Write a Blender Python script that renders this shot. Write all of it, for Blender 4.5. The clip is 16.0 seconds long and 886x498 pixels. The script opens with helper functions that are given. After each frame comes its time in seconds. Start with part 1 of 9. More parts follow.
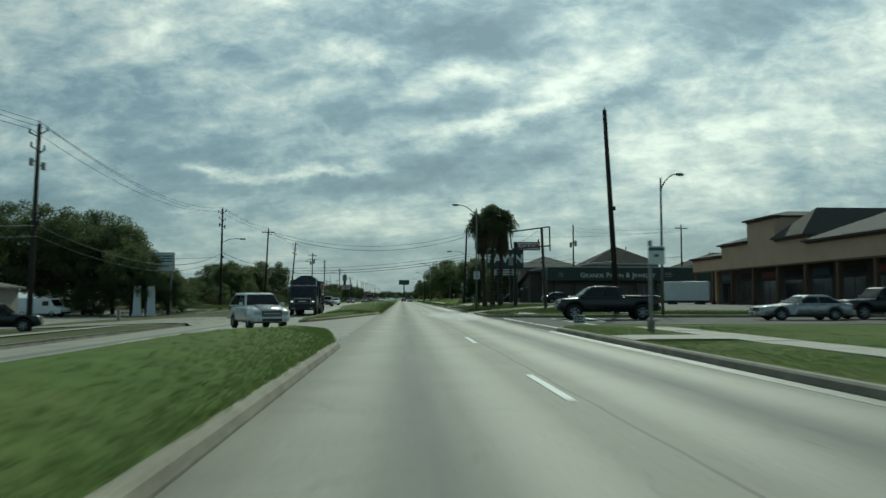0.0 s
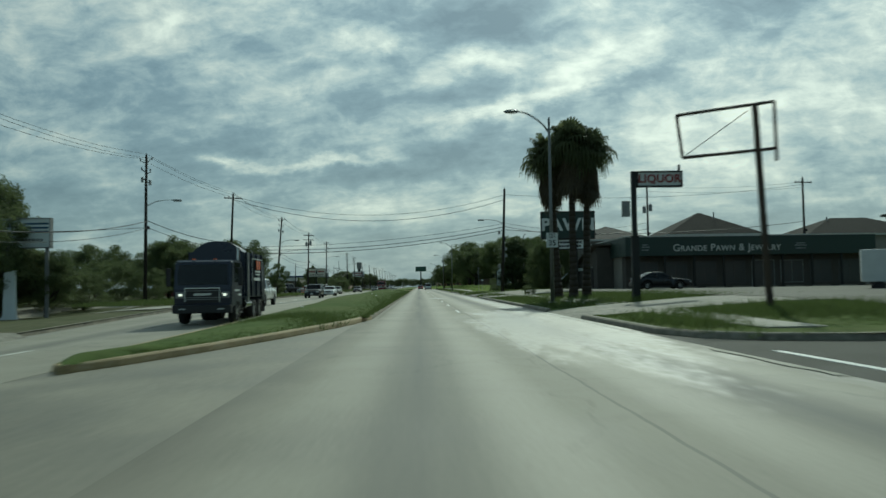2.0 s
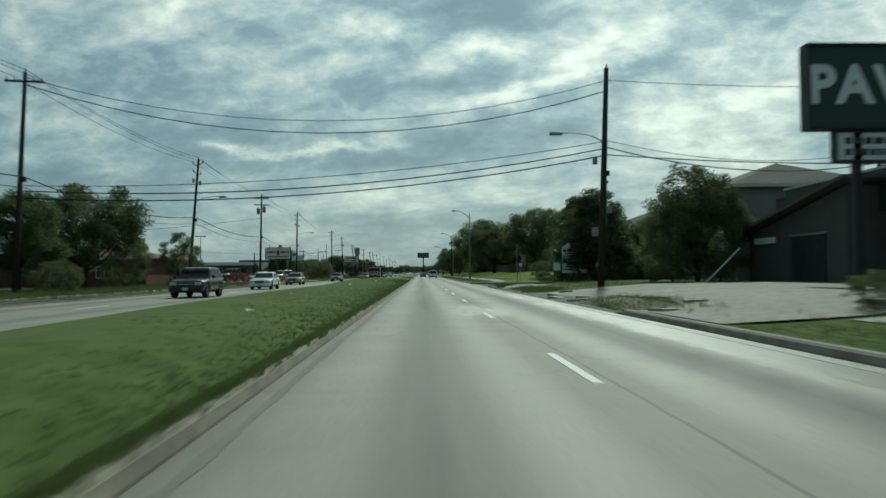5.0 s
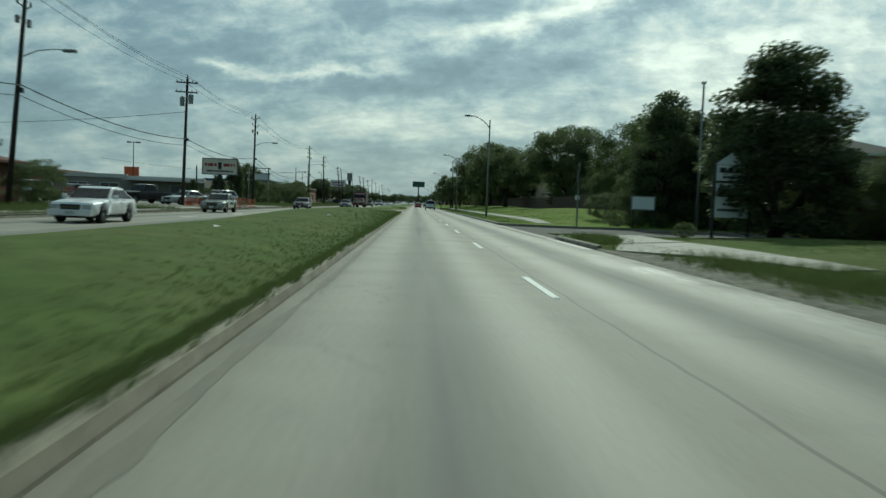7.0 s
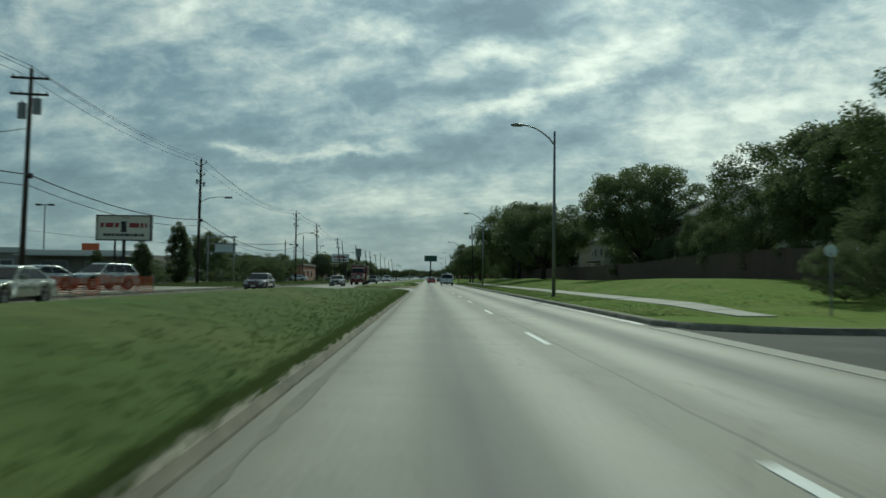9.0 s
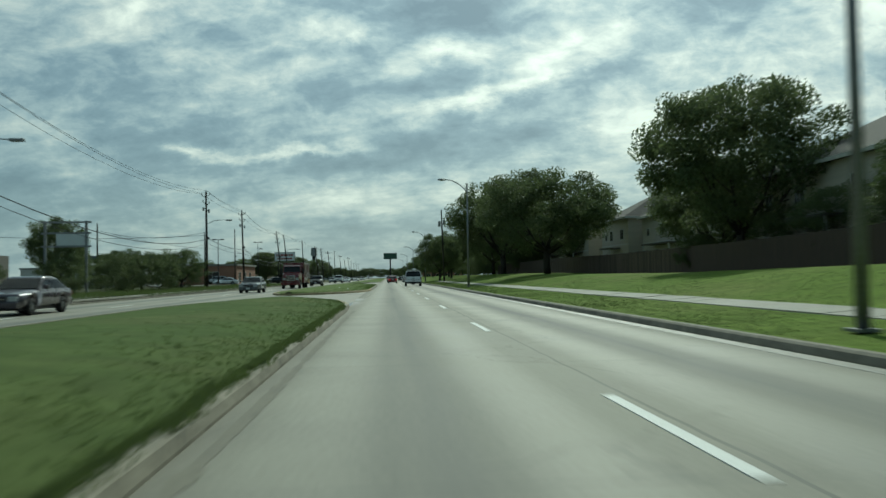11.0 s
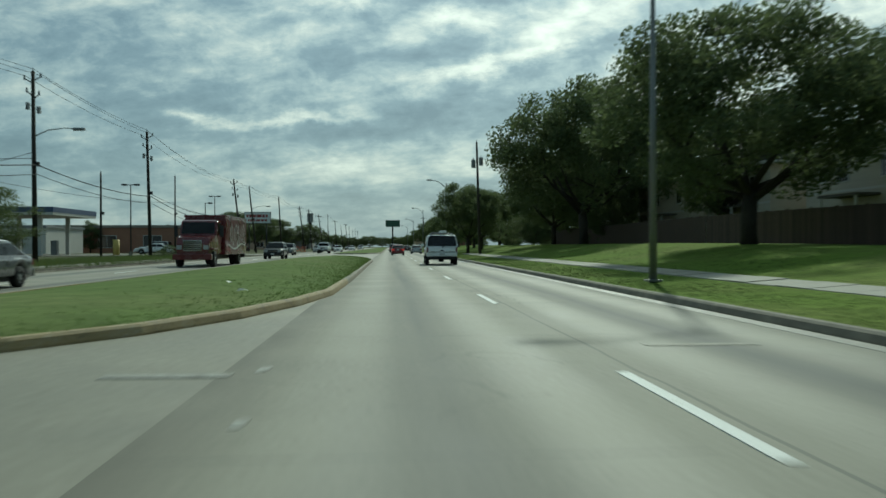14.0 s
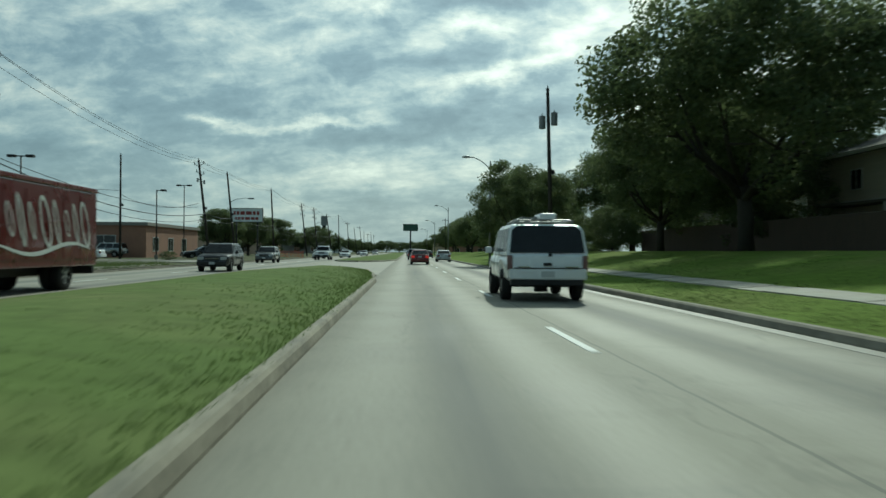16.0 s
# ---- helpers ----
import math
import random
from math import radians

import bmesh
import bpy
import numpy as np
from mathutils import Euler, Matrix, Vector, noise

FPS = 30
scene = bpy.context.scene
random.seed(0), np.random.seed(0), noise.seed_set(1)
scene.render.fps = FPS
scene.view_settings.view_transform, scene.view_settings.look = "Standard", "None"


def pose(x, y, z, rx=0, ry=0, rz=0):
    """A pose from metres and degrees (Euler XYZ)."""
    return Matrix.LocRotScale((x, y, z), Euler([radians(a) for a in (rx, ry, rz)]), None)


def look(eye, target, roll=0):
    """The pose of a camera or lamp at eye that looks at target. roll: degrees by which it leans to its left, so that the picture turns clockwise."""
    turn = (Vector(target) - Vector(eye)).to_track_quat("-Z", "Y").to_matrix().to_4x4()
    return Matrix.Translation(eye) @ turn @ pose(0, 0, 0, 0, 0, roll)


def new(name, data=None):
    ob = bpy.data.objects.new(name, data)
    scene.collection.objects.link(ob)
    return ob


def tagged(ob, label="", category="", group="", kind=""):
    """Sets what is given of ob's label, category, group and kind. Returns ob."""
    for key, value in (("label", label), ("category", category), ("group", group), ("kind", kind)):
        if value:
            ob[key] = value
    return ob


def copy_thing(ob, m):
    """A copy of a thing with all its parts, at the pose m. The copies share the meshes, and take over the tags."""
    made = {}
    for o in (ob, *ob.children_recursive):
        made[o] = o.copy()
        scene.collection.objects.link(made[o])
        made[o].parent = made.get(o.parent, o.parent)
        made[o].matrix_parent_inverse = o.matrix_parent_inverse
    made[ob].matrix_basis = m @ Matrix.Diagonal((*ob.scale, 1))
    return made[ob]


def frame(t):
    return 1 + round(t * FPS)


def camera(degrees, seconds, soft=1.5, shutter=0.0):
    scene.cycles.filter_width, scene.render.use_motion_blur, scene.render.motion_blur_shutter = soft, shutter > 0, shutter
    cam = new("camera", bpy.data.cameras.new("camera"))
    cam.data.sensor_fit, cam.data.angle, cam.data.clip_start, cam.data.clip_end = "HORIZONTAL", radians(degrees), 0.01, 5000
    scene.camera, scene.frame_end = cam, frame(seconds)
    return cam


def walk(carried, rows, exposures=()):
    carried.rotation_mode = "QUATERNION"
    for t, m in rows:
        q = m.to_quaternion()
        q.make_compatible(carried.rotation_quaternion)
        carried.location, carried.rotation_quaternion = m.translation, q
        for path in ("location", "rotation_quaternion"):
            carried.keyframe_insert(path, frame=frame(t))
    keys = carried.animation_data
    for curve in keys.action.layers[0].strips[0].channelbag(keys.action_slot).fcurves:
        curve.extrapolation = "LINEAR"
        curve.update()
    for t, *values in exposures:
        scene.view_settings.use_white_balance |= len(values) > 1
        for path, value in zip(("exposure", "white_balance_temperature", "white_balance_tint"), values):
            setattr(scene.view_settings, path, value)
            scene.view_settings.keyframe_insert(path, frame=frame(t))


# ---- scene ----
cam = camera(58.9, 16.0, shutter=0.5)
PATH = [
    (0, (-0.611, -2.615, 1.213), (-0.506, -0.622, 1.34), -0.0),
    (0.5, (-0.531, 6.357, 1.22), (-0.423, 8.349, 1.363), -0.4),
    (1, (-0.506, 15.284, 1.221), (-0.399, 17.277, 1.349), -1.4),
    (1.5, (-0.459, 23.941, 1.215), (-0.381, 25.937, 1.312), -1.6),
    (2, (-0.366, 32.757, 1.199), (-0.303, 34.754, 1.293), -0.9),
    (2.5, (-0.451, 41.368, 1.247), (-0.386, 43.365, 1.333), -0.5),
    (3, (-0.381, 49.471, 1.232), (-0.311, 51.468, 1.322), -1.2),
    (5.5, (-0.488, 92.143, 1.195), (-0.443, 94.142, 1.231), 0.2),
    (6, (-0.421, 100.746, 1.213), (-0.35, 102.744, 1.174), 2.6),
    (6.5, (-0.589, 108.961, 1.226), (-0.505, 110.956, 1.122), 2.4),
    (7, (-0.582, 117.453, 1.243), (-0.507, 119.448, 1.13), 2.2),
    (7.5, (-0.612, 125.871, 1.188), (-0.544, 127.868, 1.102), 0.9),
    (8, (-0.7, 134.337, 1.202), (-0.645, 136.335, 1.151), -0.1),
    (8.5, (-0.71, 142.16, 1.124), (-0.699, 144.16, 1.14), -0.1),
    (9, (-0.744, 150.789, 1.148), (-0.705, 152.787, 1.224), 0.7),
    (9.5, (-0.675, 159.408, 1.215), (-0.613, 161.405, 1.302), 0.8),
    (10, (-0.64, 167.782, 1.174), (-0.548, 169.778, 1.271), 0.0),
    (12.5, (-0.828, 209.425, 1.198), (-0.628, 211.415, 1.221), -0.2),
    (13, (-0.846, 217.354, 1.218), (-0.653, 219.345, 1.264), 0.8),
    (13.5, (-0.802, 225.61, 1.218), (-0.637, 227.603, 1.248), 0.4),
    (14, (-0.819, 233.345, 1.217), (-0.682, 235.34, 1.21), -0.1),
    (14.5, (-0.825, 241.424, 1.24), (-0.719, 243.421, 1.216), -0.4),
    (15, (-0.742, 249.184, 1.219), (-0.647, 251.181, 1.206), 0.1),
    (15.5, (-0.732, 256.7, 1.215), (-0.632, 258.697, 1.207), 0.3),
    (16, (-0.921, 264.411, 1.235), (-0.828, 266.409, 1.242), 0.4),
]
walk(cam, [(t, look(eye, target, roll)) for t, eye, target, roll in PATH], [(t, stops, 5650, -11) for t, stops in ((0.0, -0.24), (2.5, -0.28), (5.5, -0.18), (6.5, -0.18), (7.5, -0.05), (8.5, 0.0), (9.0, -0.33), (9.5, -0.28), (10.0, -0.22), (12.5, -0.06), (14.0, -0.14), (15.0, 0.0), (16.0, -0.02))])

# ---- small helpers ----
RNG = np.random.default_rng(7)


def part(name, bm, mat, parent=None, label="", smooth=False):
    """Links a bmesh as one mesh object under a thing or a part."""
    me = bpy.data.meshes.new(name)
    bm.to_mesh(me)
    bm.free()
    if mat:
        me.materials.append(mat)
    if smooth:
        for p in me.polygons:
            p.use_smooth = True
    ob = new(name, me)
    if parent is not None:
        ob.parent = parent
    if label:
        ob["label"] = label
    return ob


def raw(name, verts, faces, mat, parent=None, label="", smooth=False):
    """Links plain lists of corners and faces as one mesh object."""
    me = bpy.data.meshes.new(name)
    me.from_pydata([tuple(v) for v in verts], [], faces)
    me.materials.append(mat)
    if smooth:
        for p in me.polygons:
            p.use_smooth = True
    ob = new(name, me)
    if parent is not None:
        ob.parent = parent
    if label:
        ob["label"] = label
    return ob


def thing(name, label, category, m=None, group="", kind=""):
    ob = new(name)
    ob.empty_display_size = 0.3
    if m is not None:
        ob.matrix_basis = m
    return tagged(ob, label, category, group, kind)


def box(bm, x0, x1, y0, y1, z0, z1, bevel=0.0):
    vs = [bm.verts.new((x, y, z)) for z in (z0, z1) for x, y in ((x0, y0), (x1, y0), (x1, y1), (x0, y1))]
    fs = [(3, 2, 1, 0), (4, 5, 6, 7), (0, 1, 5, 4), (1, 2, 6, 5), (2, 3, 7, 6), (3, 0, 4, 7)]
    made = [bm.faces.new([vs[i] for i in f]) for f in fs]
    if bevel:
        es = {e for f in made for e in f.edges}
        bmesh.ops.bevel(bm, geom=list(es), offset=bevel, segments=2, affect="EDGES", profile=0.6)
    return bm


def boxes(*some, bevel=0.0):
    bm = bmesh.new()
    for b in some:
        box(bm, *b, bevel=bevel)
    return bm


def tube(bm, p0, p1, r0, r1=None, n=10, caps=True):
    p0, p1 = Vector(p0), Vector(p1)
    r1 = r0 if r1 is None else r1
    q = (p1 - p0).to_track_quat("Z", "Y")
    rings = []
    for p, r in ((p0, r0), (p1, r1)):
        rings.append([bm.verts.new(p + q @ Vector((r * math.cos(2 * math.pi * i / n), r * math.sin(2 * math.pi * i / n), 0))) for i in range(n)])
    for i in range(n):
        bm.faces.new((rings[0][i], rings[0][(i + 1) % n], rings[1][(i + 1) % n], rings[1][i]))
    if caps:
        bm.faces.new(rings[0][::-1])
        bm.faces.new(rings[1])
    return bm


def bent(bm, points, radii, n=8):
    """One round bar swept along the points."""
    pts = [Vector(p) for p in points]
    rings = []
    for i, (p, r) in enumerate(zip(pts, radii)):
        d = pts[min(i + 1, len(pts) - 1)] - pts[max(i - 1, 0)]
        q = d.to_track_quat("Z", "Y")
        rings.append([bm.verts.new(p + q @ Vector((r * math.cos(2 * math.pi * k / n), r * math.sin(2 * math.pi * k / n), 0))) for k in range(n)])
    for a, b in zip(rings, rings[1:]):
        for k in range(n):
            bm.faces.new((a[k], a[(k + 1) % n], b[(k + 1) % n], b[k]))
    bm.faces.new(rings[0][::-1])
    bm.faces.new(rings[-1])
    return bm


def prism(bm, outline, x0, x1):
    """A side outline of (y, z) drawn out along x."""
    a = [bm.verts.new((x0, y, z)) for y, z in outline]
    b = [bm.verts.new((x1, y, z)) for y, z in outline]
    n = len(outline)
    bm.faces.new(a)
    bm.faces.new(b[::-1])
    for i in range(n):
        bm.faces.new((a[(i + 1) % n], a[i], b[i], b[(i + 1) % n]))
    bmesh.ops.recalc_face_normals(bm, faces=bm.faces)
    return bm


def slab(bm, corners, z0, z1):
    """A flat plan of (x, y) between two heights."""
    a = [bm.verts.new((x, y, z0)) for x, y in corners]
    b = [bm.verts.new((x, y, z1)) for x, y in corners]
    n = len(corners)
    bm.faces.new(a[::-1])
    bm.faces.new(b)
    for i in range(n):
        bm.faces.new((a[i], a[(i + 1) % n], b[(i + 1) % n], b[i]))
    bmesh.ops.recalc_face_normals(bm, faces=bm.faces)
    return bm


def lettering(name, text, size, mat, parent, m, depth=0.02, label="", spacing=1.0, small=0.0, bold=0.012):
    """Raised letters of the built-in font, as a mesh, in the plane that m gives (x along the line, y up)."""
    cu = bpy.data.curves.new(name, "FONT")
    cu.body, cu.size, cu.extrude, cu.align_x, cu.align_y, cu.space_character = text, size, depth, "CENTER", "CENTER", spacing
    cu.offset = bold * size
    if small:
        cu.small_caps_scale = small
        for ch in cu.body_format:
            ch.use_small_caps = True
    tmp = bpy.data.objects.new("tmp", cu)
    scene.collection.objects.link(tmp)
    bpy.context.view_layer.update()
    me = bpy.data.meshes.new_from_object(tmp.evaluated_get(bpy.context.evaluated_depsgraph_get()))
    bpy.data.objects.remove(tmp)
    me.name = name
    me.materials.clear()
    me.materials.append(mat)
    ob = new(name, me)
    ob.parent = parent
    ob.matrix_basis = m
    if label:
        ob["label"] = label
    return ob


def step(a, b, v):
    k = min(1.0, max(0.0, (v - a) / (b - a)))
    return k * k * (3 - 2 * k)


# ---- world, sun, exposure ----
SUN_FROM = Vector((0.20, 0.74, 0.62)).normalized()
world = bpy.data.worlds.new("cloudy_sky")
scene.world = world
world.use_nodes = True
wn, wl = world.node_tree.nodes, world.node_tree.links
wn.clear()


def wnode(kind, **kw):
    nd = wn.new(kind)
    for k, v in kw.items():
        nd.inputs[k].default_value = v
    return nd


def wmath(op, a, b=None, c=None):
    nd = wn.new("ShaderNodeMath")
    nd.operation = op
    for i, v in enumerate((a, b, c)):
        if v is None:
            continue
        if isinstance(v, (int, float)):
            nd.inputs[i].default_value = v
        else:
            wl.new(v, nd.inputs[i])
    return nd.outputs[0]


def wramp(fac, stops):
    nd = wn.new("ShaderNodeValToRGB")
    els = nd.color_ramp.elements
    while len(els) < len(stops):
        els.new(0.5)
    for e, (p, c) in zip(els, stops):
        e.position, e.color = p, (*c, 1)
    wl.new(fac, nd.inputs[0])
    return nd.outputs[0]


def wmix(fac, a, b, how="MIX"):
    nd = wn.new("ShaderNodeMix")
    nd.data_type, nd.blend_type = "RGBA", how
    for i, v in ((0, fac), (6, a), (7, b)):
        if isinstance(v, (int, float)):
            nd.inputs[i].default_value = v
        elif isinstance(v, tuple):
            nd.inputs[i].default_value = (*v, 1)
        else:
            wl.new(v, nd.inputs[i])
    return nd.outputs[2]


sky = wn.new("ShaderNodeTexSky")
sky.sky_type, sky.sun_disc = "NISHITA", False
sky.sun_elevation = math.asin(SUN_FROM.z)
sky.sun_rotation = math.atan2(SUN_FROM.x, SUN_FROM.y)
sky.dust_density, sky.air_density = 2.0, 1.2
coord = wn.new("ShaderNodeTexCoord")
sep = wn.new("ShaderNodeSeparateXYZ")
wl.new(coord.outputs["Generated"], sep.inputs[0])
# the cloud deck: the view's way carried on to a flat sheet overhead
lift = wmath("ADD", wmath("MAXIMUM", sep.outputs[2], 0.0), 0.20)
cu_, cv_ = wmath("DIVIDE", sep.outputs[0], lift), wmath("DIVIDE", sep.outputs[1], lift)
deck = wn.new("ShaderNodeCombineXYZ")
wl.new(wmath("ADD", wmath("MULTIPLY", cu_, 0.80), wmath("MULTIPLY", cv_, -0.10)), deck.inputs[0])
wl.new(wmath("ADD", cv_, wmath("MULTIPLY", cu_, 0.30)), deck.inputs[1])


def wnoise(scale, detail, rough, shift, warp=0.0):
    mp = wn.new("ShaderNodeMapping")
    mp.inputs["Location"].default_value = shift
    wl.new(deck.outputs[0], mp.inputs[0])
    nd = wnode("ShaderNodeTexNoise", Scale=scale, Detail=detail, Roughness=rough, Distortion=warp)
    wl.new(mp.outputs[0], nd.inputs[0])
    return nd.outputs[0]


big = wnoise(0.95, 3, 0.5, (6.6, 2.1, 0.0), 0.2)
mid = wnoise(2.5, 6, 0.55, (2.2, 6.4, 2.0), 0.15)
fine = wnoise(8.5, 5, 0.58, (1.2, 9.4, 5.0), 0.2)
cover = wmath("ADD", wmath("ADD", wmath("MULTIPLY", big, 0.20), wmath("MULTIPLY", mid, 0.30)), wmath("MULTIPLY", fine, 0.14))
# breaks and thick bars in the deck ahead: across, up, half width, half height, tilt, strength
BREAKS = ((0.130, 0.236, 0.115, 0.012, 17, 0.125), (0.215, 0.292, 0.080, 0.020, 10, 0.070), (0.090, 0.285, 0.050, 0.016, 5, 0.080), (-0.054, 0.322, 0.046, 0.016, 8, 0.120),
          (-0.108, 0.166, 0.085, 0.0065, 5, 0.110), (-0.240, 0.162, 0.040, 0.0060, 3, 0.120), (-0.062, 0.096, 0.115, 0.017, 4, 0.075), (-0.230, 0.225, 0.110, 0.022, 4, 0.035),
          (0.480, 0.290, 0.200, 0.110, 14, 0.045), (-0.400, 0.330, 0.190, 0.080, 0, 0.085), (0.310, 0.145, 0.160, 0.028, 10, 0.060), (-0.516, 0.078, 0.035, 0.012, 0, 0.060))
BARS = ((0.305, 0.268, 0.065, 0.018, 10, -0.075), (0.080, 0.332, 0.085, 0.024, 8, -0.080), (-0.015, 0.150, 0.150, 0.022, 8, -0.050), (-0.450, 0.150, 0.240, 0.045, 0, -0.045),
        (-0.170, 0.315, 0.085, 0.026, 4, -0.040), (0.270, 0.236, 0.085, 0.022, 12, -0.065), (0.075, 0.176, 0.150, 0.022, 12, -0.060), (-0.170, 0.050, 0.220, 0.018, 2, -0.030), (0.040, 0.250, 0.050, 0.012, 14, -0.045))
ahead = wmath("MAXIMUM", sep.outputs[1], 0.2)
plane = wn.new("ShaderNodeCombineXYZ")
wl.new(wmath("DIVIDE", sep.outputs[0], ahead), plane.inputs[0])
wl.new(wmath("DIVIDE", sep.outputs[2], ahead), plane.inputs[1])
stretch_ = wn.new("ShaderNodeMapping")
stretch_.inputs["Scale"].default_value = (1.0, 1.75, 1.0)
wl.new(plane.outputs[0], stretch_.inputs[0])
curl = wnode("ShaderNodeTexNoise", Scale=11.0, Detail=8.0, Roughness=0.62)
wl.new(stretch_.outputs[0], curl.inputs[0])
off_ = wn.new("ShaderNodeVectorMath")
off_.operation = "MULTIPLY_ADD"
wl.new(curl.outputs["Color"], off_.inputs[0])
off_.inputs[1].default_value, off_.inputs[2].default_value = (0.13, 0.070, 0.0), (-0.065, -0.035, 0.0)
torn = wn.new("ShaderNodeVectorMath")
wl.new(plane.outputs[0], torn.inputs[0])
wl.new(off_.outputs[0], torn.inputs[1])
soft_ = wnode("ShaderNodeTexNoise", Scale=5.5, Detail=9.0, Roughness=0.66, Distortion=0.3)
wl.new(stretch_.outputs[0], soft_.inputs[0])
puff = wnode("ShaderNodeTexNoise", Scale=17.0, Detail=7.0, Roughness=0.6, Distortion=0.5)
wl.new(stretch_.outputs[0], puff.inputs[0])
field = wmath("ADD", wmath("MULTIPLY", soft_.outputs[0], 0.34), wmath("MULTIPLY_ADD", puff.outputs[0], 0.24, -0.06))
for u_, v_, hw_, hh_, tilt_, much in BREAKS + BARS:
    mp = wn.new("ShaderNodeMapping")
    mp.vector_type = "TEXTURE"
    mp.inputs["Location"].default_value, mp.inputs["Rotation"].default_value, mp.inputs["Scale"].default_value = (u_, v_, 0.0), (0.0, 0.0, radians(tilt_)), (hw_, hh_, 1.0)
    wl.new(torn.outputs[0], mp.inputs[0])
    sq = wn.new("ShaderNodeVectorMath")
    sq.operation = "DOT_PRODUCT"
    wl.new(mp.outputs[0], sq.inputs[0])
    wl.new(mp.outputs[0], sq.inputs[1])
    field = wmath("MULTIPLY_ADD", wmath("POWER", 0.45, sq.outputs["Value"]), 1.05 * much, field)
in_front = wmath("MINIMUM", wmath("MAXIMUM", wmath("MULTIPLY", wmath("SUBTRACT", sep.outputs[1], 0.15), 4.0), 0.0), 1.0)
cover = wmath("ADD", cover, wmath("MULTIPLY_ADD", wmath("SUBTRACT", field, 0.155), in_front, 0.155))
# the thin part of the deck in front of the sun glows
toward = wn.new("ShaderNodeVectorMath")
toward.operation = "DOT_PRODUCT"
toward.inputs[1].default_value = SUN_FROM
nrm = wn.new("ShaderNodeVectorMath")
nrm.operation = "NORMALIZE"
wl.new(coord.outputs["Generated"], nrm.inputs[0])
wl.new(nrm.outputs[0], toward.inputs[0])
glow = wmath("POWER", wmath("MAXIMUM", toward.outputs["Value"], 0.0), 4.5)
# clouds across from the sun are lit from the front and shine brighter than those seen against it
front = wmath("MAXIMUM", wmath("MULTIPLY", toward.outputs["Value"], -1.0), 0.0)
gain = wmath("ADD", wmath("ADD", wmath("MULTIPLY", glow, 0.62), 0.95), wmath("MULTIPLY", front, 0.9))
side_ = wn.new("ShaderNodeVectorMath")
side_.operation = "DOT_PRODUCT"
side_.inputs[1].default_value = Vector((0.52, 0.76, 0.40)).normalized()
wl.new(nrm.outputs[0], side_.inputs[0])
# the deck is thinner to one side of the road
thinner = wmath("POWER", wmath("MAXIMUM", side_.outputs["Value"], 0.0), 7.0)
cover = wmath("ADD", cover, wmath("MULTIPLY", wmath("SUBTRACT", thinner, 0.34), 0.032))
cover = wmath("MULTIPLY_ADD", wmath("SUBTRACT", cover, 0.52), 1.30, 0.523)
cloud = wramp(cover, [(0.395, (0.132, 0.184, 0.220)), (0.505, (0.227, 0.289, 0.319)), (0.575, (0.380, 0.430, 0.425)), (0.650, (0.615, 0.610, 0.542)), (0.740, (0.94, 0.885, 0.74))])
lit = wn.new("ShaderNodeVectorMath")
lit.operation = "SCALE"
wl.new(cloud, lit.inputs[0])
wl.new(gain, lit.inputs["Scale"])
# pale band low over the horizon
low = wmath("POWER", wmath("SUBTRACT", 1.0, wmath("MINIMUM", wmath("MAXIMUM", sep.outputs[2], 0.0), 1.0)), 9.0)
banded = wmix(wmath("MULTIPLY", low, 0.68), lit.outputs[0], (0.325, 0.41, 0.43))
thin = wn.new("ShaderNodeVectorMath")
thin.operation = "SCALE"
wl.new(sky.outputs[0], thin.inputs[0])
thin.inputs["Scale"].default_value = 0.10
total = wmix(0.12, banded, thin.outputs[0])
bg = wn.new("ShaderNodeBackground")
wl.new(total, bg.inputs[0])
bg.inputs[1].default_value = 1.0
wl.new(bg.outputs[0], wn.new("ShaderNodeOutputWorld").inputs[0])

sun = new("sun", bpy.data.lights.new("sun", "SUN"))
sun.data.energy, sun.data.angle, sun.data.color = 2.9, radians(2.0), (1.0, 0.93, 0.78)
sun.matrix_basis = look(SUN_FROM * 100, (0, 0, 0))

# ---- materials ----
MATS = {}


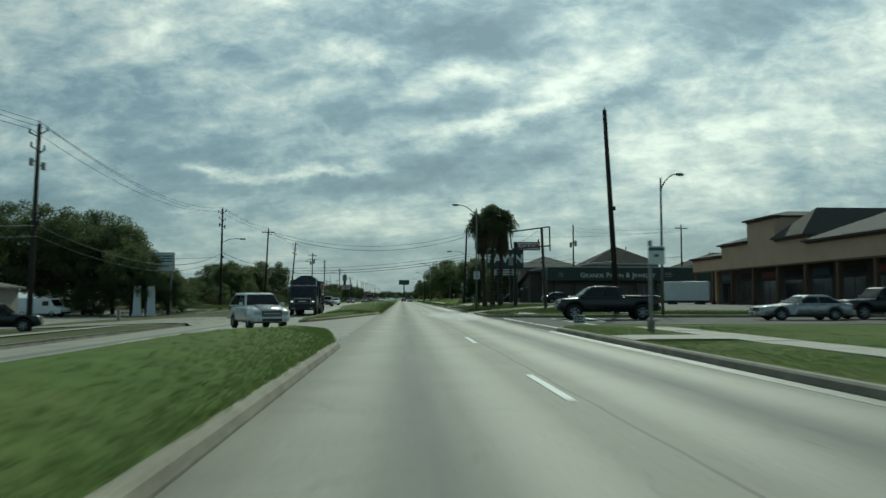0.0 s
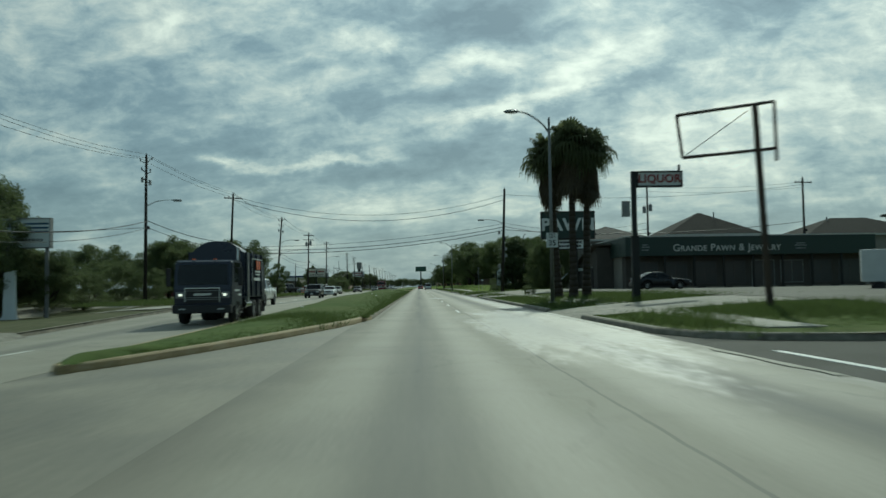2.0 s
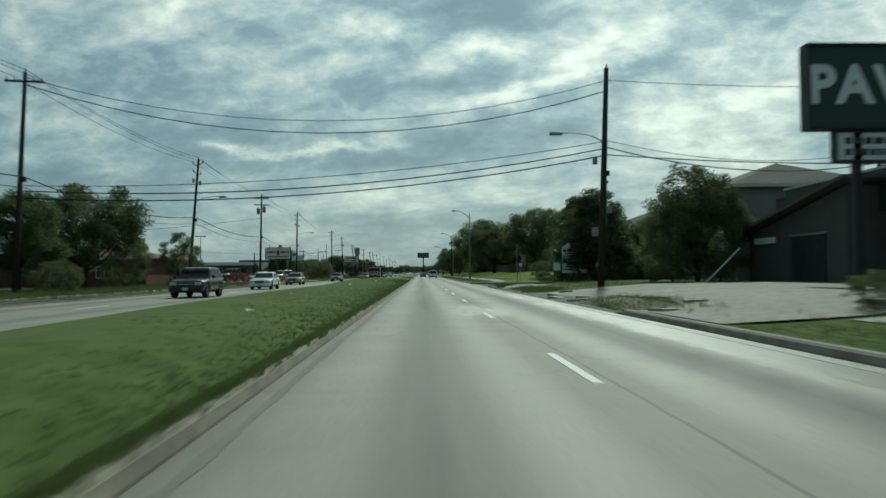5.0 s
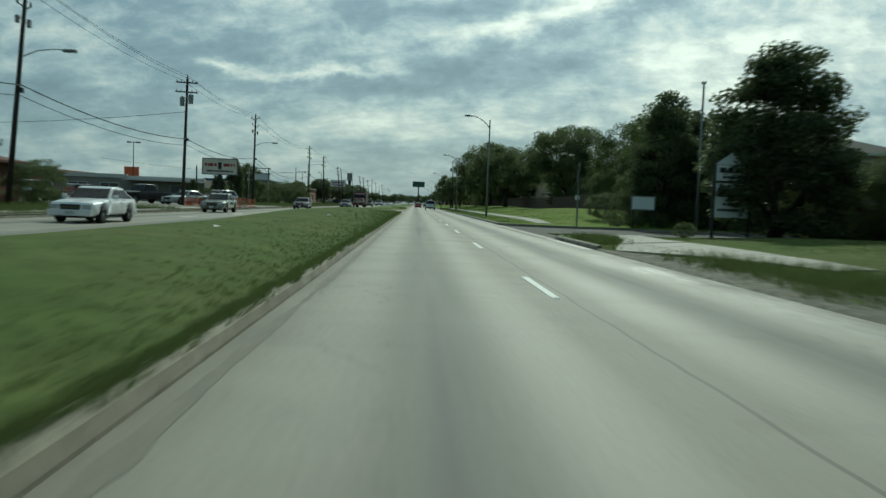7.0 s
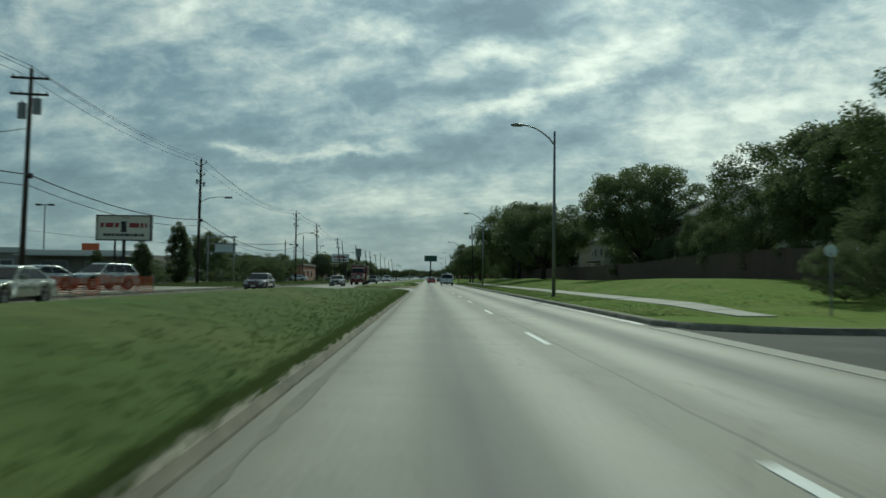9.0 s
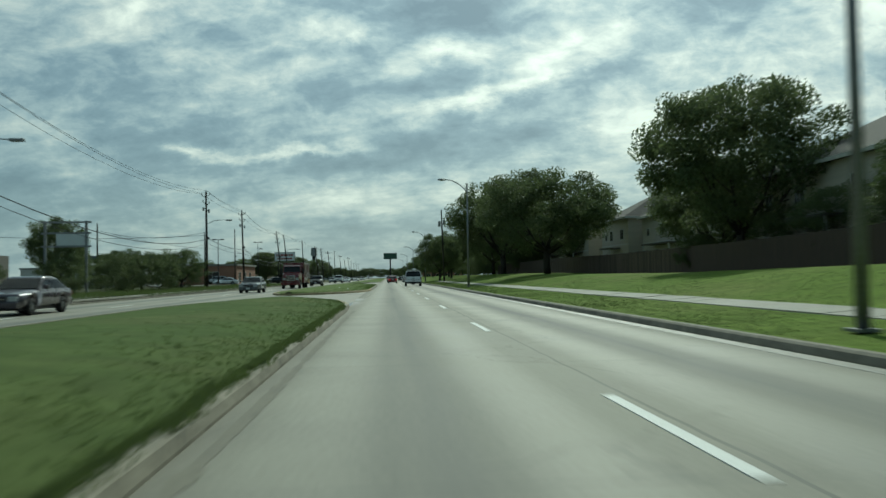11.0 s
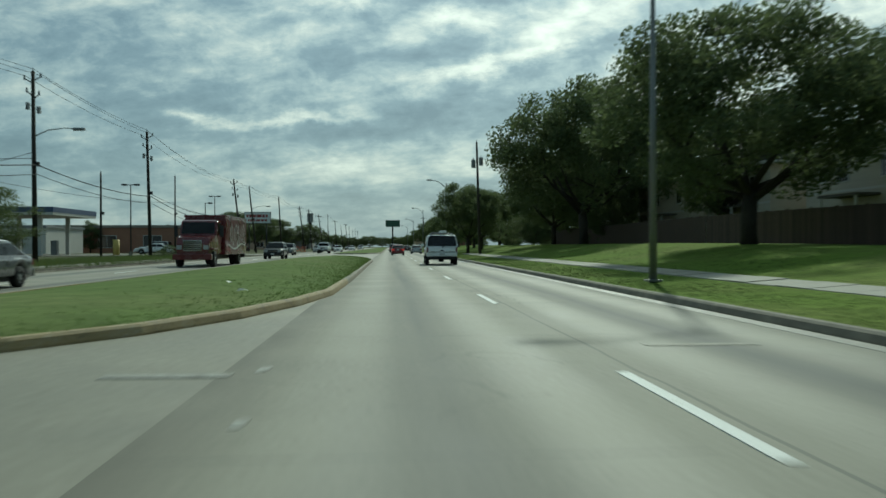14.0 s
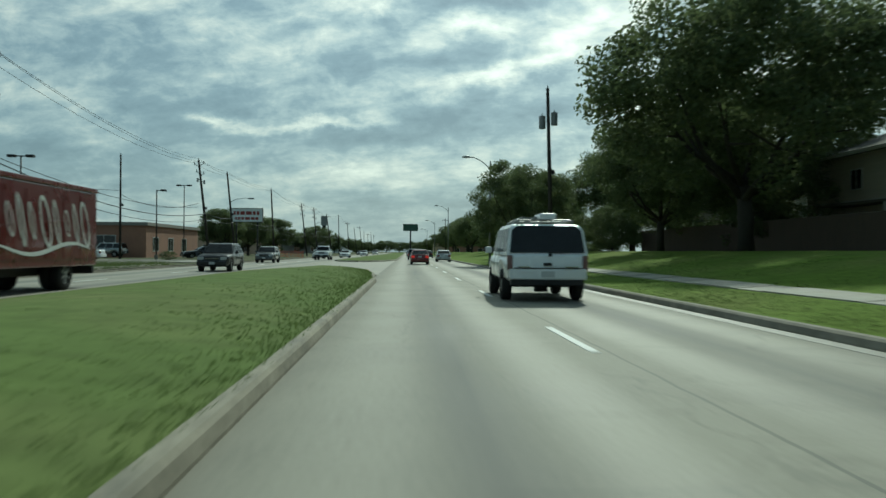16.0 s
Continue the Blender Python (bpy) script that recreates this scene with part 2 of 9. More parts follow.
def material(name, stops, rough=0.8, scale=2.0, fine=30.0, bump=0.15, metal=0.0, mix=0.5, spec=0.4, space="Object", vary=0.0, rough_var=0.1, stretch=(1, 1, 1), coat=0.0):
    """A surface with variation at two scales: stops are colours along a coarse noise crossed with a fine one."""
    m = bpy.data.materials.new(name)
    m.use_nodes = True
    nt = m.node_tree
    n, l = nt.nodes, nt.links
    b = n["Principled BSDF"]
    b.inputs["Roughness"].default_value, b.inputs["Metallic"].default_value = rough, metal
    b.inputs["Specular IOR Level"].default_value = spec
    b.inputs["Coat Weight"].default_value = coat
    tc, mp = n.new("ShaderNodeTexCoord"), n.new("ShaderNodeMapping")
    mp.inputs["Scale"].default_value = stretch
    l.new(tc.outputs[space], mp.inputs[0])
    a, f = n.new("ShaderNodeTexNoise"), n.new("ShaderNodeTexNoise")
    a.inputs["Scale"].default_value, a.inputs["Detail"].default_value = scale, 5
    f.inputs["Scale"].default_value, f.inputs["Detail"].default_value = fine, 4
    for t in (a, f):
        l.new(mp.outputs[0], t.inputs[0])
    mx = n.new("ShaderNodeMix")
    mx.data_type = "FLOAT"
    mx.inputs[0].default_value = mix
    l.new(a.outputs[0], mx.inputs[2])
    l.new(f.outputs[0], mx.inputs[3])
    src = mx.outputs[0]
    if vary:
        oi, ad = n.new("ShaderNodeObjectInfo"), n.new("ShaderNodeMath")
        sc = n.new("ShaderNodeMath")
        sc.operation = "MULTIPLY_ADD"
        sc.inputs[1].default_value, sc.inputs[2].default_value = vary, -vary / 2
        l.new(oi.outputs["Random"], sc.inputs[0])
        l.new(src, ad.inputs[0])
        l.new(sc.outputs[0], ad.inputs[1])
        src = ad.outputs[0]
    r = n.new("ShaderNodeValToRGB")
    els = r.color_ramp.elements
    while len(els) < len(stops):
        els.new(0.5)
    for i, (e, c) in enumerate(zip(els, stops)):
        e.position = 0.3 + 0.4 * i / max(1, len(stops) - 1)
        e.color = (*c, 1)
    l.new(src, r.inputs[0])
    l.new(r.outputs[0], b.inputs["Base Color"])
    if rough_var:
        rr = n.new("ShaderNodeMapRange")
        rr.inputs["From Min"].default_value, rr.inputs["From Max"].default_value = 0.3, 0.7
        rr.inputs["To Min"].default_value, rr.inputs["To Max"].default_value = max(0.02, rough - rough_var), min(1, rough + rough_var)
        l.new(a.outputs[0], rr.inputs[0])
        l.new(rr.outputs[0], b.inputs["Roughness"])
    if bump:
        bp = n.new("ShaderNodeBump")
        bp.inputs["Strength"].default_value, bp.inputs["Distance"].default_value = bump, 0.02
        l.new(f.outputs[0], bp.inputs["Height"])
        l.new(bp.outputs[0], b.inputs["Normal"])
    MATS[name] = m
    return m


def plain(name, colour, rough=0.5, metal=0.0, spec=0.5, coat=0.0, dirt=0.12):
    lo = tuple(c * (1 - dirt) for c in colour)
    return material(name, [lo, colour], rough, 1.3, 14.0, 0.02, metal, 0.4, spec, rough_var=0.05, coat=coat)


def glow_mat(name, colour, power):
    m = bpy.data.materials.new(name)
    m.use_nodes = True
    b = m.node_tree.nodes["Principled BSDF"]
    b.inputs["Base Color"].default_value = (*colour, 1)
    b.inputs["Emission Color"].default_value = (*colour, 1)
    b.inputs["Emission Strength"].default_value = power
    b.inputs["Roughness"].default_value = 0.2
    return m


def glass_mat(name, tint, rough=0.06):
    m = bpy.data.materials.new(name)
    m.use_nodes = True
    b = m.node_tree.nodes["Principled BSDF"]
    b.inputs["Base Color"].default_value = (*tint, 1)
    b.inputs["Roughness"].default_value = rough
    b.inputs["Specular IOR Level"].default_value = 0.7
    return m


def grass_mat(name, dark, light, dry, seed):
    m = material(name, [tuple(0.5 * a + 0.5 * b for a, b in zip(dark, light)), light], 0.95, 0.8, 30.0, 0.12, 0, 0.2, 0.05, rough_var=0)
    n, l = m.node_tree.nodes, m.node_tree.links
    b = n["Principled BSDF"]
    old = b.inputs["Base Color"].links[0].from_socket
    tc = n.new("ShaderNodeTexCoord")
    a = n.new("ShaderNodeTexNoise")
    a.inputs["Scale"].default_value, a.inputs["Detail"].default_value, a.inputs["Roughness"].default_value = 0.13, 6, 0.6
    mp = n.new("ShaderNodeMapping")
    mp.inputs["Location"].default_value = (seed, seed * 2, 0)
    l.new(tc.outputs["Object"], mp.inputs[0])
    l.new(mp.outputs[0], a.inputs[0])
    r = n.new("ShaderNodeValToRGB")
    r.color_ramp.elements[0].position, r.color_ramp.elements[1].position = 0.46, 0.66
    l.new(a.outputs[0], r.inputs[0])
    mx = n.new("ShaderNodeMix")
    mx.data_type = "RGBA"
    mx.inputs[7].default_value = (*dry, 1)
    l.new(r.outputs[0], mx.inputs[0])
    l.new(old, mx.inputs[6])
    # mottling of tufts and thatch
    tuft = n.new("ShaderNodeTexNoise")
    tuft.inputs["Scale"].default_value, tuft.inputs["Detail"].default_value, tuft.inputs["Roughness"].default_value = 1.5, 9, 0.72
    l.new(mp.outputs[0], tuft.inputs[0])
    val = n.new("ShaderNodeMapRange")
    val.inputs["From Min"].default_value, val.inputs["From Max"].default_value = 0.32, 0.68
    val.inputs["To Min"].default_value, val.inputs["To Max"].default_value = 0.74, 1.20
    l.new(tuft.outputs[0], val.inputs[0])
    mu = n.new("ShaderNodeVectorMath")
    mu.operation = "SCALE"
    l.new(mx.outputs[2], mu.inputs[0])
    l.new(val.outputs[0], mu.inputs["Scale"])
    l.new(mu.outputs[0], b.inputs["Base Color"])
    return m


def road_mat():
    """Old concrete paving: slabs with joints every 6 m, darker oil tracks along the lanes, wet and stained patches."""
    m = material("road_concrete", [(0.156, 0.147, 0.113), (0.236, 0.224, 0.174), (0.292, 0.277, 0.218)], 0.72, 0.5, 16.0, 0.14, 0, 0.45, 0.4, rough_var=0.03)
    n, l = m.node_tree.nodes, m.node_tree.links
    b = n["Principled BSDF"]
    old = b.inputs["Base Color"].links[0].from_socket
    oldr = b.inputs["Roughness"].links[0].from_socket
    tc, sp = n.new("ShaderNodeTexCoord"), n.new("ShaderNodeSeparateXYZ")
    l.new(tc.outputs["Object"], sp.inputs[0])

    def mth(op, a, c=None, d=None):
        nd = n.new("ShaderNodeMath")
        nd.operation = op
        for i, v in enumerate((a, c, d)):
            if v is None:
                continue
            if isinstance(v, (int, float)):
                nd.inputs[i].default_value = v
            else:
                l.new(v, nd.inputs[i])
        return nd.outputs[0]

    def mixc(f, a, c):
        nd = n.new("ShaderNodeMix")
        nd.data_type = "RGBA"
        l.new(f, nd.inputs[0])
        l.new(a, nd.inputs[6])
        nd.inputs[7].default_value = (*c, 1)
        return nd.outputs[2]

    def nz(scale, detail, stretch, loc=(0, 0, 0)):
        mp, t = n.new("ShaderNodeMapping"), n.new("ShaderNodeTexNoise")
        mp.inputs["Scale"].default_value, mp.inputs["Location"].default_value = stretch, loc
        t.inputs["Scale"].default_value, t.inputs["Detail"].default_value = scale, detail
        l.new(tc.outputs["Object"], mp.inputs[0])
        l.new(mp.outputs[0], t.inputs[0])
        return t.outputs[0]

    long_ = nz(1.0, 5, (1.6, 0.06, 1))
    # oil strip along the middle of each lane
    for mid in (-0.35, 3.25, -11.6, -15.2):
        d = mth("ABSOLUTE", mth("SUBTRACT", sp.outputs[0], mid))
        k = mth("MULTIPLY", mth("SUBTRACT", 1.0, mth("SMOOTH_MIN", mth("DIVIDE", d, 0.75), 1.0, 0.3)), mth("MULTIPLY", long_, 1.5))
        old = mixc(mth("MAXIMUM", k, 0.0), old, (0.10, 0.10, 0.09))
    # wheel tracks polished by tyres
    shine = None
    for mid in (-1.25, 0.55, 2.35, 4.1, -10.7, -12.5, -14.3, -16.1):
        d = mth("DIVIDE", mth("SUBTRACT", sp.outputs[0], mid), 0.52)
        k = mth("MAXIMUM", mth("SUBTRACT", 1.0, mth("MULTIPLY", d, d)), 0.0)
        shine = k if shine is None else mth("MAXIMUM", shine, k)
    oldr = mth("SUBTRACT", mth("ADD", oldr, 0.05), mth("MULTIPLY", shine, 0.10))
    # joints across
    fr = mth("ABSOLUTE", mth("SUBTRACT", mth("FRACT", mth("DIVIDE", mth("ADD", sp.outputs[1], mth("MULTIPLY", long_, 0.06)), 6.1)), 0.5))
    j = mth("MULTIPLY", mth("GREATER_THAN", fr, 0.4972), mth("GREATER_THAN", nz(0.4, 3, (1, 1, 1), (4, 2, 0)), 0.47))
    old = mixc(mth("MULTIPLY", j, 0.6), old, (0.09, 0.088, 0.08))
    # joint along between the lanes, wandering cracks
    wob = mth("ADD", sp.outputs[0], mth("MULTIPLY", nz(0.7, 3, (1, 1, 1), (9, 1, 0)), 0.12))
    jl = mth("LESS_THAN", mth("ABSOLUTE", mth("SUBTRACT", wob, 1.66)), 0.022)
    old = mixc(mth("MULTIPLY", jl, 0.55), old, (0.07, 0.068, 0.06))
    for sc, loc, cut in ((0.16, (3, 8, 0), 0.50), (0.55, (6, 2, 0), 0.60)):
        wp = n.new("ShaderNodeVectorMath")
        wp.operation = "ADD"
        tw = n.new("ShaderNodeTexNoise")
        tw.inputs["Scale"].default_value, tw.inputs["Detail"].default_value = 0.9, 6
        l.new(tc.outputs["Object"], tw.inputs[0])
        l.new(tc.outputs["Object"], wp.inputs[0])
        l.new(tw.outputs["Color"], wp.inputs[1])
        vo = n.new("ShaderNodeTexVoronoi")
        vo.feature = "DISTANCE_TO_EDGE"
        vo.inputs["Scale"].default_value = sc
        l.new(wp.outputs[0], vo.inputs["Vector"])
        ck = mth("MULTIPLY", mth("LESS_THAN", vo.outputs["Distance"], 0.022 * sc), mth("GREATER_THAN", nz(0.12, 2, (1, 1, 1), loc), cut))
        old = mixc(mth("MULTIPLY", ck, 0.28), old, (0.06, 0.058, 0.05))
    # dirt swept towards both edges
    ed = mth("MAXIMUM", mth("SUBTRACT", mth("ABSOLUTE", mth("SUBTRACT", sp.outputs[0], 1.4)), 3.0), 0.0)
    edk = mth("MULTIPLY", mth("MULTIPLY", mth("MINIMUM", ed, 0.75), mth("LESS_THAN", ed, 0.9)), mth("MULTIPLY", nz(1.4, 5, (1, 0.25, 1), (5, 5, 0)), 1.7))
    old = mixc(edk, old, (0.10, 0.092, 0.07))
    # rain water lying on the lanes
    lie = None
    for cx, cy, hx, hy in ((3.3, 57, 2.3, 15), (1.3, 109.0, 0.9, 4.0), (4.7, 88, 0.9, 50), (-3.0, 225, 1.2, 9)):
        dx, dy = mth("DIVIDE", mth("SUBTRACT", sp.outputs[0], cx), hx), mth("DIVIDE", mth("SUBTRACT", sp.outputs[1], cy), hy)
        e_ = mth("SUBTRACT", 1.0, mth("ADD", mth("MULTIPLY", dx, dx), mth("MULTIPLY", dy, dy)))
        lie = e_ if lie is None else mth("MAXIMUM", lie, e_)
    flow = mth("ADD", mth("MULTIPLY", mth("MAXIMUM", lie, -1.0), 0.22), mth("ADD", mth("MULTIPLY", nz(0.9, 8, (1.7, 0.28, 1), (7.7, 3.1, 0)), 0.6), mth("MULTIPLY", nz(4.2, 8, (1.5, 0.5, 1), (1.7, 5.1, 0)), 0.4)))
    film_ = n.new("ShaderNodeMapRange")
    film_.inputs["From Min"].default_value, film_.inputs["From Max"].default_value = 0.48, 0.68
    l.new(flow, film_.inputs[0])
    film_ = film_.outputs[0]
    # damp stains with a wet gloss
    wet = n.new("ShaderNodeMapRange")
    wet.inputs["From Min"].default_value, wet.inputs["From Max"].default_value = 0.58, 0.70
    l.new(nz(0.55, 6, (0.8, 0.22, 1), (2.3, 7.1, 0)), wet.inputs[0])
    old = mixc(mth("MULTIPLY", wet.outputs[0], 0.30), old, (0.12, 0.118, 0.105))
    old = mixc(mth("MULTIPLY", film_, 0.20), old, (0.10, 0.10, 0.09))
    l.new(old, b.inputs["Base Color"])
    dry = mth("SUBTRACT", oldr, mth("MULTIPLY", wet.outputs[0], 0.07))
    l.new(mth("SUBTRACT", dry, mth("MULTIPLY", film_, mth("SUBTRACT", dry, 0.40))), b.inputs["Roughness"])
    return m


M_ROAD = road_mat()
M_GAPD = material("oily_gap_paving", [(0.100, 0.094, 0.070), (0.175, 0.164, 0.125), (0.262, 0.246, 0.190)], 0.66, 0.45, 9.0, 0.2, 0, 0.35)
M_GAP = material("stained_gap_paving", [(0.138, 0.129, 0.098), (0.215, 0.202, 0.156), (0.300, 0.283, 0.222)], 0.66, 0.45, 9.0, 0.2, 0, 0.35)
M_SIDE = material("side_street_asphalt", [(0.040, 0.040, 0.034), (0.070, 0.069, 0.058), (0.115, 0.112, 0.096)], 0.85, 0.5, 22.0, 0.2, 0, 0.45, spec=0.15)
M_WALK = material("pavement_concrete", [(0.16, 0.15, 0.118), (0.29, 0.276, 0.225), (0.40, 0.38, 0.315)], 0.8, 0.8, 24.0, 0.15)
M_KERB = material("kerb_concrete", [(0.085, 0.076, 0.056), (0.205, 0.187, 0.143), (0.33, 0.303, 0.24)], 0.85, 0.9, 7.0, 0.25)
M_KERBD = material("kerb_grimy", [(0.105, 0.097, 0.072), (0.25, 0.228, 0.172), (0.38, 0.348, 0.27)], 0.9, 1.1, 12.0, 0.3)
M_SILT = material("gutter_silt", [(0.13, 0.121, 0.092), (0.18, 0.168, 0.13), (0.235, 0.22, 0.17)], 0.9, 1.1, 12.0, 0.2)
M_PAN = material("gutter_pan", [(0.09, 0.086, 0.07), (0.21, 0.203, 0.168), (0.31, 0.298, 0.25)], 0.6, 1.4, 9.0, 0.15, stretch=(1.5, 0.3, 1))
M_KERBY = material("kerb_faded_yellow", [(0.14, 0.12, 0.078), (0.31, 0.24, 0.115), (0.37, 0.33, 0.24)], 0.8, 1.8, 22.0, 0.25)
M_PAINT = material("road_paint_white", [(0.40, 0.40, 0.37), (0.68, 0.68, 0.64), (0.74, 0.74, 0.70)], 0.7, 5.0, 40.0, 0.1)
M_GRASS = grass_mat("lawn_grass", (0.094, 0.138, 0.022), (0.138, 0.200, 0.032), (0.155, 0.186, 0.046), 3.0)
M_GRASSM = grass_mat("median_grass", (0.068, 0.096, 0.031), (0.090, 0.126, 0.038), (0.116, 0.132, 0.048), 11.0)
M_GRASSD = grass_mat("dull_lawn_grass", (0.064, 0.092, 0.026), (0.094, 0.130, 0.034), (0.118, 0.134, 0.048), 8.0)
M_GRASSG = grass_mat("green_median_grass", (0.074, 0.108, 0.034), (0.102, 0.146, 0.042), (0.128, 0.150, 0.054), 5.0)
M_GRASSB = grass_mat("fresh_median_grass", (0.094, 0.130, 0.042), (0.128, 0.174, 0.052), (0.150, 0.174, 0.064), 9.0)
M_LAND = grass_mat("rough_ground", (0.055, 0.068, 0.030), (0.10, 0.105, 0.055), (0.13, 0.125, 0.08), 7.0)
M_LOT = material("parking_lot_paving", [(0.075, 0.072, 0.058), (0.145, 0.139, 0.114), (0.23, 0.22, 0.18)], 0.85, 0.35, 5.0, 0.15, spec=0.15)
M_WATER = material("puddle_water", [(0.09, 0.088, 0.078), (0.14, 0.137, 0.12)], 0.22, 1.2, 6.0, 0.06, rough_var=0.04, spec=0.6)
M_BARK = material("bark", [(0.024, 0.021, 0.016), (0.058, 0.050, 0.038)], 0.95, 2.5, 18.0, 0.6, stretch=(1, 1, 0.25))
M_PALMB = material("palm_bark", [(0.022, 0.018, 0.013), (0.060, 0.050, 0.037)], 0.95, 3.0, 20.0, 0.6, stretch=(0.4, 0.4, 3))
M_WOODP = material("pole_timber", [(0.018, 0.016, 0.013), (0.050, 0.043, 0.034)], 0.9, 1.5, 16.0, 0.35, stretch=(1, 1, 0.12), vary=0.2)
M_STEEL = material("lamp_galvanised", [(0.13, 0.135, 0.13), (0.24, 0.245, 0.235)], 0.5, 1.5, 18.0, 0.05, 0.6)
M_DARKM = material("dark_metal", [(0.016, 0.017, 0.017), (0.034, 0.035, 0.034)], 0.55, 2.0, 20.0, 0.06, 0.42)
M_GREY = material("grey_metal", [(0.16, 0.165, 0.16), (0.28, 0.285, 0.28)], 0.5, 2.0, 20.0, 0.05, 0.4)
M_WIRE = plain("cable_black", (0.012, 0.012, 0.012), 0.6)
M_RUST = material("rusty_frame", [(0.035, 0.028, 0.022), (0.085, 0.060, 0.042)], 0.85, 3.0, 22.0, 0.2)


def leaf_mat(name, dark, light, through_light=0.4):
    m = bpy.data.materials.new(name)
    m.use_nodes = True
    n, l = m.node_tree.nodes, m.node_tree.links
    b = n["Principled BSDF"]
    b.inputs["Roughness"].default_value = 0.6
    b.inputs["Specular IOR Level"].default_value = 0.2
    g, r = n.new("ShaderNodeNewGeometry"), n.new("ShaderNodeValToRGB")
    tc, t, mx = n.new("ShaderNodeTexCoord"), n.new("ShaderNodeTexNoise"), n.new("ShaderNodeMix")
    t.inputs["Scale"].default_value = 0.5
    l.new(tc.outputs["Object"], t.inputs[0])
    mx.data_type = "FLOAT"
    mx.inputs[0].default_value = 0.55
    l.new(g.outputs["Random Per Island"], mx.inputs[2])
    l.new(t.outputs[0], mx.inputs[3])
    r.color_ramp.elements[0].position, r.color_ramp.elements[1].position = 0.2, 0.8
    r.color_ramp.elements[0].color, r.color_ramp.elements[1].color = (*dark, 1), (*light, 1)
    l.new(mx.outputs[0], r.inputs[0])
    l.new(r.outputs[0], b.inputs["Base Color"])
    tr, ad = n.new("ShaderNodeBsdfTranslucent"), n.new("ShaderNodeMixShader")
    l.new(r.outputs[0], tr.inputs[0])
    ad.inputs[0].default_value = through_light
    l.new(b.outputs[0], ad.inputs[1])
    l.new(tr.outputs[0], ad.inputs[2])
    l.new(ad.outputs[0], n["Material Output"].inputs[0])
    return m


M_BLADEG = leaf_mat("green_grass_blades", (0.098, 0.138, 0.042), (0.124, 0.168, 0.052), 0.5)
M_BLADE = leaf_mat("grass_blades", (0.080, 0.108, 0.036), (0.104, 0.138, 0.044), 0.5)
M_LEAF = leaf_mat("oak_leaves", (0.076, 0.100, 0.046), (0.150, 0.180, 0.076), 0.55)
M_LEAFD = leaf_mat("magnolia_leaves", (0.064, 0.086, 0.042), (0.122, 0.148, 0.066), 0.52)
M_LEAFL = leaf_mat("light_leaves", (0.055, 0.080, 0.026), (0.125, 0.160, 0.055), 0.35)
M_FROND = leaf_mat("palm_fronds", (0.066, 0.082, 0.040), (0.150, 0.168, 0.082), 0.55)
M_SKIRT = leaf_mat("dry_fronds", (0.060, 0.052, 0.034), (0.150, 0.128, 0.082), 0.45)

# ---- ground, carriageways, medians, kerbs ----
KERB_H = 0.15
DRIVES = ((59.3, 66.5), (105.0, 141.8))


def left_edge(y):
    """The far edge of the median, where the other carriageway begins."""
    return -7.4 - 2.4 * step(78, 122, y)


def lane_z(x, y):
    """The ground falls from the near lanes to the outer kerb of the oncoming ones, beside the first lots."""
    return float(np.interp(x, (-14.75, -7.4, -3.0), (-0.58, -0.28, 0.0))) * (1 - step(48, 86, y))


def rise(x, y):
    """Height of the land beside the near carriageway."""
    z = 0.155 + 0.42 * step(5.2, 13.5, x) * step(48, 63, y)
    for a, b in DRIVES:
        k = step(a - 0.9, a + 0.3, y) * (1 - step(b - 0.3, b + 0.9, y))
        z *= 1 - 0.98 * k * (1 - step(4.9, 7.4, x))
    near = step(143, 152.5, y) * (1 - step(172, 181, y))
    z = 0.155 + (z - 0.155) * (1 - near) if z > 0.155 else z
    return z + ((0.82 - 0.22 * step(205, 235, y) + 0.22 * step(255, 285, y)) * step(9.6, 17.5, x)) * step(178, 200, y) * (1 - 0.25 * step(420, 520, y))


def sheet(name, xs, ys, height, mat, label, category="ground", least=None):
    pts_ = [(max(x, least(y) + 0.002 * i) if least else x, y) for y in ys for i, x in enumerate(xs)]
    verts = [(x, y, height(x, y)) for x, y in pts_]
    w = len(xs)
    faces = [(j * w + i, j * w + i + 1, (j + 1) * w + i + 1, (j + 1) * w + i) for j in range(len(ys) - 1) for i in range(w - 1)]
    return tagged(raw(name, verts, faces, mat, smooth=True), label, category, kind="structure")


tagged(part("ground", boxes((-2600, 2600, -1500, 3400, -1.6, -1.1)), M_LAND), "flat rough grassy land reaching the horizon", "ground", kind="structure")
tagged(part("road", boxes((-2.42, 5.12, -90, 900, -0.3, 0.0)), M_ROAD), "worn pale concrete two-lane carriageway with dark oil tracks", "road", kind="structure")

ys_far = list(range(-90, 140, 4)) + list(range(140, 900, 20)) + [900]
bm = bmesh.new()
rows = []
for y in ys_far:
    e = left_edge(y)
    rows.append([bm.verts.new((x, y, z)) for x, z in ((e - 7.4, -0.9), (e - 7.4, lane_z(e - 7.35, y)), (e, lane_z(e, y)), (e + 0.25, lane_z(e + 0.25, y)), (e + 0.25, -0.9))])
for a, b in zip(rows, rows[1:]):
    for i in range(4):
        bm.faces.new((a[i], a[i + 1], b[i + 1], b[i]))
bmesh.ops.recalc_face_normals(bm, faces=bm.faces)
tagged(part("road", bm, M_ROAD), "pale concrete carriageway for oncoming traffic beyond the grass median", "road", kind="structure")
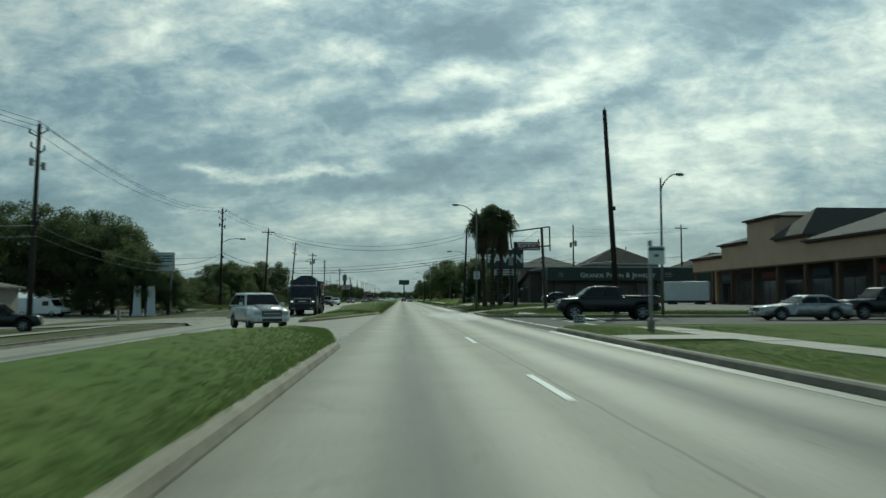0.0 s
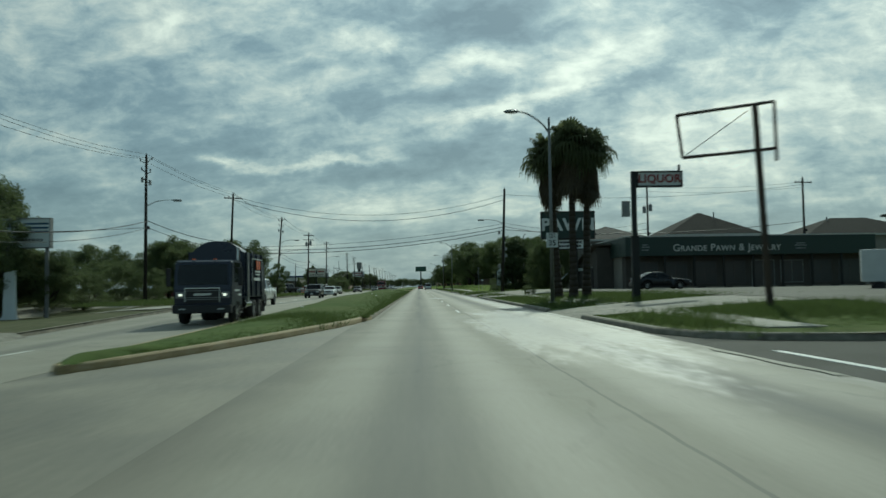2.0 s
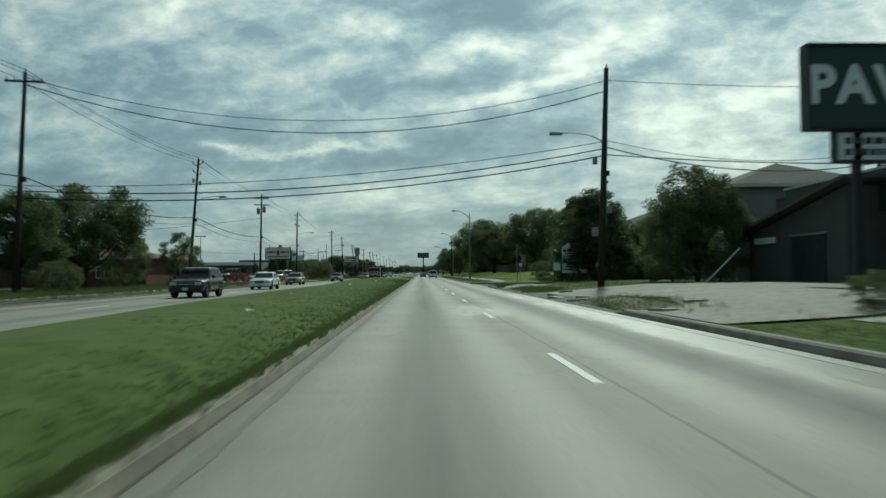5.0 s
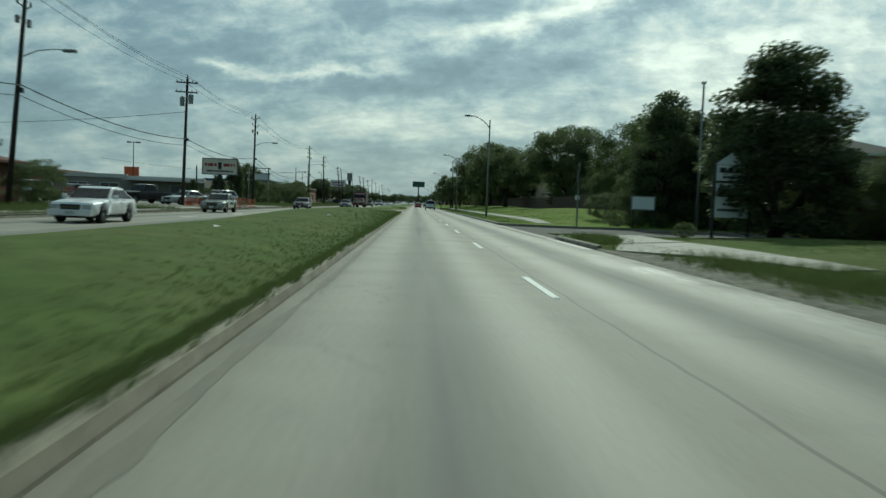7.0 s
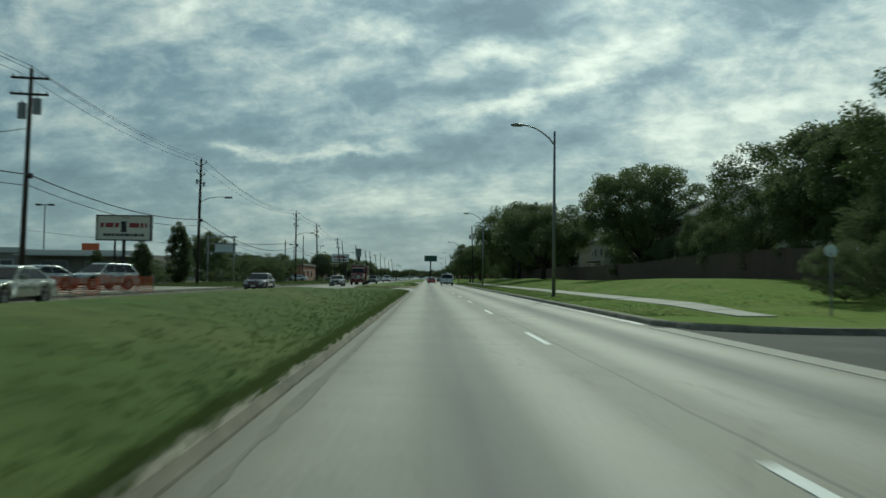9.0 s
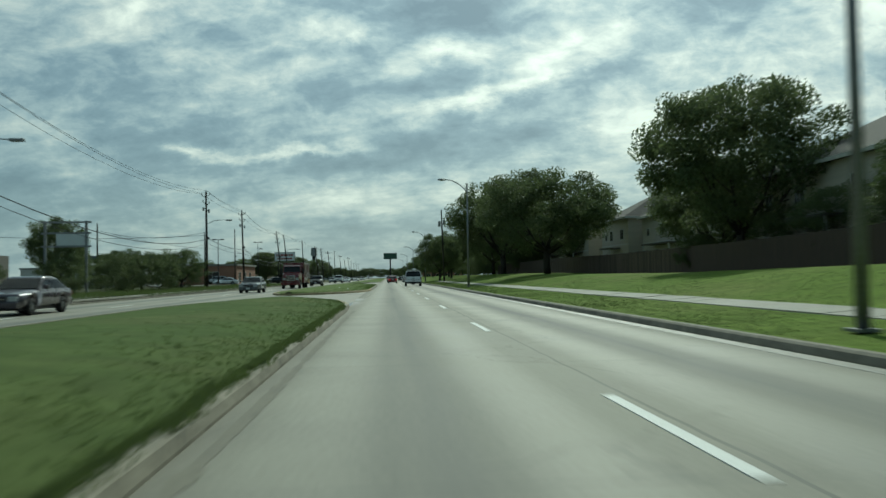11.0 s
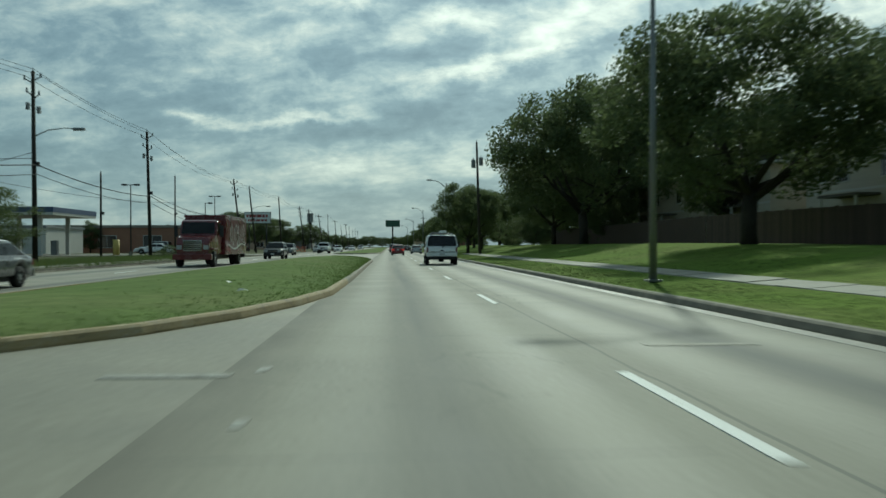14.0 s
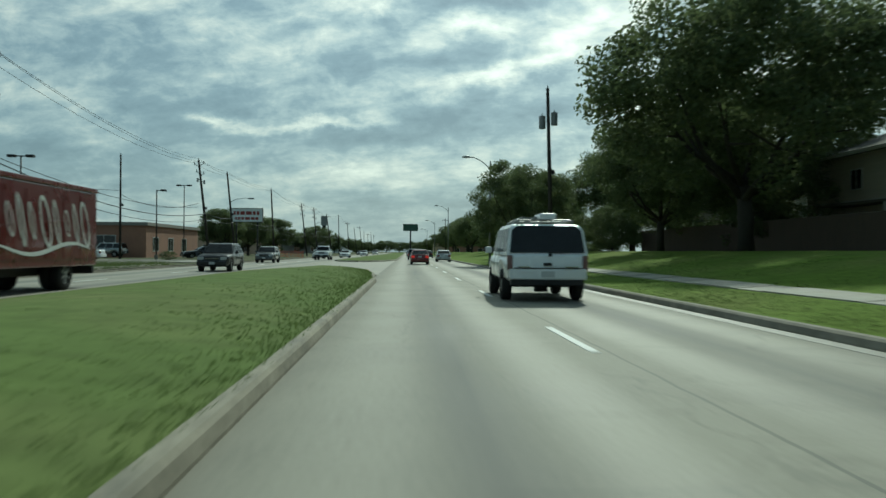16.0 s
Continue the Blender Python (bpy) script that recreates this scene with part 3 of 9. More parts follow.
# the openings in the median
for y0, y1 in ((26.5, 50.0), (217.0, 245.0), (318.0, 352.0)):
    xs_ = [left_edge(y0) + 0.2] + [-7.2 + 0.6 * k for k in range(9)]
    sheet("road", xs_, [y0 - 12 + (y1 - y0 + 32) * k / 24 for k in range(25)], lambda x, y: lane_z(x, y) - 0.004, M_GAPD if y0 < 100 else M_GAP, "stained concrete paving of a turning gap through the median", "road")


def crown(x0, x1, x, y):
    """Grass on a median bulges a little between its kerbs."""
    k = max(0.0, min(1.0, (x - x0) / max(0.1, x1 - x0)))
    up = 0.16 + 0.20 * step(62, 86, y) * (1 - step(190, 212, y)) + 0.26 * step(148, 160, y) * (1 - step(180, 200, y)) + 0.15 * step(250, 268, y) * (1 - step(294, 312, y)) + 0.35 * (1 - step(14, 28, y))
    return KERB_H + up * math.sin(math.pi * k) ** (1.0 if up < 0.17 else 0.95) + 0.03 * math.sin(math.pi * k) * noise.noise((x * 0.5, y * 0.35, 0.0)) - 0.012 + lane_z(x, y)


def median(right, left, label, mat):
    """right and left: the two kerb lines as (x, y) from the near end to the far end; they meet in a rounded nose at each end."""
    def at(line, y):
        return float(np.interp(y, [p[1] for p in line], [p[0] for p in line]))
    ys = sorted({p[1] for p in right} | {p[1] for p in left} | set(np.arange(right[0][1], right[-1][1], 3.0)))
    verts, faces, n = [], [], 9
    for y in ys:
        a, b = at(left, y), at(right, y)
        cut = min(0.10, (b - a) * 0.10)
        a, b = a + cut, b - cut
        for i in range(n):
            x = a + (b - a) * i / (n - 1)
            verts.append((x, y, crown(a, b, x, y)))
    for j in range(len(ys) - 1):
        for i in range(n - 1):
            faces.append((j * n + i, j * n + i + 1, (j + 1) * n + i + 1, (j + 1) * n + i))
    for near, far in ((0, 7), (-7, None)):
        ends = right[near:far] if far else right[near:]
        other = left[near:far] if far else left[near:]
        cx_, cy_ = sum(p[0] for p in ends + other) / len(ends + other), sum(p[1] for p in ends + other) / len(ends + other)
        ring_ = [(cx_ + (x - cx_) * 0.98, cy_ + (y - cy_) * 0.99) for x, y in (ends + other[::-1])]
        ring_ = [p for i, p in enumerate(ring_) if math.dist(p, ring_[i - 1]) > 0.01]
        bm = bmesh.new()
        rim = [bm.verts.new((x, y, KERB_H - 0.03 + lane_z(x, y))) for x, y in ring_]
        foot = [bm.verts.new((x, y, -0.4)) for x, y in ring_]
        for i in range(len(rim)):
            bm.faces.new((foot[i - 1], foot[i], rim[i], rim[i - 1]))
        bmesh.ops.triangulate(bm, faces=[bm.faces.new(rim)])
        bmesh.ops.recalc_face_normals(bm, faces=bm.faces)
        tagged(part("median_fill", bm, mat), "earth and grass filling the median nose", "median", kind="structure")
    top = tagged(raw("median", verts, faces, mat, smooth=True), label, "median", kind="structure")
    return top, ys, at


def kerb(line, side, mat_of, name="kerb", label="worn concrete kerb", width=0.17, z_of=lambda x, y: 0.0):
    """A kerb along a line of (x, y): a rounded step; side +1 puts its face on the right of the walk along it."""
    pieces = []
    for a, b in zip(line, line[1:]):
        steps = max(1, int(math.dist(a, b) / 3.0))
        for k in range(1, steps + 1):
            pieces.append(((a[0] + (b[0] - a[0]) * (k - 1) / steps, a[1] + (b[1] - a[1]) * (k - 1) / steps),
                           (a[0] + (b[0] - a[0]) * k / steps, a[1] + (b[1] - a[1]) * k / steps)))
    profile = [(0.0, -0.08), (0.0, 0.03), (0.025, KERB_H - 0.03), (0.06, KERB_H + 0.006), (width, KERB_H + 0.012), (width, -0.08)]
    runs = {}
    for i, (a, b) in enumerate(pieces):
        runs.setdefault(mat_of(a), []).append((i, a, b))
    for mat, some in runs.items():
        bm = bmesh.new()
        for i, a, b in some:
            d = Vector((b[0] - a[0], b[1] - a[1], 0)).normalized()
            nrm_ = Vector((d.y, -d.x, 0)) * -side
            w = 0.012 * noise.noise((a[0], a[1] * 0.7, 3.0))
            pa = [bm.verts.new(Vector((a[0], a[1], z_of(*a))) + nrm_ * (u + w) + Vector((0, 0, z))) for u, z in profile]
            w = 0.012 * noise.noise((b[0], b[1] * 0.7, 3.0))
            pb = [bm.verts.new(Vector((b[0], b[1], z_of(*b))) + nrm_ * (u + w) + Vector((0, 0, z))) for u, z in profile]
            for k in range(len(profile) - 1):
                bm.faces.new((pa[k], pa[k + 1], pb[k + 1], pb[k]))
            bm.faces.new(pa[::-1])
            bm.faces.new(pb)
        bmesh.ops.recalc_face_normals(bm, faces=bm.faces)
        tagged(part(name, bm, mat), label, "kerb", kind="structure")


LE = left_edge
R1 = [(-2.12, -90), (-2.12, 17), (-2.5, 20.5), (-2.85, 23.5), (-3.2, 26), (-3.6, 27.5), (-4.3, 29), (-5.1, 29.7)]
L1 = [(LE(-90), -90), (LE(15), 15), (-7.3, 20), (-7.1, 25), (-6.7, 27.5), (-6.0, 29), (-5.1, 29.7)]
R2 = [(-6.6, 46.6), (-5.9, 47.5), (-4.9, 49.6), (-3.9, 52.2), (-3.0, 55.2), (-2.5, 58.2), (-2.12, 62), (-2.12, 70), (-2.12, 213), (-2.22, 216.5), (-2.6, 219.5), (-2.9, 221.9), (-4.0, 225.0), (-5.4, 226.4)]
L2 = [(-6.6, 46.6), (-7.1, 47.4), (-7.4, 50), (LE(60), 60), (LE(78), 78), (LE(88), 88), (LE(98), 98), (LE(108), 108), (LE(122), 122), (-9.8, 216), (-9.4, 221), (-8.2, 225.0), (-5.4, 226.4)]
R3 = [(-8.0, 241.0), (-7.4, 241.0), (-6.3, 241.8), (-5.2, 242.8), (-4.2, 244.4), (-3.3, 246.8), (-2.65, 249.6), (-2.22, 253), (-2.12, 262), (-2.12, 296), (-2.5, 304), (-3.1, 311), (-4.2, 315.5), (-5.8, 317)]
L3 = [(-8.0, 241.0), (-8.6, 241.8), (-9.1, 243.6), (-9.5, 246.0), (-9.8, 251), (-9.8, 306), (-9.2, 312), (-7.9, 316), (-5.8, 317)]
R4 = [(-6.4, 354.0), (-4.2, 357), (-2.8, 363), (-2.12, 372), (-2.12, 900)]
L4 = [(-6.4, 354.0), (-8.6, 356), (-9.8, 362), (-9.8, 900)]


def near_nose(a):
    return M_KERBY if (20 < a[1] < 30 or 46 < a[1] < 61 or 216 < a[1] < 227 or 240 < a[1] < 257 or 304 < a[1] < 318) else M_KERBD


for Rn, Ln in ((R1, L1), (R2, L2), (R3, L3), (R4, L4)):
    median(Rn, Ln, "mown grass median with a low bulge between its kerbs", M_GRASSM if Rn is R2 else M_GRASSG if Rn is R1 else M_GRASSB)
    kerb(Rn, 1, near_nose, label="worn concrete kerb, faded yellow paint at the noses", z_of=lane_z)
    kerb(Ln, -1, near_nose, label="worn concrete kerb, faded yellow paint at the noses", z_of=lane_z)
# a ragged band of dirt washed along the foot of the median kerb
bm = bmesh.new()
rows_ = []
for k in range(420):
    y = 62.0 + 0.36 * k
    w_ = 0.10 + 0.13 * noise.noise((y * 0.35, 1.0, 0.0)) + 0.12 * noise.noise((y * 2.6, 5.0, 0.0))
    c_ = -1.90 + 0.05 * noise.noise((y * 0.11, 8.0, 0.0))
    rows_.append((bm.verts.new((c_ - max(0.02, w_) * 0.55, y, 0.0045)), bm.verts.new((c_ + max(0.02, w_) * 0.55, y, 0.0045))))
for a, b in zip(rows_, rows_[1:]):
    bm.faces.new((a[0], a[1], b[1], b[0]))
tagged(part("gutter_dirt", bm, M_SILT), "dark dirt washed along the foot of the kerb", "dirt", kind="structure")
# gutter pan beside the lawn

bm = bmesh.new()
for y0, y1 in ((-90, 27), (52.5, 113), (142, 150), (171.3, 500)):
    box(bm, 4.80, 5.11, y0, y1, -0.05, 0.005)
tagged(part("gutter", bm, M_PAN), "pale worn gutter strip along the grimy kerb", "gutter", kind="structure")

# lane dashes
DASH = boxes((-0.06, 0.06, 0, 3.15, 0.0, 0.009))
me_dash = bpy.data.meshes.new("lane_dash")
DASH.to_mesh(me_dash)
DASH.free()
me_dash.materials.append(M_PAINT)
marks = tagged(new("lane_marking"), "broken white lane line, partly worn away", "road marking", kind="structure")
for k in range(-6, 60):
    y = 6.75 + 12.15 * k
    if 30 < y < 66:
        continue
    ob = new("dash", me_dash)
    ob.parent = marks
    ob.matrix_basis = pose(1.42, y, 0)
marks2 = tagged(new("lane_marking"), "broken white lane line of the oncoming carriageway", "road marking", kind="structure")
for k in range(-6, 60):
    y = 3.0 + 12.15 * k
    ob = new("dash", me_dash)
    ob.parent = marks2
    ob.matrix_basis = pose(left_edge(y) - 3.6, y, lane_z(left_edge(y) - 3.6, y + 1.6) + 0.004, 0, -3.9 * (1 - step(48, 86, y)))

# thin sheets of standing water along the right lane
def pool(x0, x1, y0, y1, seed, n=150):
    bm = bmesh.new()
    rows_ = []
    for k in range(n + 1):
        y = y0 + (y1 - y0) * k / n
        w_ = math.sin(math.pi * k / n) ** 0.5
        c_ = x0 + (x1 - x0) * (0.5 + 0.25 * noise.noise((seed, y * 0.12, 0)))
        h_ = (x1 - x0) * 0.5 * w_ * max(0.02, 0.42 + 0.6 * noise.noise((seed + 5, y * 0.3, 0)) + 0.45 * noise.noise((seed + 9, y * 1.7, 0)))
        rows_.append((bm.verts.new((c_ - h_, y, 0.0045)), bm.verts.new((c_ + h_ * 0.8, y + 0.2, 0.0045))))
    for a, b in zip(rows_, rows_[1:]):
        bm.faces.new((a[0], a[1], b[1], b[0]))
    return tagged(part("puddle", bm, M_WATER), "thin film of rain water lying on the lane", "puddle", kind="structure")


for k, (x0, x1, y0, y1) in enumerate(((-2.72, -2.25, 20.5, 26.0), (-2.62, -2.12, 215.5, 222.5))):
    pool(x0, x1, y0, y1, 50 + k)
# worn paint dabs across the turning gap, a dark repaired cut in the near lane
M_WORN = material("worn_paint", [(0.16, 0.155, 0.13), (0.27, 0.264, 0.23), (0.46, 0.455, 0.41)], 0.75, 6.0, 30.0, 0.1)
for x, y, w, l in ((-1.98, 231.3, 0.10, 0.55), (-1.85, 232.1, 0.07, 0.4), (-1.90, 234.3, 0.05, 0.35), (-1.88, 235.9, 0.05, 0.25), (-1.84, 238.8, 0.06, 0.30), (-3.75, 237.2, 0.17, 0.25), (-2.05, 241.2, 0.07, 0.4)):
    tagged(part("road_marking", slab(bmesh.new(), [(x - w, y - l * 0.5), (x + w * 0.4, y - l * 0.42), (x + w, y + l * 0.2), (x + w * 0.3, y + l * 0.5), (x - w * 0.8, y + l * 0.3)], 0.0, 0.007), M_WORN), "worn white paint dab beside the turning gap", "road marking", "paint dabs", kind="structure")
for k, (xa, xb, y, mt) in enumerate(((-3.5, -2.3, 240.85, M_WORN), (2.3, 3.7, 242.75, M_GAP))):
    tagged(part("road_patch", boxes((xa, xb, y - 0.09, y + 0.09, -0.05, 0.008)), mt), "narrow repaired cut across the lane" if k else "faint worn white bar across the gap", "road patch", kind="structure")

# land on the right, with its step kerbs and side streets
STREET_1, STREET_2 = (29.6, 47.8), (152.0, 168.0)
xs_r = [5.22, 5.6, 6.4, 7.2, 8.0, 8.8, 9.6, 10.6, 11.6, 12.8, 14, 15.5, 17, 18.5, 21, 26, 34, 50, 90, 200]


def corner_line(y):
    """Where the land begins beside the near lane: its corners at the side streets are rounded."""
    u = min(abs(y - e) for e in STREET_1 + STREET_2)
    return 5.2 + float(np.interp(u, (0.0, 0.05, 0.5, 1.5, 3.2), (6.4, 3.1, 1.5, 0.5, 0.0)))


for y0, y1, turf in ((-90, STREET_1[0], M_GRASSD), (STREET_1[1], STREET_2[0], M_GRASSD), (STREET_2[1], 900, M_GRASS)):
    ys = list(np.arange(y0, min(y1, 420), 3.0)) + (list(range(430, 900, 30)) if y1 > 420 else [])
    ys = sorted([float(v) for v in ys if v < y1 - 0.5] + [y1] + [v + d for a, b in DRIVES for v in (a, b) for d in (-0.05, 0.05) if y0 < v < y1])
    ys = sorted(set(ys) | {e + k * d for e, k in ((y0, 1), (y1, -1)) if e in STREET_1 + STREET_2 for d in (0.05, 0.3, 0.6, 1.0, 1.5, 2.2, 3.2)})
    sheet("ground", xs_r, ys, lambda x, y: rise(x, y) + 0.03 * noise.noise((x * 0.4, y * 0.3, 1.0)) * (x > 5.3), turf, "mown roadside lawn, rising to a low bank", least=corner_line)
sheet("ground", [24.0, 34, 50, 90, 200], [151.9, 160, 168.1], lambda x, y: 0.16, M_GRASS, "mown lawn behind the entrance drive")
for y0, y1, xe in ((*STREET_1, 160), (*STREET_2, 24.0)):
    tagged(part("road", boxes((5.0, xe, y0 - 0.1, y1 + 0.1, -0.3, 0.003), (5.0, 11.5, y0 - 4, y0 - 0.1, -0.3, 0.003), (5.0, 11.5, y1 + 0.1, y1 + 4, -0.3, 0.003)), M_SIDE), "worn grey side street meeting the main road", "road", kind="structure")


def right_kerb(y0, y1, c0, c1):
    """Kerb line beside the near lane, turning into a side street at either end."""
    line = []
    if c0:
        line += [(70, y0), (11.5, y0), (8.2, y0 + 0.05), (6.6, y0 + 0.5), (5.6, y0 + 1.5), (5.12, y0 + 3.2)]
    else:
        line += [(5.12, y0)]
    if c1:
        line += [(5.12, y1 - 3.2), (5.6, y1 - 1.5), (6.6, y1 - 0.5), (8.2, y1 - 0.05), (11.5, y1), (70, y1)]
    else:
        line += [(5.12, y1)]
    return line


for y0, y1, c0, c1 in ((-90, STREET_1[0], 0, 1), (STREET_1[1], 59.3, 1, 0), (66.5, 105.0, 0, 0), (141.8, STREET_2[0], 0, 1), (STREET_2[1], 640, 1, 0)):
    kerb(right_kerb(y0, y1, c0, c1), -1, lambda a: M_KERB, label="worn concrete kerb beside the near lane")

def paving(x0, x1, y0, y1, mat, label, name="pavement", up=0.012, n=6, m_=None):
    """A concrete strip that follows the land."""
    xs = [x0 + (x1 - x0) * i / n for i in range(n + 1)]
    if x0 < 5.2:
        xs = [5.09, 5.2] + xs[1:]
    k = m_ or max(2, int((y1 - y0) / 1.5))
    ys = [y0 + (y1 - y0) * j / k for j in range(k + 1)]
    ob = sheet(name, xs, ys, lambda x, y: -0.012 if x < 5.1 else rise(max(x, 5.15), y) + up + (0.028 if x > 5.6 else 0.008), mat, label, "pavement")
    return ob


def walk_slabs(y0, y1, x0, x1, up=0.030):
    """A pavement of separate cast slabs with open joints."""
    walk_ob = tagged(new("pavement"), "pale concrete pavement of cast slabs beside the lawn", "pavement", kind="structure")
    y = y0
    while y < y1 - 0.2:
        l = min(1.5, y1 - y)
        bm = bmesh.new()
        dz = 0.006 * RNG.standard_normal()
        plan = [(x(yy) if callable(x) else x, yy) for x, yy in ((x0, y + 0.012), (x1, y + 0.012), (x1, y + l - 0.012), (x0, y + l - 0.012))]
        vs = [bm.verts.new((x, yy, rise(x, yy) + up + dz)) for x, yy in plan]
        lo = [bm.verts.new(v.co - Vector((0, 0, 0.12))) for v in vs]
        bm.faces.new(vs)
        for i in range(4):
            bm.faces.new((vs[i], lo[i], lo[(i + 1) % 4], vs[(i + 1) % 4]))
        bmesh.ops.recalc_face_normals(bm, faces=bm.faces)
        part("slab", bm, M_WALK, walk_ob)
        y += l


# driveways and lots
M_FORE = material("cracked_forecourt", [(0.080, 0.076, 0.056), (0.225, 0.214, 0.172), (0.36, 0.343, 0.285)], 0.8, 0.55, 4.0, 0.2, spec=0.2)
M_MUD = material("wet_mud", [(0.035, 0.034, 0.022), (0.105, 0.100, 0.070), (0.27, 0.256, 0.20)], 0.85, 0.8, 5.0, 0.5, spec=0.15)
paving(5.3, 8.05, 17.2, 19.5, M_WALK, "pale concrete pad between the kerb and the pavement")
paving(5.15, 14.0, 59.3, 66.5, M_FORE, "broad concrete driveway into the pawn shop's lot", "driveway")
paving(13.0, 46.0, 60.0, 110.8, M_LOT, "worn paved parking lot in front of the pawn shop", "parking_lot", up=0.02)
paving(5.34, 20.0, 98.5, 104.4, M_FORE, "cracked concrete driveway apron", "driveway")
paving(5.15, 6.2, 106.0, 125.0, M_MUD, "muddy broken edge of the forecourt", "driveway")
paving(6.2, 22.0, 104.4, 125.0, M_FORE, "cracked concrete forecourt beside the timber pole", "driveway")
for x0, x1, y0, y1 in ((14.0, 33.0, 50.5, 60.0),):
    paving(x0, x1, y0, y1, M_LOT, "paved forecourt of the shopping strip", "parking_lot", up=0.015)
# a low mound of mud and grass where the kerb is missing, with broken slabs round it
verts, faces = [], []
for j in range(22):
    y = 105.2 + 0.4 * j
    for i in range(8):
        x = 5.35 + 0.27 * i + 0.12 * noise.noise((y * 0.6, 3.0, 0.0))
        k_ = math.sin(math.pi * i / 7) * math.sin(math.pi * j / 21) ** 0.6
        verts.append((x, y, max(0.01, rise(x, y)) + 0.03 + 0.17 * k_ + 0.04 * k_ * noise.noise((x * 2.1, y * 1.3, 9.0)) - (0.06 if k_ < 0.02 else 0.0)))
for j in range(21):
    for i in range(7):
        faces.append((j * 8 + i, j * 8 + i + 1, (j + 1) * 8 + i + 1, (j + 1) * 8 + i))
tagged(raw("verge", verts, faces, M_MUD, smooth=True), "low mound of dark mud and grass beside the lane", "verge", kind="structure")
for k, (x, y, w, l, r_) in enumerate(((5.7, 114.4, 0.5, 0.9, 12), (6.4, 116.2, 0.7, 0.6, -20), (5.6, 118.4, 0.4, 0.8, 30), (7.6, 110.5, 0.6, 1.1, 8), (7.9, 107.2, 0.7, 0.8, -14), (6.0, 121.0, 0.5, 0.7, 40), (6.9, 123.2, 0.6, 0.5, 5), (5.8, 103.6, 0.5, 0.7, 18))):
    ob = tagged(part("broken_slab", boxes((-w / 2, w / 2, -l / 2, l / 2, -0.06, 0.05), bevel=0.012), M_WALK), "broken piece of concrete lying on the muddy edge", "rubble", "broken slabs")
    ob.matrix_basis = pose(x, y, max(0.0, rise(x, y)) + 0.035, 3 * ((k % 3) - 1), 4 * ((k % 2) - 0.5), r_)
# a washed-out edge where the kerb is gone, between the lane and the curved walk
def walk_near(y):
    return float(np.interp(y, (125, 132, 134, 137, 138.6, 140.4, 141.9, 142.6, 146, 150, 152), (7.4, 7.4, 7.15, 6.7, 6.3, 5.7, 5.3, 6.2, 7.1, 7.9, 8.2)))


def walk_far(y):
    return float(np.interp(y, (125, 134, 140, 144, 148.7, 152), (8.2, 8.3, 8.4, 8.1, 8.8, 9.6)))


verts, faces = [], []
for j in range(57):
    y = 125.0 + 0.3 * j
    edge = walk_near(y) - 0.05 - (0.3 + 0.4 * noise.noise((y * 0.5, 2.0, 0.0))) * step(142, 138, y) - 0.75 * step(137, 132, y)
    for i in range(9):
        x = 5.17 + (max(edge, 5.3) - 5.17) * (i - 1) / 7
        verts.append((x if i else 5.09, y, -0.01 if i == 0 else max(0.004, rise(x, y) + 0.028 + (0.03 * noise.noise((x * 2.3, y * 1.4, 4.0)) if 0 < i < 8 else 0.0))))
for j in range(56):
    for i in range(8):
        faces.append((j * 9 + i, j * 9 + i + 1, (j + 1) * 9 + i + 1, (j + 1) * 9 + i))
tagged(raw("verge", verts, faces, M_MUD, smooth=True), "wet washed-out muddy verge where the kerb is missing", "verge", kind="structure")
# valley gutter across the second side street
tagged(part("gutter", boxes((4.72, 5.25, 150.0, 170, -0.1, 0.010)), M_WALK), "pale concrete gutter strip across the side street", "gutter", kind="structure")
# stop line and crossing lines of the first side street
bm = bmesh.new()
for (xa, ya), (xb, yb), w in (((5.92, 29.9), (5.72, 46.0), 0.10), ((8.42, 32.0), (8.46, 44.4), 0.12), ((10.2, 39.2), (11.2, 47.2), 0.22)):
    n = 24
    for k in range(n):
        if noise.noise((xa * 3.1, k * 0.83, 2.0)) > 0.48:
            continue
        c0, c1 = [(xa + (xb - xa) * u, ya + (yb - ya) * u) for u in (k / n, (k + 1.0) / n)]
        ra, rb = [w * (0.8 + 0.35 * noise.noise((k * 1.7 + q, xa, 5.0))) for q in (0, 1.7)]
        slab(bm, [(c0[0] - ra, c0[1]), (c0[0] + ra, c0[1]), (c1[0] + rb, c1[1]), (c1[0] - rb, c1[1])], 0.0, 0.011)
tagged(part("road_marking", bm, M_PAINT), "worn white crossing lines on the side street", "road marking", kind="structure")
# broken lip of the main carriageway where the side street joins it
bm = bmesh.new()
for ya, yb in ((26.6, 29.2), (30.6, 31.6), (33.0, 34.2), (36.3, 38.4), (40.2, 41.0), (42.4, 46.5)):
    m = max(3, int((yb - ya) * 3))
    for k in range(m):
        c0, c1 = [ya + (yb - ya) * u for u in (k / m, (k + 1.0) / m)]
        e0, e1 = [4.83 + 0.09 * noise.noise((v * 0.9, 4.0, 1.0)) for v in (c0, c1)]
        w0, w1 = [0.05 + 0.07 * abs(noise.noise((v * 1.9, 6.0, 1.0))) for v in (c0, c1)]
        slab(bm, [(e0 - w0, c0), (e0 + w0, c0), (e1 + w1, c1), (e1 - w1, c1)], -0.02, 0.016)
tagged(part("road_edge", bm, M_WALK), "pale broken concrete lip along the edge of the main road", "road edge", kind="structure")

def left_z(x, y):
    """Height of the land beyond the oncoming carriageway: it falls away beside the near lots."""
    e = left_edge(y) - 7.35
    return 0.155 + lane_z(e, y) - (1.0 + lane_z(e, y)) * step(0.5, 14.0, e - x) * (1 - step(92, 116, y))


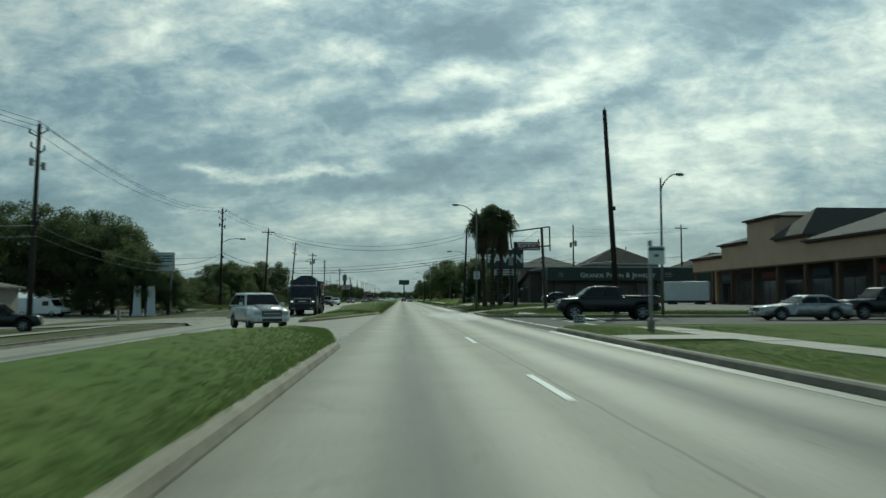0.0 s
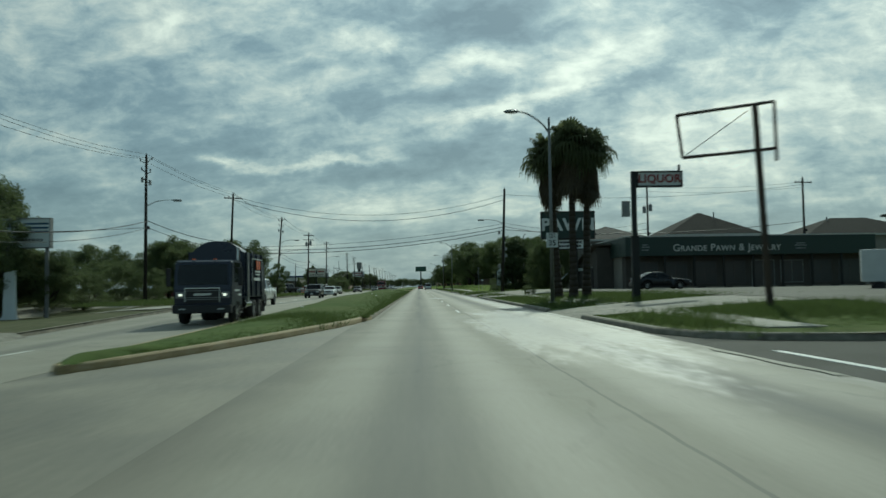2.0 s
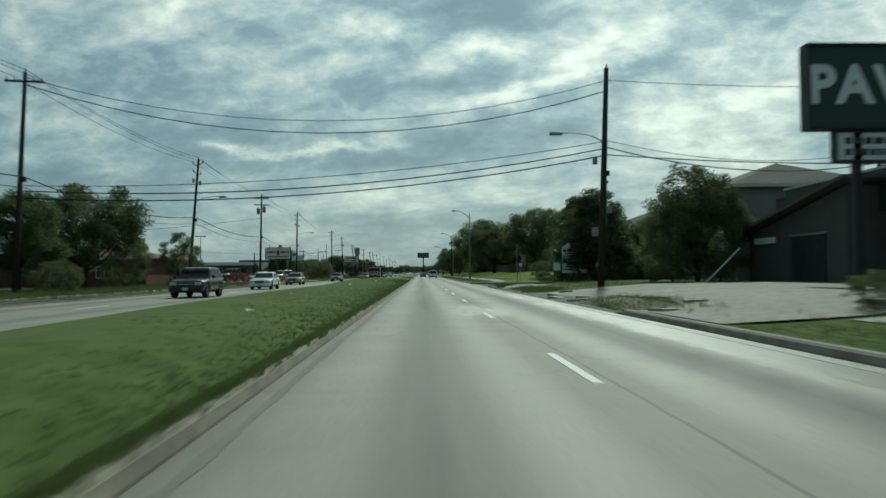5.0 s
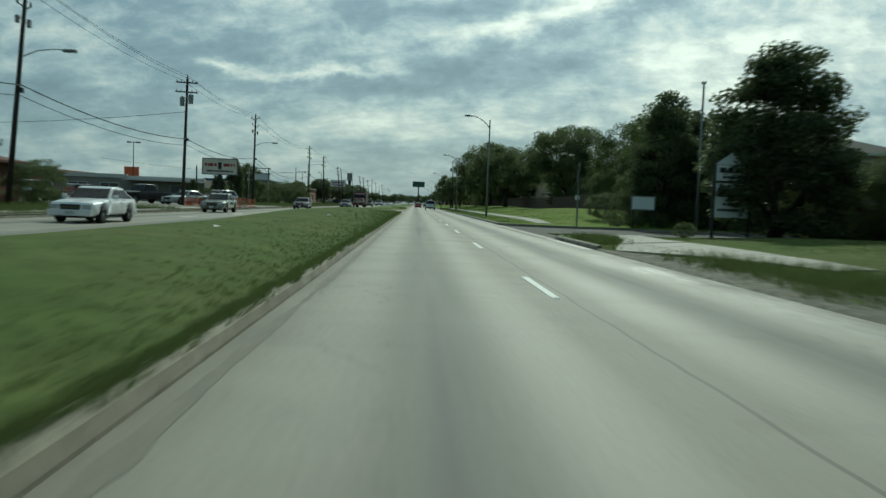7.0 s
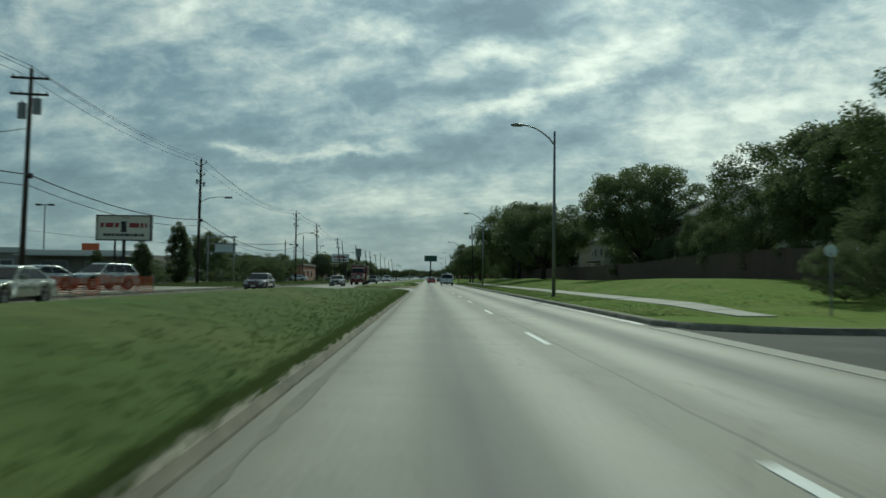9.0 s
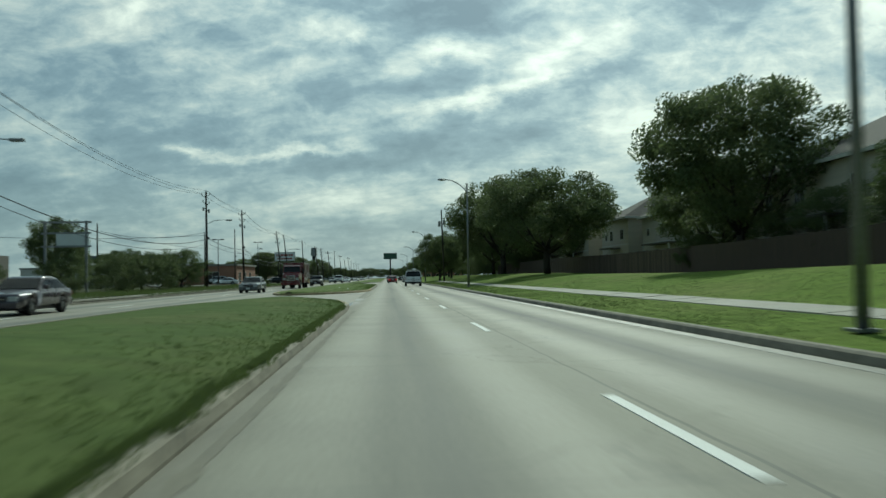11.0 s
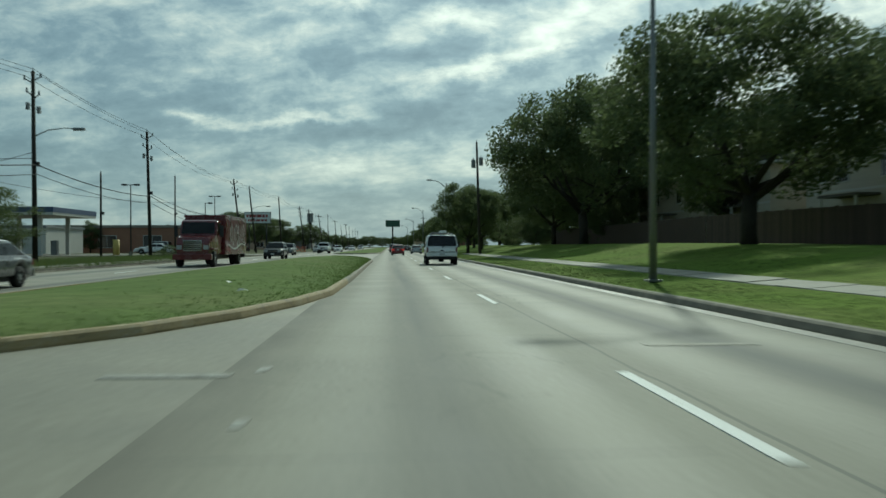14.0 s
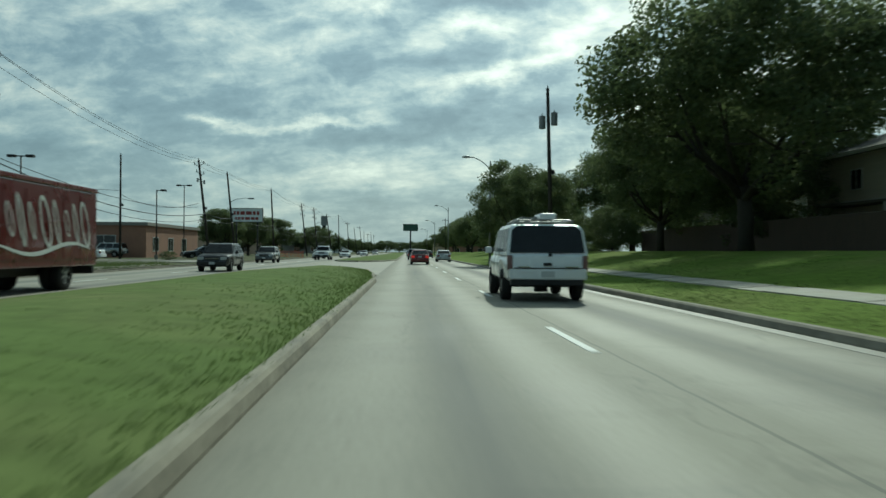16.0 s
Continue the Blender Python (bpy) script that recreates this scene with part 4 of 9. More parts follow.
# land on the left: kerb, verge, pavement, lots
ys_l = list(np.arange(-90, 420, 6.0)) + list(range(430, 901, 30))
verts, faces = [], []
us = [0, 0.6, 2.5, 5, 9, 16, 30, 60, 120, 300]
for y in ys_l:
    for u in us:
        x = left_edge(y) - 7.35 - u
        verts.append((x, y, left_z(x, y) + (0.05 * noise.noise((x * 0.3, y * 0.2, 5.0)) if 0.5 < u < 10 else 0)))
w = len(us)
for j in range(len(ys_l) - 1):
    for i in range(w - 1):
        faces.append((j * w + i + 1, j * w + i, (j + 1) * w + i, (j + 1) * w + i + 1))
tagged(raw("ground", verts, faces, M_LAND, smooth=True), "rough grassy verge and waste ground", "ground", kind="structure")
for span in ([y for y in ys_l if y <= 42] + [50.0], [61.0] + [y for y in ys_l if 61 < y <= 640]):
    kerb([(left_edge(y) - 7.35, y) for y in span], 1, lambda a: M_KERB, label="worn concrete kerb of the oncoming carriageway", z_of=lane_z)


def left_lot(x0, x1, y0, y1, mat, label, name="parking_lot"):
    tagged(part(name, boxes((x0, x1, y0, y1, -0.1, 0.225)), mat), label, "paving", kind="structure")


sheet("parking_lot", [-64.0, -56, -48, -40, -34, -30, -27, -25.2], [50.0 + 4 * k for k in range(15)], lambda x, y: left_z(x, y) + 0.05, M_FORE, "pale paved lot below the oncoming road", "paving")
sheet("driveway", [-26.0, -24, -22, -20.5, -19, -17.5, -16, -14.75, -14.25], [49.9, 52, 54, 56, 58, 60, 61.1], lambda x, y: left_z(x, y) + 0.05 if x < -14.5 else lane_z(x, y) + 0.006, M_FORE, "pale concrete entrance from the oncoming road to the lot", "paving")
sheet("pavement", [-18.9, -18.3, -17.8], [-60.0 + 4 * k for k in range(28)], lambda x, y: left_z(x, y) + 0.05, M_WALK, "narrow concrete pavement in the verge", "paving")
sheet("driveway", [-21.0, -19.5, -18, -16.5, -15.2], [78.0, 80, 82, 84, 86], lambda x, y: left_z(x, y) + 0.05, M_WALK, "concrete driveway apron", "paving")
left_lot(-44, -19.0, 176, 218, M_FORE, "paved parking lot in front of low shops")
left_lot(-21, -17.3, 160, 170, M_WALK, "concrete driveway apron", "driveway")
left_lot(-21, -17.3, 226, 240, M_WALK, "concrete driveway apron", "driveway")
left_lot(-70, -22.0, 322, 348, M_LOT, "paved forecourt of a filling station")
left_lot(-21.9, -17.3, 332, 342, M_WALK, "concrete driveway apron", "driveway")
left_lot(-19.0, -18.0, 100, 320, M_WALK, "narrow concrete pavement in the verge", "pavement")

# ---- poles, street lamps, cables, signs ----
def utility_pole(x, y, top, lean=(0, 0), arm=True, lamp=0, box_at=0.0, base=0.2, r=0.17, yaw=0.0, label="weathered dark timber utility pole on the grass verge", tiers=1, spread=1.05):
    """A timber pole with its crossarm, insulators, transformers and, where there is one, a street lamp on a bracket (lamp +1: to the right)."""
    pole = thing("utility_pole", label, "utility pole", pose(x, y, base), "utility poles along the road")
    h = top - base
    tip = Vector((lean[0], lean[1], h))

    def on(k):
        return tip * k
    part("shaft", tube(bmesh.new(), (0, 0, -0.3), tip, r, r * 0.62, 10), M_WOODP, pole, smooth=True)
    if arm and spread > 0.8:
        for t in range(tiers):
            c = on(1 - (0.55 + 0.9 * t) / h)
            bm = boxes((-spread, spread, -0.05, 0.05, -0.06, 0.06))
            arm_ob = part("crossarm", bm, M_WOODP, pole)
            arm_ob.matrix_basis = Matrix.Translation(c) @ pose(0, -0.12, 0, 0, 2, yaw)
            for u in (-0.95, -0.5, 0.5, 0.95):
                bm = tube(bmesh.new(), (u, 0, 0.05), (u, 0, 0.22), 0.045, 0.03, 8)
                part("insulator", bm, M_GREY, arm_ob)
    elif arm:
        # short brackets that slant up to either side, with fuse boxes below
        for u, dz in ((-1, 0.75), (1, 0.62), (-1, 1.55), (1, 1.75)):
            c = on(1 - dz / h)
            e = c + Vector((u * spread * (1.0 if dz < 1 else 0.75), -0.05, 0.26))
            br = part("side_bracket", tube(bmesh.new(), c, e, 0.045, 0.035, 6), M_WOODP, pole)
            part("insulator", tube(bmesh.new(), e - Vector((0, 0, 0.06)), e + Vector((0, 0, 0.24)), 0.07, 0.05, 8), M_GREY, br)
        for u, dz in ((-1, 2.2), (1, 2.45)):
            c = on(1 - dz / h)
            part("fuse_box", boxes((c.x + u * 0.34 - 0.09, c.x + u * 0.34 + 0.09, c.y - 0.1, c.y + 0.1, c.z - 0.22, c.z + 0.22), (min(c.x, c.x + u * 0.3), max(c.x, c.x + u * 0.3), c.y - 0.03, c.y + 0.03, c.z + 0.02, c.z + 0.08)), M_GREY, pole, "grey fuse box")
    part("cap", tube(bmesh.new(), tip, tip + Vector((0, 0, 0.22)), 0.05, 0.03, 8), M_GREY, pole)
    c = on(0.52)
    part("cable_clamp", boxes((c.x + 0.1, c.x + 0.32, c.y - 0.12, c.y + 0.12, c.z - 0.18, c.z + 0.1)), M_DARKM, pole)
    if lamp:
        s = lamp
        c = on(0.66)
        bm = bent(bmesh.new(), [c, c + Vector((0.9 * s, 0, 0.42)), c + Vector((1.9 * s, 0, 0.55)), c + Vector((2.5 * s, 0, 0.52))], [0.04, 0.035, 0.03, 0.03])
        br = part("bracket", bm, M_GREY, pole)
        bm = boxes((min(2.4 * s, 3.15 * s), max(2.4 * s, 3.15 * s), -0.14, 0.14, 0.40, 0.58), bevel=0.05)
        hd = part("lamp_head", bm, M_GREY, br, "grey lamp head")
        hd.matrix_basis = Matrix.Translation(c)
    if box_at:
        c = on(box_at / h)
        for u, dz in ((-0.42, 0.0), (0.40, 0.25)):
            bm = tube(bmesh.new(), (c.x + u, c.y, c.z + dz - 0.45), (c.x + u, c.y, c.z + dz + 0.4), 0.23, 0.23, 12)
            tube(bm, (c.x + u, c.y, c.z + dz + 0.4), (c.x + u, c.y, c.z + dz + 0.6), 0.05, 0.03, 6)
            part("transformer", bm, M_GREY, pole, "grey transformer can")
    return pole


def street_lamp(x, y, h, arm=-2.0, base=0.2, yaw=0.0, label="tall galvanised street lamp with a curved arm on the verge"):
    lamp = thing("street_lamp", label, "street lamp", pose(x, y, base, 0, 0, yaw), "street lamps")
    h -= base
    part("column", tube(bmesh.new(), (0, 0, -0.2), (0, 0, h - 0.35), 0.115, 0.06, 12), M_STEEL, lamp, smooth=True)
    part("base_plate", boxes((-0.2, 0.2, -0.2, 0.2, 0, 0.05)), M_STEEL, lamp)
    s = 1 if arm > 0 else -1
    pts = [Vector((0, 0, h - 1.15))]
    for k in range(1, 7):
        a = k / 6
        pts.append(Vector((arm * a, 0, h - 1.15 + 1.15 * math.sin(a * math.pi / 2) ** 0.8)))
    part("arm", bent(bmesh.new(), pts, [0.055] + [0.045] * 6, 8), M_STEEL, lamp, smooth=True)
    bm = bmesh.new()
    bmesh.ops.create_uvsphere(bm, u_segments=12, v_segments=8, radius=1.0)
    bmesh.ops.scale(bm, verts=bm.verts, vec=(0.42, 0.17, 0.11))
    bmesh.ops.translate(bm, verts=bm.verts, vec=(arm + 0.28 * s, 0, h))
    part("lamp_head", bm, M_GREY, lamp, "grey cobra-shaped lamp head", smooth=True)
    return lamp


def cable(a, b, sag, r=0.014, name="overhead_cable", label="black overhead cable slung between utility poles"):
    a, b = Vector(a), Vector(b)
    n = 14
    pts = [a.lerp(b, k / n) - Vector((0, 0, sag * 4 * (k / n) * (1 - k / n))) for k in range(n + 1)]
    bm = bent(bmesh.new(), pts, [r] * (n + 1), 5)
    return tagged(part(name, bm, M_WIRE), label, "cable", "overhead cables")


# the left row: x, y, top, lean, lamp, transformer height
LEFT_ROW = [(-21.56, 43.4, 11.3, (0.25, 0.0), 0, 0, True), (-24.6, 103.4, 13.3, (0.1, 0), 1, 0, True), (-22.6, 127.8, 12.7, (0.5, 0), 0, 0, True),
            (-22.9, 163.3, 13.0, (1.0, 0), 1, 0, True), (-22.8, 194.3, 12.5, (0.25, 0), 0, 10.0, True), (-23.1, 228.0, 12.6, (0.15, 0), 1, 0, True),
            (-23.2, 284.5, 12.3, (-0.1, 0), 1, 0, True), (-22.8, 306.5, 11.7, (-0.3, 0), 0, 0, True), (-24.0, 352.5, 11.2, (-1.3, 0), 0, 0, True),
            (-24.6, 369.0, 11.4, (-1.2, 0), 1, 0, False), (-23.0, 393.3, 11.2, (-0.6, 0), 0, 0, False), (-23.0, 430.0, 11.1, (-1.3, 0), 0, 0, True), (-23.0, 452.0, 11.4, (-1.0, 0), 1, 0, True)]
TOPS = []
for i, (x, y, top, lean, lamp, tr, arm) in enumerate(LEFT_ROW):
    lab = "weathered dark timber utility pole on the grass verge"
    if lamp:
        lab = "dark timber utility pole with a street lamp bracket"
    if tr:
        lab = "dark timber utility pole with grey transformer cans"
    if lean[0] < -0.5:
        lab = "leaning dark timber utility pole on the verge"
    utility_pole(x - lean[0], y, top, lean, arm, lamp, tr, left_z(x, y) + 0.02, label=lab, yaw=3 * (i % 3) - 3, tiers=2 if i == 4 else 1, spread=1.05 if i in (2, 4) else 0.5)
    TOPS.append((x, y, top, lean))
# further poles of the row, leaning more and more
for k in range(9):
    y = 482 + 38 * k
    lx = -1.6 + 0.9 * ((k * 7) % 4) / 2
    utility_pole(-23 - lx, y, 11.2 + 0.8 * ((k * 5) % 3), (lx, 0), k % 2 == 0, 0, 0, label="leaning dark timber utility pole far down the road")
    TOPS.append((-23, y, 11.2 + 0.8 * ((k * 5) % 3), (lx, 0)))
for (xa, ya, ta, la), (xb, yb, tb, lb) in zip([(-22.5, -6, 11.5, (0, 0))] + TOPS, TOPS):
    if ya > 520:
        continue
    span = yb - ya
    for u, dz in ((-0.5, -0.28), (0.5, -0.28), (0.0, 0.15)):
        cable((xa + u, ya, ta + dz), (xb + u, yb, tb + dz), 0.0004 * span * span + 0.1)
    for dz, r in ((-5.9, 0.035), (-6.5, 0.022)):
        ka, kb = (ta + dz) / ta, (tb + dz) / tb
        cable((xa - la[0] * (1 - ka) + 0.2, ya, ta + dz), (xb - lb[0] * (1 - kb) + 0.2, yb, tb + dz), 0.0005 * span * span + 0.15, r)
# poles standing back on the left
for x, y, top in ((-32.8, 353.4, 11.8), (-42.0, 300.0, 9.5), (-31.0, 318.0, 9.0), (-30.5, 226.0, 5.2), (-36.0, 165.0, 6.8)):
    utility_pole(x, y, top, (0, 0), False, 0, 0, label="plain dark timber pole standing back from the road", r=0.14)
for xa, ya, za, xb, yb, zb in ((-23.2, 284.5, 7.2, -42.0, 300.0, 8.6), (-23.2, 284.5, 6.8, -60.0, 268.0, 7.6), (-42.0, 300.0, 8.6, -32.8, 353.4, 7.8), (-24.6, 103.4, 6.8, -60.0, 90.0, 7.5), (-22.8, 194.3, 9.2, -70.0, 205.0, 8.0),
                               (-24.0, 352.5, 6.4, -32.8, 353.4, 7.4), (-22.8, 306.5, 6.2, -24.0, 352.5, 6.0)):
    cable((xa, ya, za), (xb, yb, zb), 0.9, 0.022)

# right-hand poles
utility_pole(14.48, 51.7, 14.6, (-0.75, 0), False, 0, 0, 0.05, 0.22, label="tall thick dark timber pole beside the side street")
stout = utility_pole(9.75, 127.8, 12.9, (0.5, 0), False, -1, 0, 0.35, 0.21, label="stout dark timber pole with a lamp bracket on the forecourt edge")
part("conduit", tube(bmesh.new(), (0.36, -0.05, 3.6), (0.40, -0.05, 6.1), 0.035, n=8), M_GREY, stout, "grey service conduit")
for x0, z0, w, h in ((0.40, 5.05, 0.24, 0.34), (0.38, 4.2, 0.30, 0.42), (-0.36, 7.0, 0.24, 0.38), (0.34, 5.9, 0.14, 0.18), (-0.44, 2.9, 0.32, 0.5)):
    part("meter_box", boxes((x0, x0 + w, -0.16, 0.08, z0, z0 + h), bevel=0.02), M_GREY, stout, "grey meter box")
utility_pole(29.5, 133.6, 14.2, (0, 0), False, 0, 10.2, 0.5, label="dark timber utility pole with transformers behind the pawn shop")
utility_pole(45.5, 124.4, 13.4, (0, 0), True, 0, 0, 0.5, label="dark timber utility pole behind the pawn shop")
utility_pole(8.95, 317.4, 12.4, (-0.35, 0), False, 0, 9.5, 0.6, label="dark timber pole with a grey transformer among the oaks")
utility_pole(12.0, 520.0, 12.0, (-0.3, 0), True, 0, 0, 0.3, label="dark timber utility pole far down the road")
for za, zb, s, r in ((12.2, 12.4, 2.4, 0.02), (11.6, 12.0, 2.6, 0.028), (8.7, 6.3, 0.8, 0.02), (8.3, 6.0, 1.0, 0.034), (7.9, 5.6, 1.0, 0.034)):
    cable((10.3, 127.8, za), (-22.6, 127.8, zb), s, r, label="black overhead cable crossing the road between poles")
for za, xb, yb, zb, r in ((8.7, 29.5, 133.6, 9.0, 0.02), (8.3, 29.5, 133.6, 8.2, 0.034), (7.9, 45.5, 124.4, 8.2, 0.034), (12.2, 45.5, 124.4, 12.6, 0.02)):
    cable((10.3, 127.8, za), (xb, yb, zb), 0.9, r)
for dz in (0.1, -0.5):
    cable((29.5, 133.6, 13.6 + dz), (45.5, 124.4, 12.8 + dz), 0.4)

# street lamps
street_lamp(16.75, 48.9, 9.7, 1.45, 0.1, 25)
street_lamp(6.75, 74.4, 10.5, -1.75, 0.22)
street_lamp(17.9, 168.4, 10.0, 1.0, 0.02, 70)
street_lamp(6.6, 196.3, 10.2, -1.9, 0.22)
street_lamp(6.6, 255.0, 9.9, -1.95, 0.22)
street_lamp(6.6, 335.0, 9.8, -1.9, 0.22)
for y in (410, 480, 560):
    street_lamp(6.8, y, 9.8, -1.9, 0.22, label="street lamp with a curved arm far down the road")


def lot_lamp(x, y, h, heads=1):
    """A slim straight post with flat box heads, as in parking lots."""
    lamp = thing("lot_lamp", "slim dark lot lamp post with a flat box head", "lamp post", pose(x, y, 0.2), "lot lamps")
    part("column", tube(bmesh.new(), (0, 0, -0.3), (0, 0, h - 0.2), 0.085, 0.06, 8), M_DARKM, lamp, smooth=True)
    part("foot", tube(bmesh.new(), (0, 0, -0.3), (0, 0, 0.5), 0.22, 0.2, 10), M_KERB, lamp, "concrete foot")
    for s_ in ((1,), (1, -1))[heads - 1]:
        part("arm", boxes((min(0, 0.5 * s_), max(0, 0.5 * s_), -0.04, 0.04, h - 0.29, h - 0.21)), M_DARKM, lamp)
        part("lamp_head", boxes((min(0.42 * s_, 1.0 * s_), max(0.42 * s_, 1.0 * s_), -0.2, 0.2, h - 0.34, h - 0.14), bevel=0.03), M_DARKM, lamp, "flat box lamp head")


for x, y, h, n in ((-27.1, 347.9, 7.5, 1), (-31.0, 372.0, 10.0, 2), (-30.5, 326.0, 8.4, 2), (-44.0, 240.0, 9.0, 2)):
    lot_lamp(x, y, h, n)

# ---- signs ----
M_WHITE = plain("sign_white", (0.62, 0.64, 0.62), 0.5)
M_CREAM = plain("sign_cream", (0.60, 0.58, 0.48), 0.5)
M_BLACK = plain("sign_black", (0.014, 0.015, 0.015), 0.5)
M_DGREEN = plain("dark_green_paint", (0.013, 0.034, 0.026), 0.5)
M_RED = plain("sign_red", (0.22, 0.030, 0.026), 0.5)
M_BLUEP = plain("sign_blue", (0.035, 0.085, 0.14), 0.5)
M_HWY = plain("highway_green", (0.030, 0.085, 0.058), 0.5)
M_ORANGE = plain("orange_plastic", (0.62, 0.13, 0.045), 0.6)
UP = Matrix.Rotation(math.pi / 2, 4, "X")


def panel(name, parent, w, h, z, mat, frame_mat=None, t=0.12, y=0.0, x=0.0, label=""):
    ob = part(name, boxes((x - w / 2, x + w / 2, y - t / 2, y + t / 2, z, z + h), bevel=0.012), mat, parent, label)
    if frame_mat:
        f = 0.07
        bm = boxes((x - w / 2 - f, x + w / 2 + f, y - t * 0.8, y + t * 0.8, z - f, z), (x - w / 2 - f, x + w / 2 + f, y - t * 0.8, y + t * 0.8, z + h, z + h + f),
                   (x - w / 2 - f, x - w / 2, y - t * 0.8, y + t * 0.8, z, z + h), (x + w / 2, x + w / 2 + f, y - t * 0.8, y + t * 0.8, z, z + h))
        part("frame", bm, frame_mat, ob)
    return ob


def bars(parent, x0, x1, z, h, mat, y, n=1, seed=1):
    """Plain bars for writing that cannot be read."""
    rng = random.Random(seed)
    bm = bmesh.new()
    x = x0
    while x < x1 - 0.05:
        w = min(x1 - x, h * rng.uniform(0.6, 2.2))
        box(bm, x, x + w, y - 0.006, y, z, z + h)
        x += w + h * 0.3
    return part("text_bar", bm, mat, parent)


s = thing("liquor_sign", "white and red liquor sign on a dark steel post", "sign", pose(9.85, 69.4, 0.42))
part("post", boxes((-0.105, 0.105, -0.11, 0.11, -0.3, 6.05)), M_DARKM, s)
part("lower_post", boxes((-0.17, 0.17, -0.16, 0.16, -0.3, 3.0), bevel=0.02), M_DARKM, s)
p = panel("sign_panel", s, 2.05, 0.62, 5.36, M_WHITE, M_DARKM, 0.18, 0, 1.22)
lettering("letters", "LIQUOR", 0.53, M_RED, p, Matrix.Translation((1.22, -0.11, 5.67)) @ UP, 0.012, spacing=1.06, bold=0.03)
part("box_sign", boxes((-0.58, -0.2, -0.08, 0.08, 3.9, 4.65), bevel=0.02), M_GREY, s, "small grey box sign")
part("finial", tube(bmesh.new(), (2.2, 0, 6.05), (2.2, 0, 6.35), 0.07, 0.05, 8), M_DARKM, s)

s = thing("sign_frame", "empty rusty steel sign frame on one leaning post", "sign frame", pose(10.1, 56.2, 0.25))
part("post", tube(bmesh.new(), (0.16, 0, -0.3), (-0.13, 0, 6.38), 0.115, 0.10, 8), M_RUST, s)
for nm, a, b, r in (("top_rail", (-2.55, 0, 6.02), (0.48, 0, 6.43), 0.05), ("bottom_rail", (-2.4, 0, 4.72), (-0.08, 0, 4.93), 0.05), ("bottom_rail", (-0.08, 0, 4.93), (0.5, 0, 4.99), 0.05), ("side_rail", (-2.55, 0, 6.02), (-2.4, 0, 4.72), 0.05), ("side_rail", (0.48, 0, 6.43), (0.5, 0, 4.6), 0.055)):
    part(nm, tube(bmesh.new(), a, b, r, r, 4), M_RUST, s)
part("brace", tube(bmesh.new(), (-2.30, 0, 4.80), (-0.38, 0, 6.13), 0.014, n=6), M_RUST, s)

s = thing("pawn_sign", "big dark pawn sign with white letters on two posts", "sign", pose(13.9, 107.0, 0.55))
for x in (-1.0, 0.75):
    part("post", boxes((x - 0.13, x + 0.13, -0.1, 0.1, -0.3, 5.4)), M_DARKM, s)
p = panel("sign_panel", s, 5.0, 2.5, 5.0, M_DGREEN, M_DARKM, 0.35)
lettering("letters", "PAWN", 1.60, M_WHITE, p, Matrix.Translation((0, -0.2, 6.25)) @ UP, 0.02, spacing=1.12, bold=0.035)
q = panel("reader_board", s, 3.3, 0.85, 4.0, M_WHITE, M_DARKM, 0.2)
bars(q, -1.4, 1.4, 4.5, 0.2, M_BLACK, -0.11, seed=3)
bars(q, -1.4, 1.2, 4.15, 0.2, M_BLACK, -0.11, seed=4)

s = thing("speed_sign", "white speed limit sign on the lamp column", "sign", pose(6.75, 74.2, 0.3))
p = panel("sign_panel", s, 0.62, 0.78, 2.85, M_WHITE, None, 0.02, -0.02)
lettering("letters", "35", 0.42, M_BLACK, p, Matrix.Translation((0, -0.04, 3.08)) @ UP, 0.003)
lettering("letters", "SPEED", 0.14, M_BLACK, p, Matrix.Translation((0, -0.04, 3.54)) @ UP, 0.003)
lettering("letters", "LIMIT", 0.14, M_BLACK, p, Matrix.Translation((0, -0.04, 3.39)) @ UP, 0.003)
part("bracket", boxes((-0.09, 0.09, -0.01, 0.12, 3.1, 3.2)), M_GREY, s)

s = thing("bus_stop_sign", "white bus stop sign with a blue band on a grey post", "sign", pose(7.62, 23.0, 0.15))
part("post", boxes((-0.05, 0.05, -0.05, 0.05, -0.2, 3.0)), M_GREY, s)
p = panel("sign_panel", s, 0.55, 0.62, 2.2, M_WHITE, None, 0.03, -0.07, 0.2)
part("band", boxes((-0.06, 0.46, -0.094, -0.087, 2.66, 2.76)), M_BLUEP, p)
bars(p, 0.12, 0.3, 2.45, 0.09, M_BLUEP, -0.088, seed=5)
part("stub", boxes((-0.1, 0.1, -0.1, 0.1, 0.0, 0.35), bevel=0.02), M_KERB, s)

s = thing("yard_sign", "small white yard sign with dark print in the grass", "sign", pose(6.36, 28.0, 0.14))
p = panel("sign_panel", s, 0.46, 0.32, 0.12, M_WHITE, None, 0.012)
for z, k in ((0.335, 6), (0.245, 7), (0.155, 8)):
    bars(p, -0.2, 0.2, z, 0.065, M_BLACK, -0.007, seed=k)
for x in (-0.17, 0.17):
    part("leg", tube(bmesh.new(), (x, 0, -0.1), (x, 0, 0.22), 0.006, n=5), M_GREY, s)

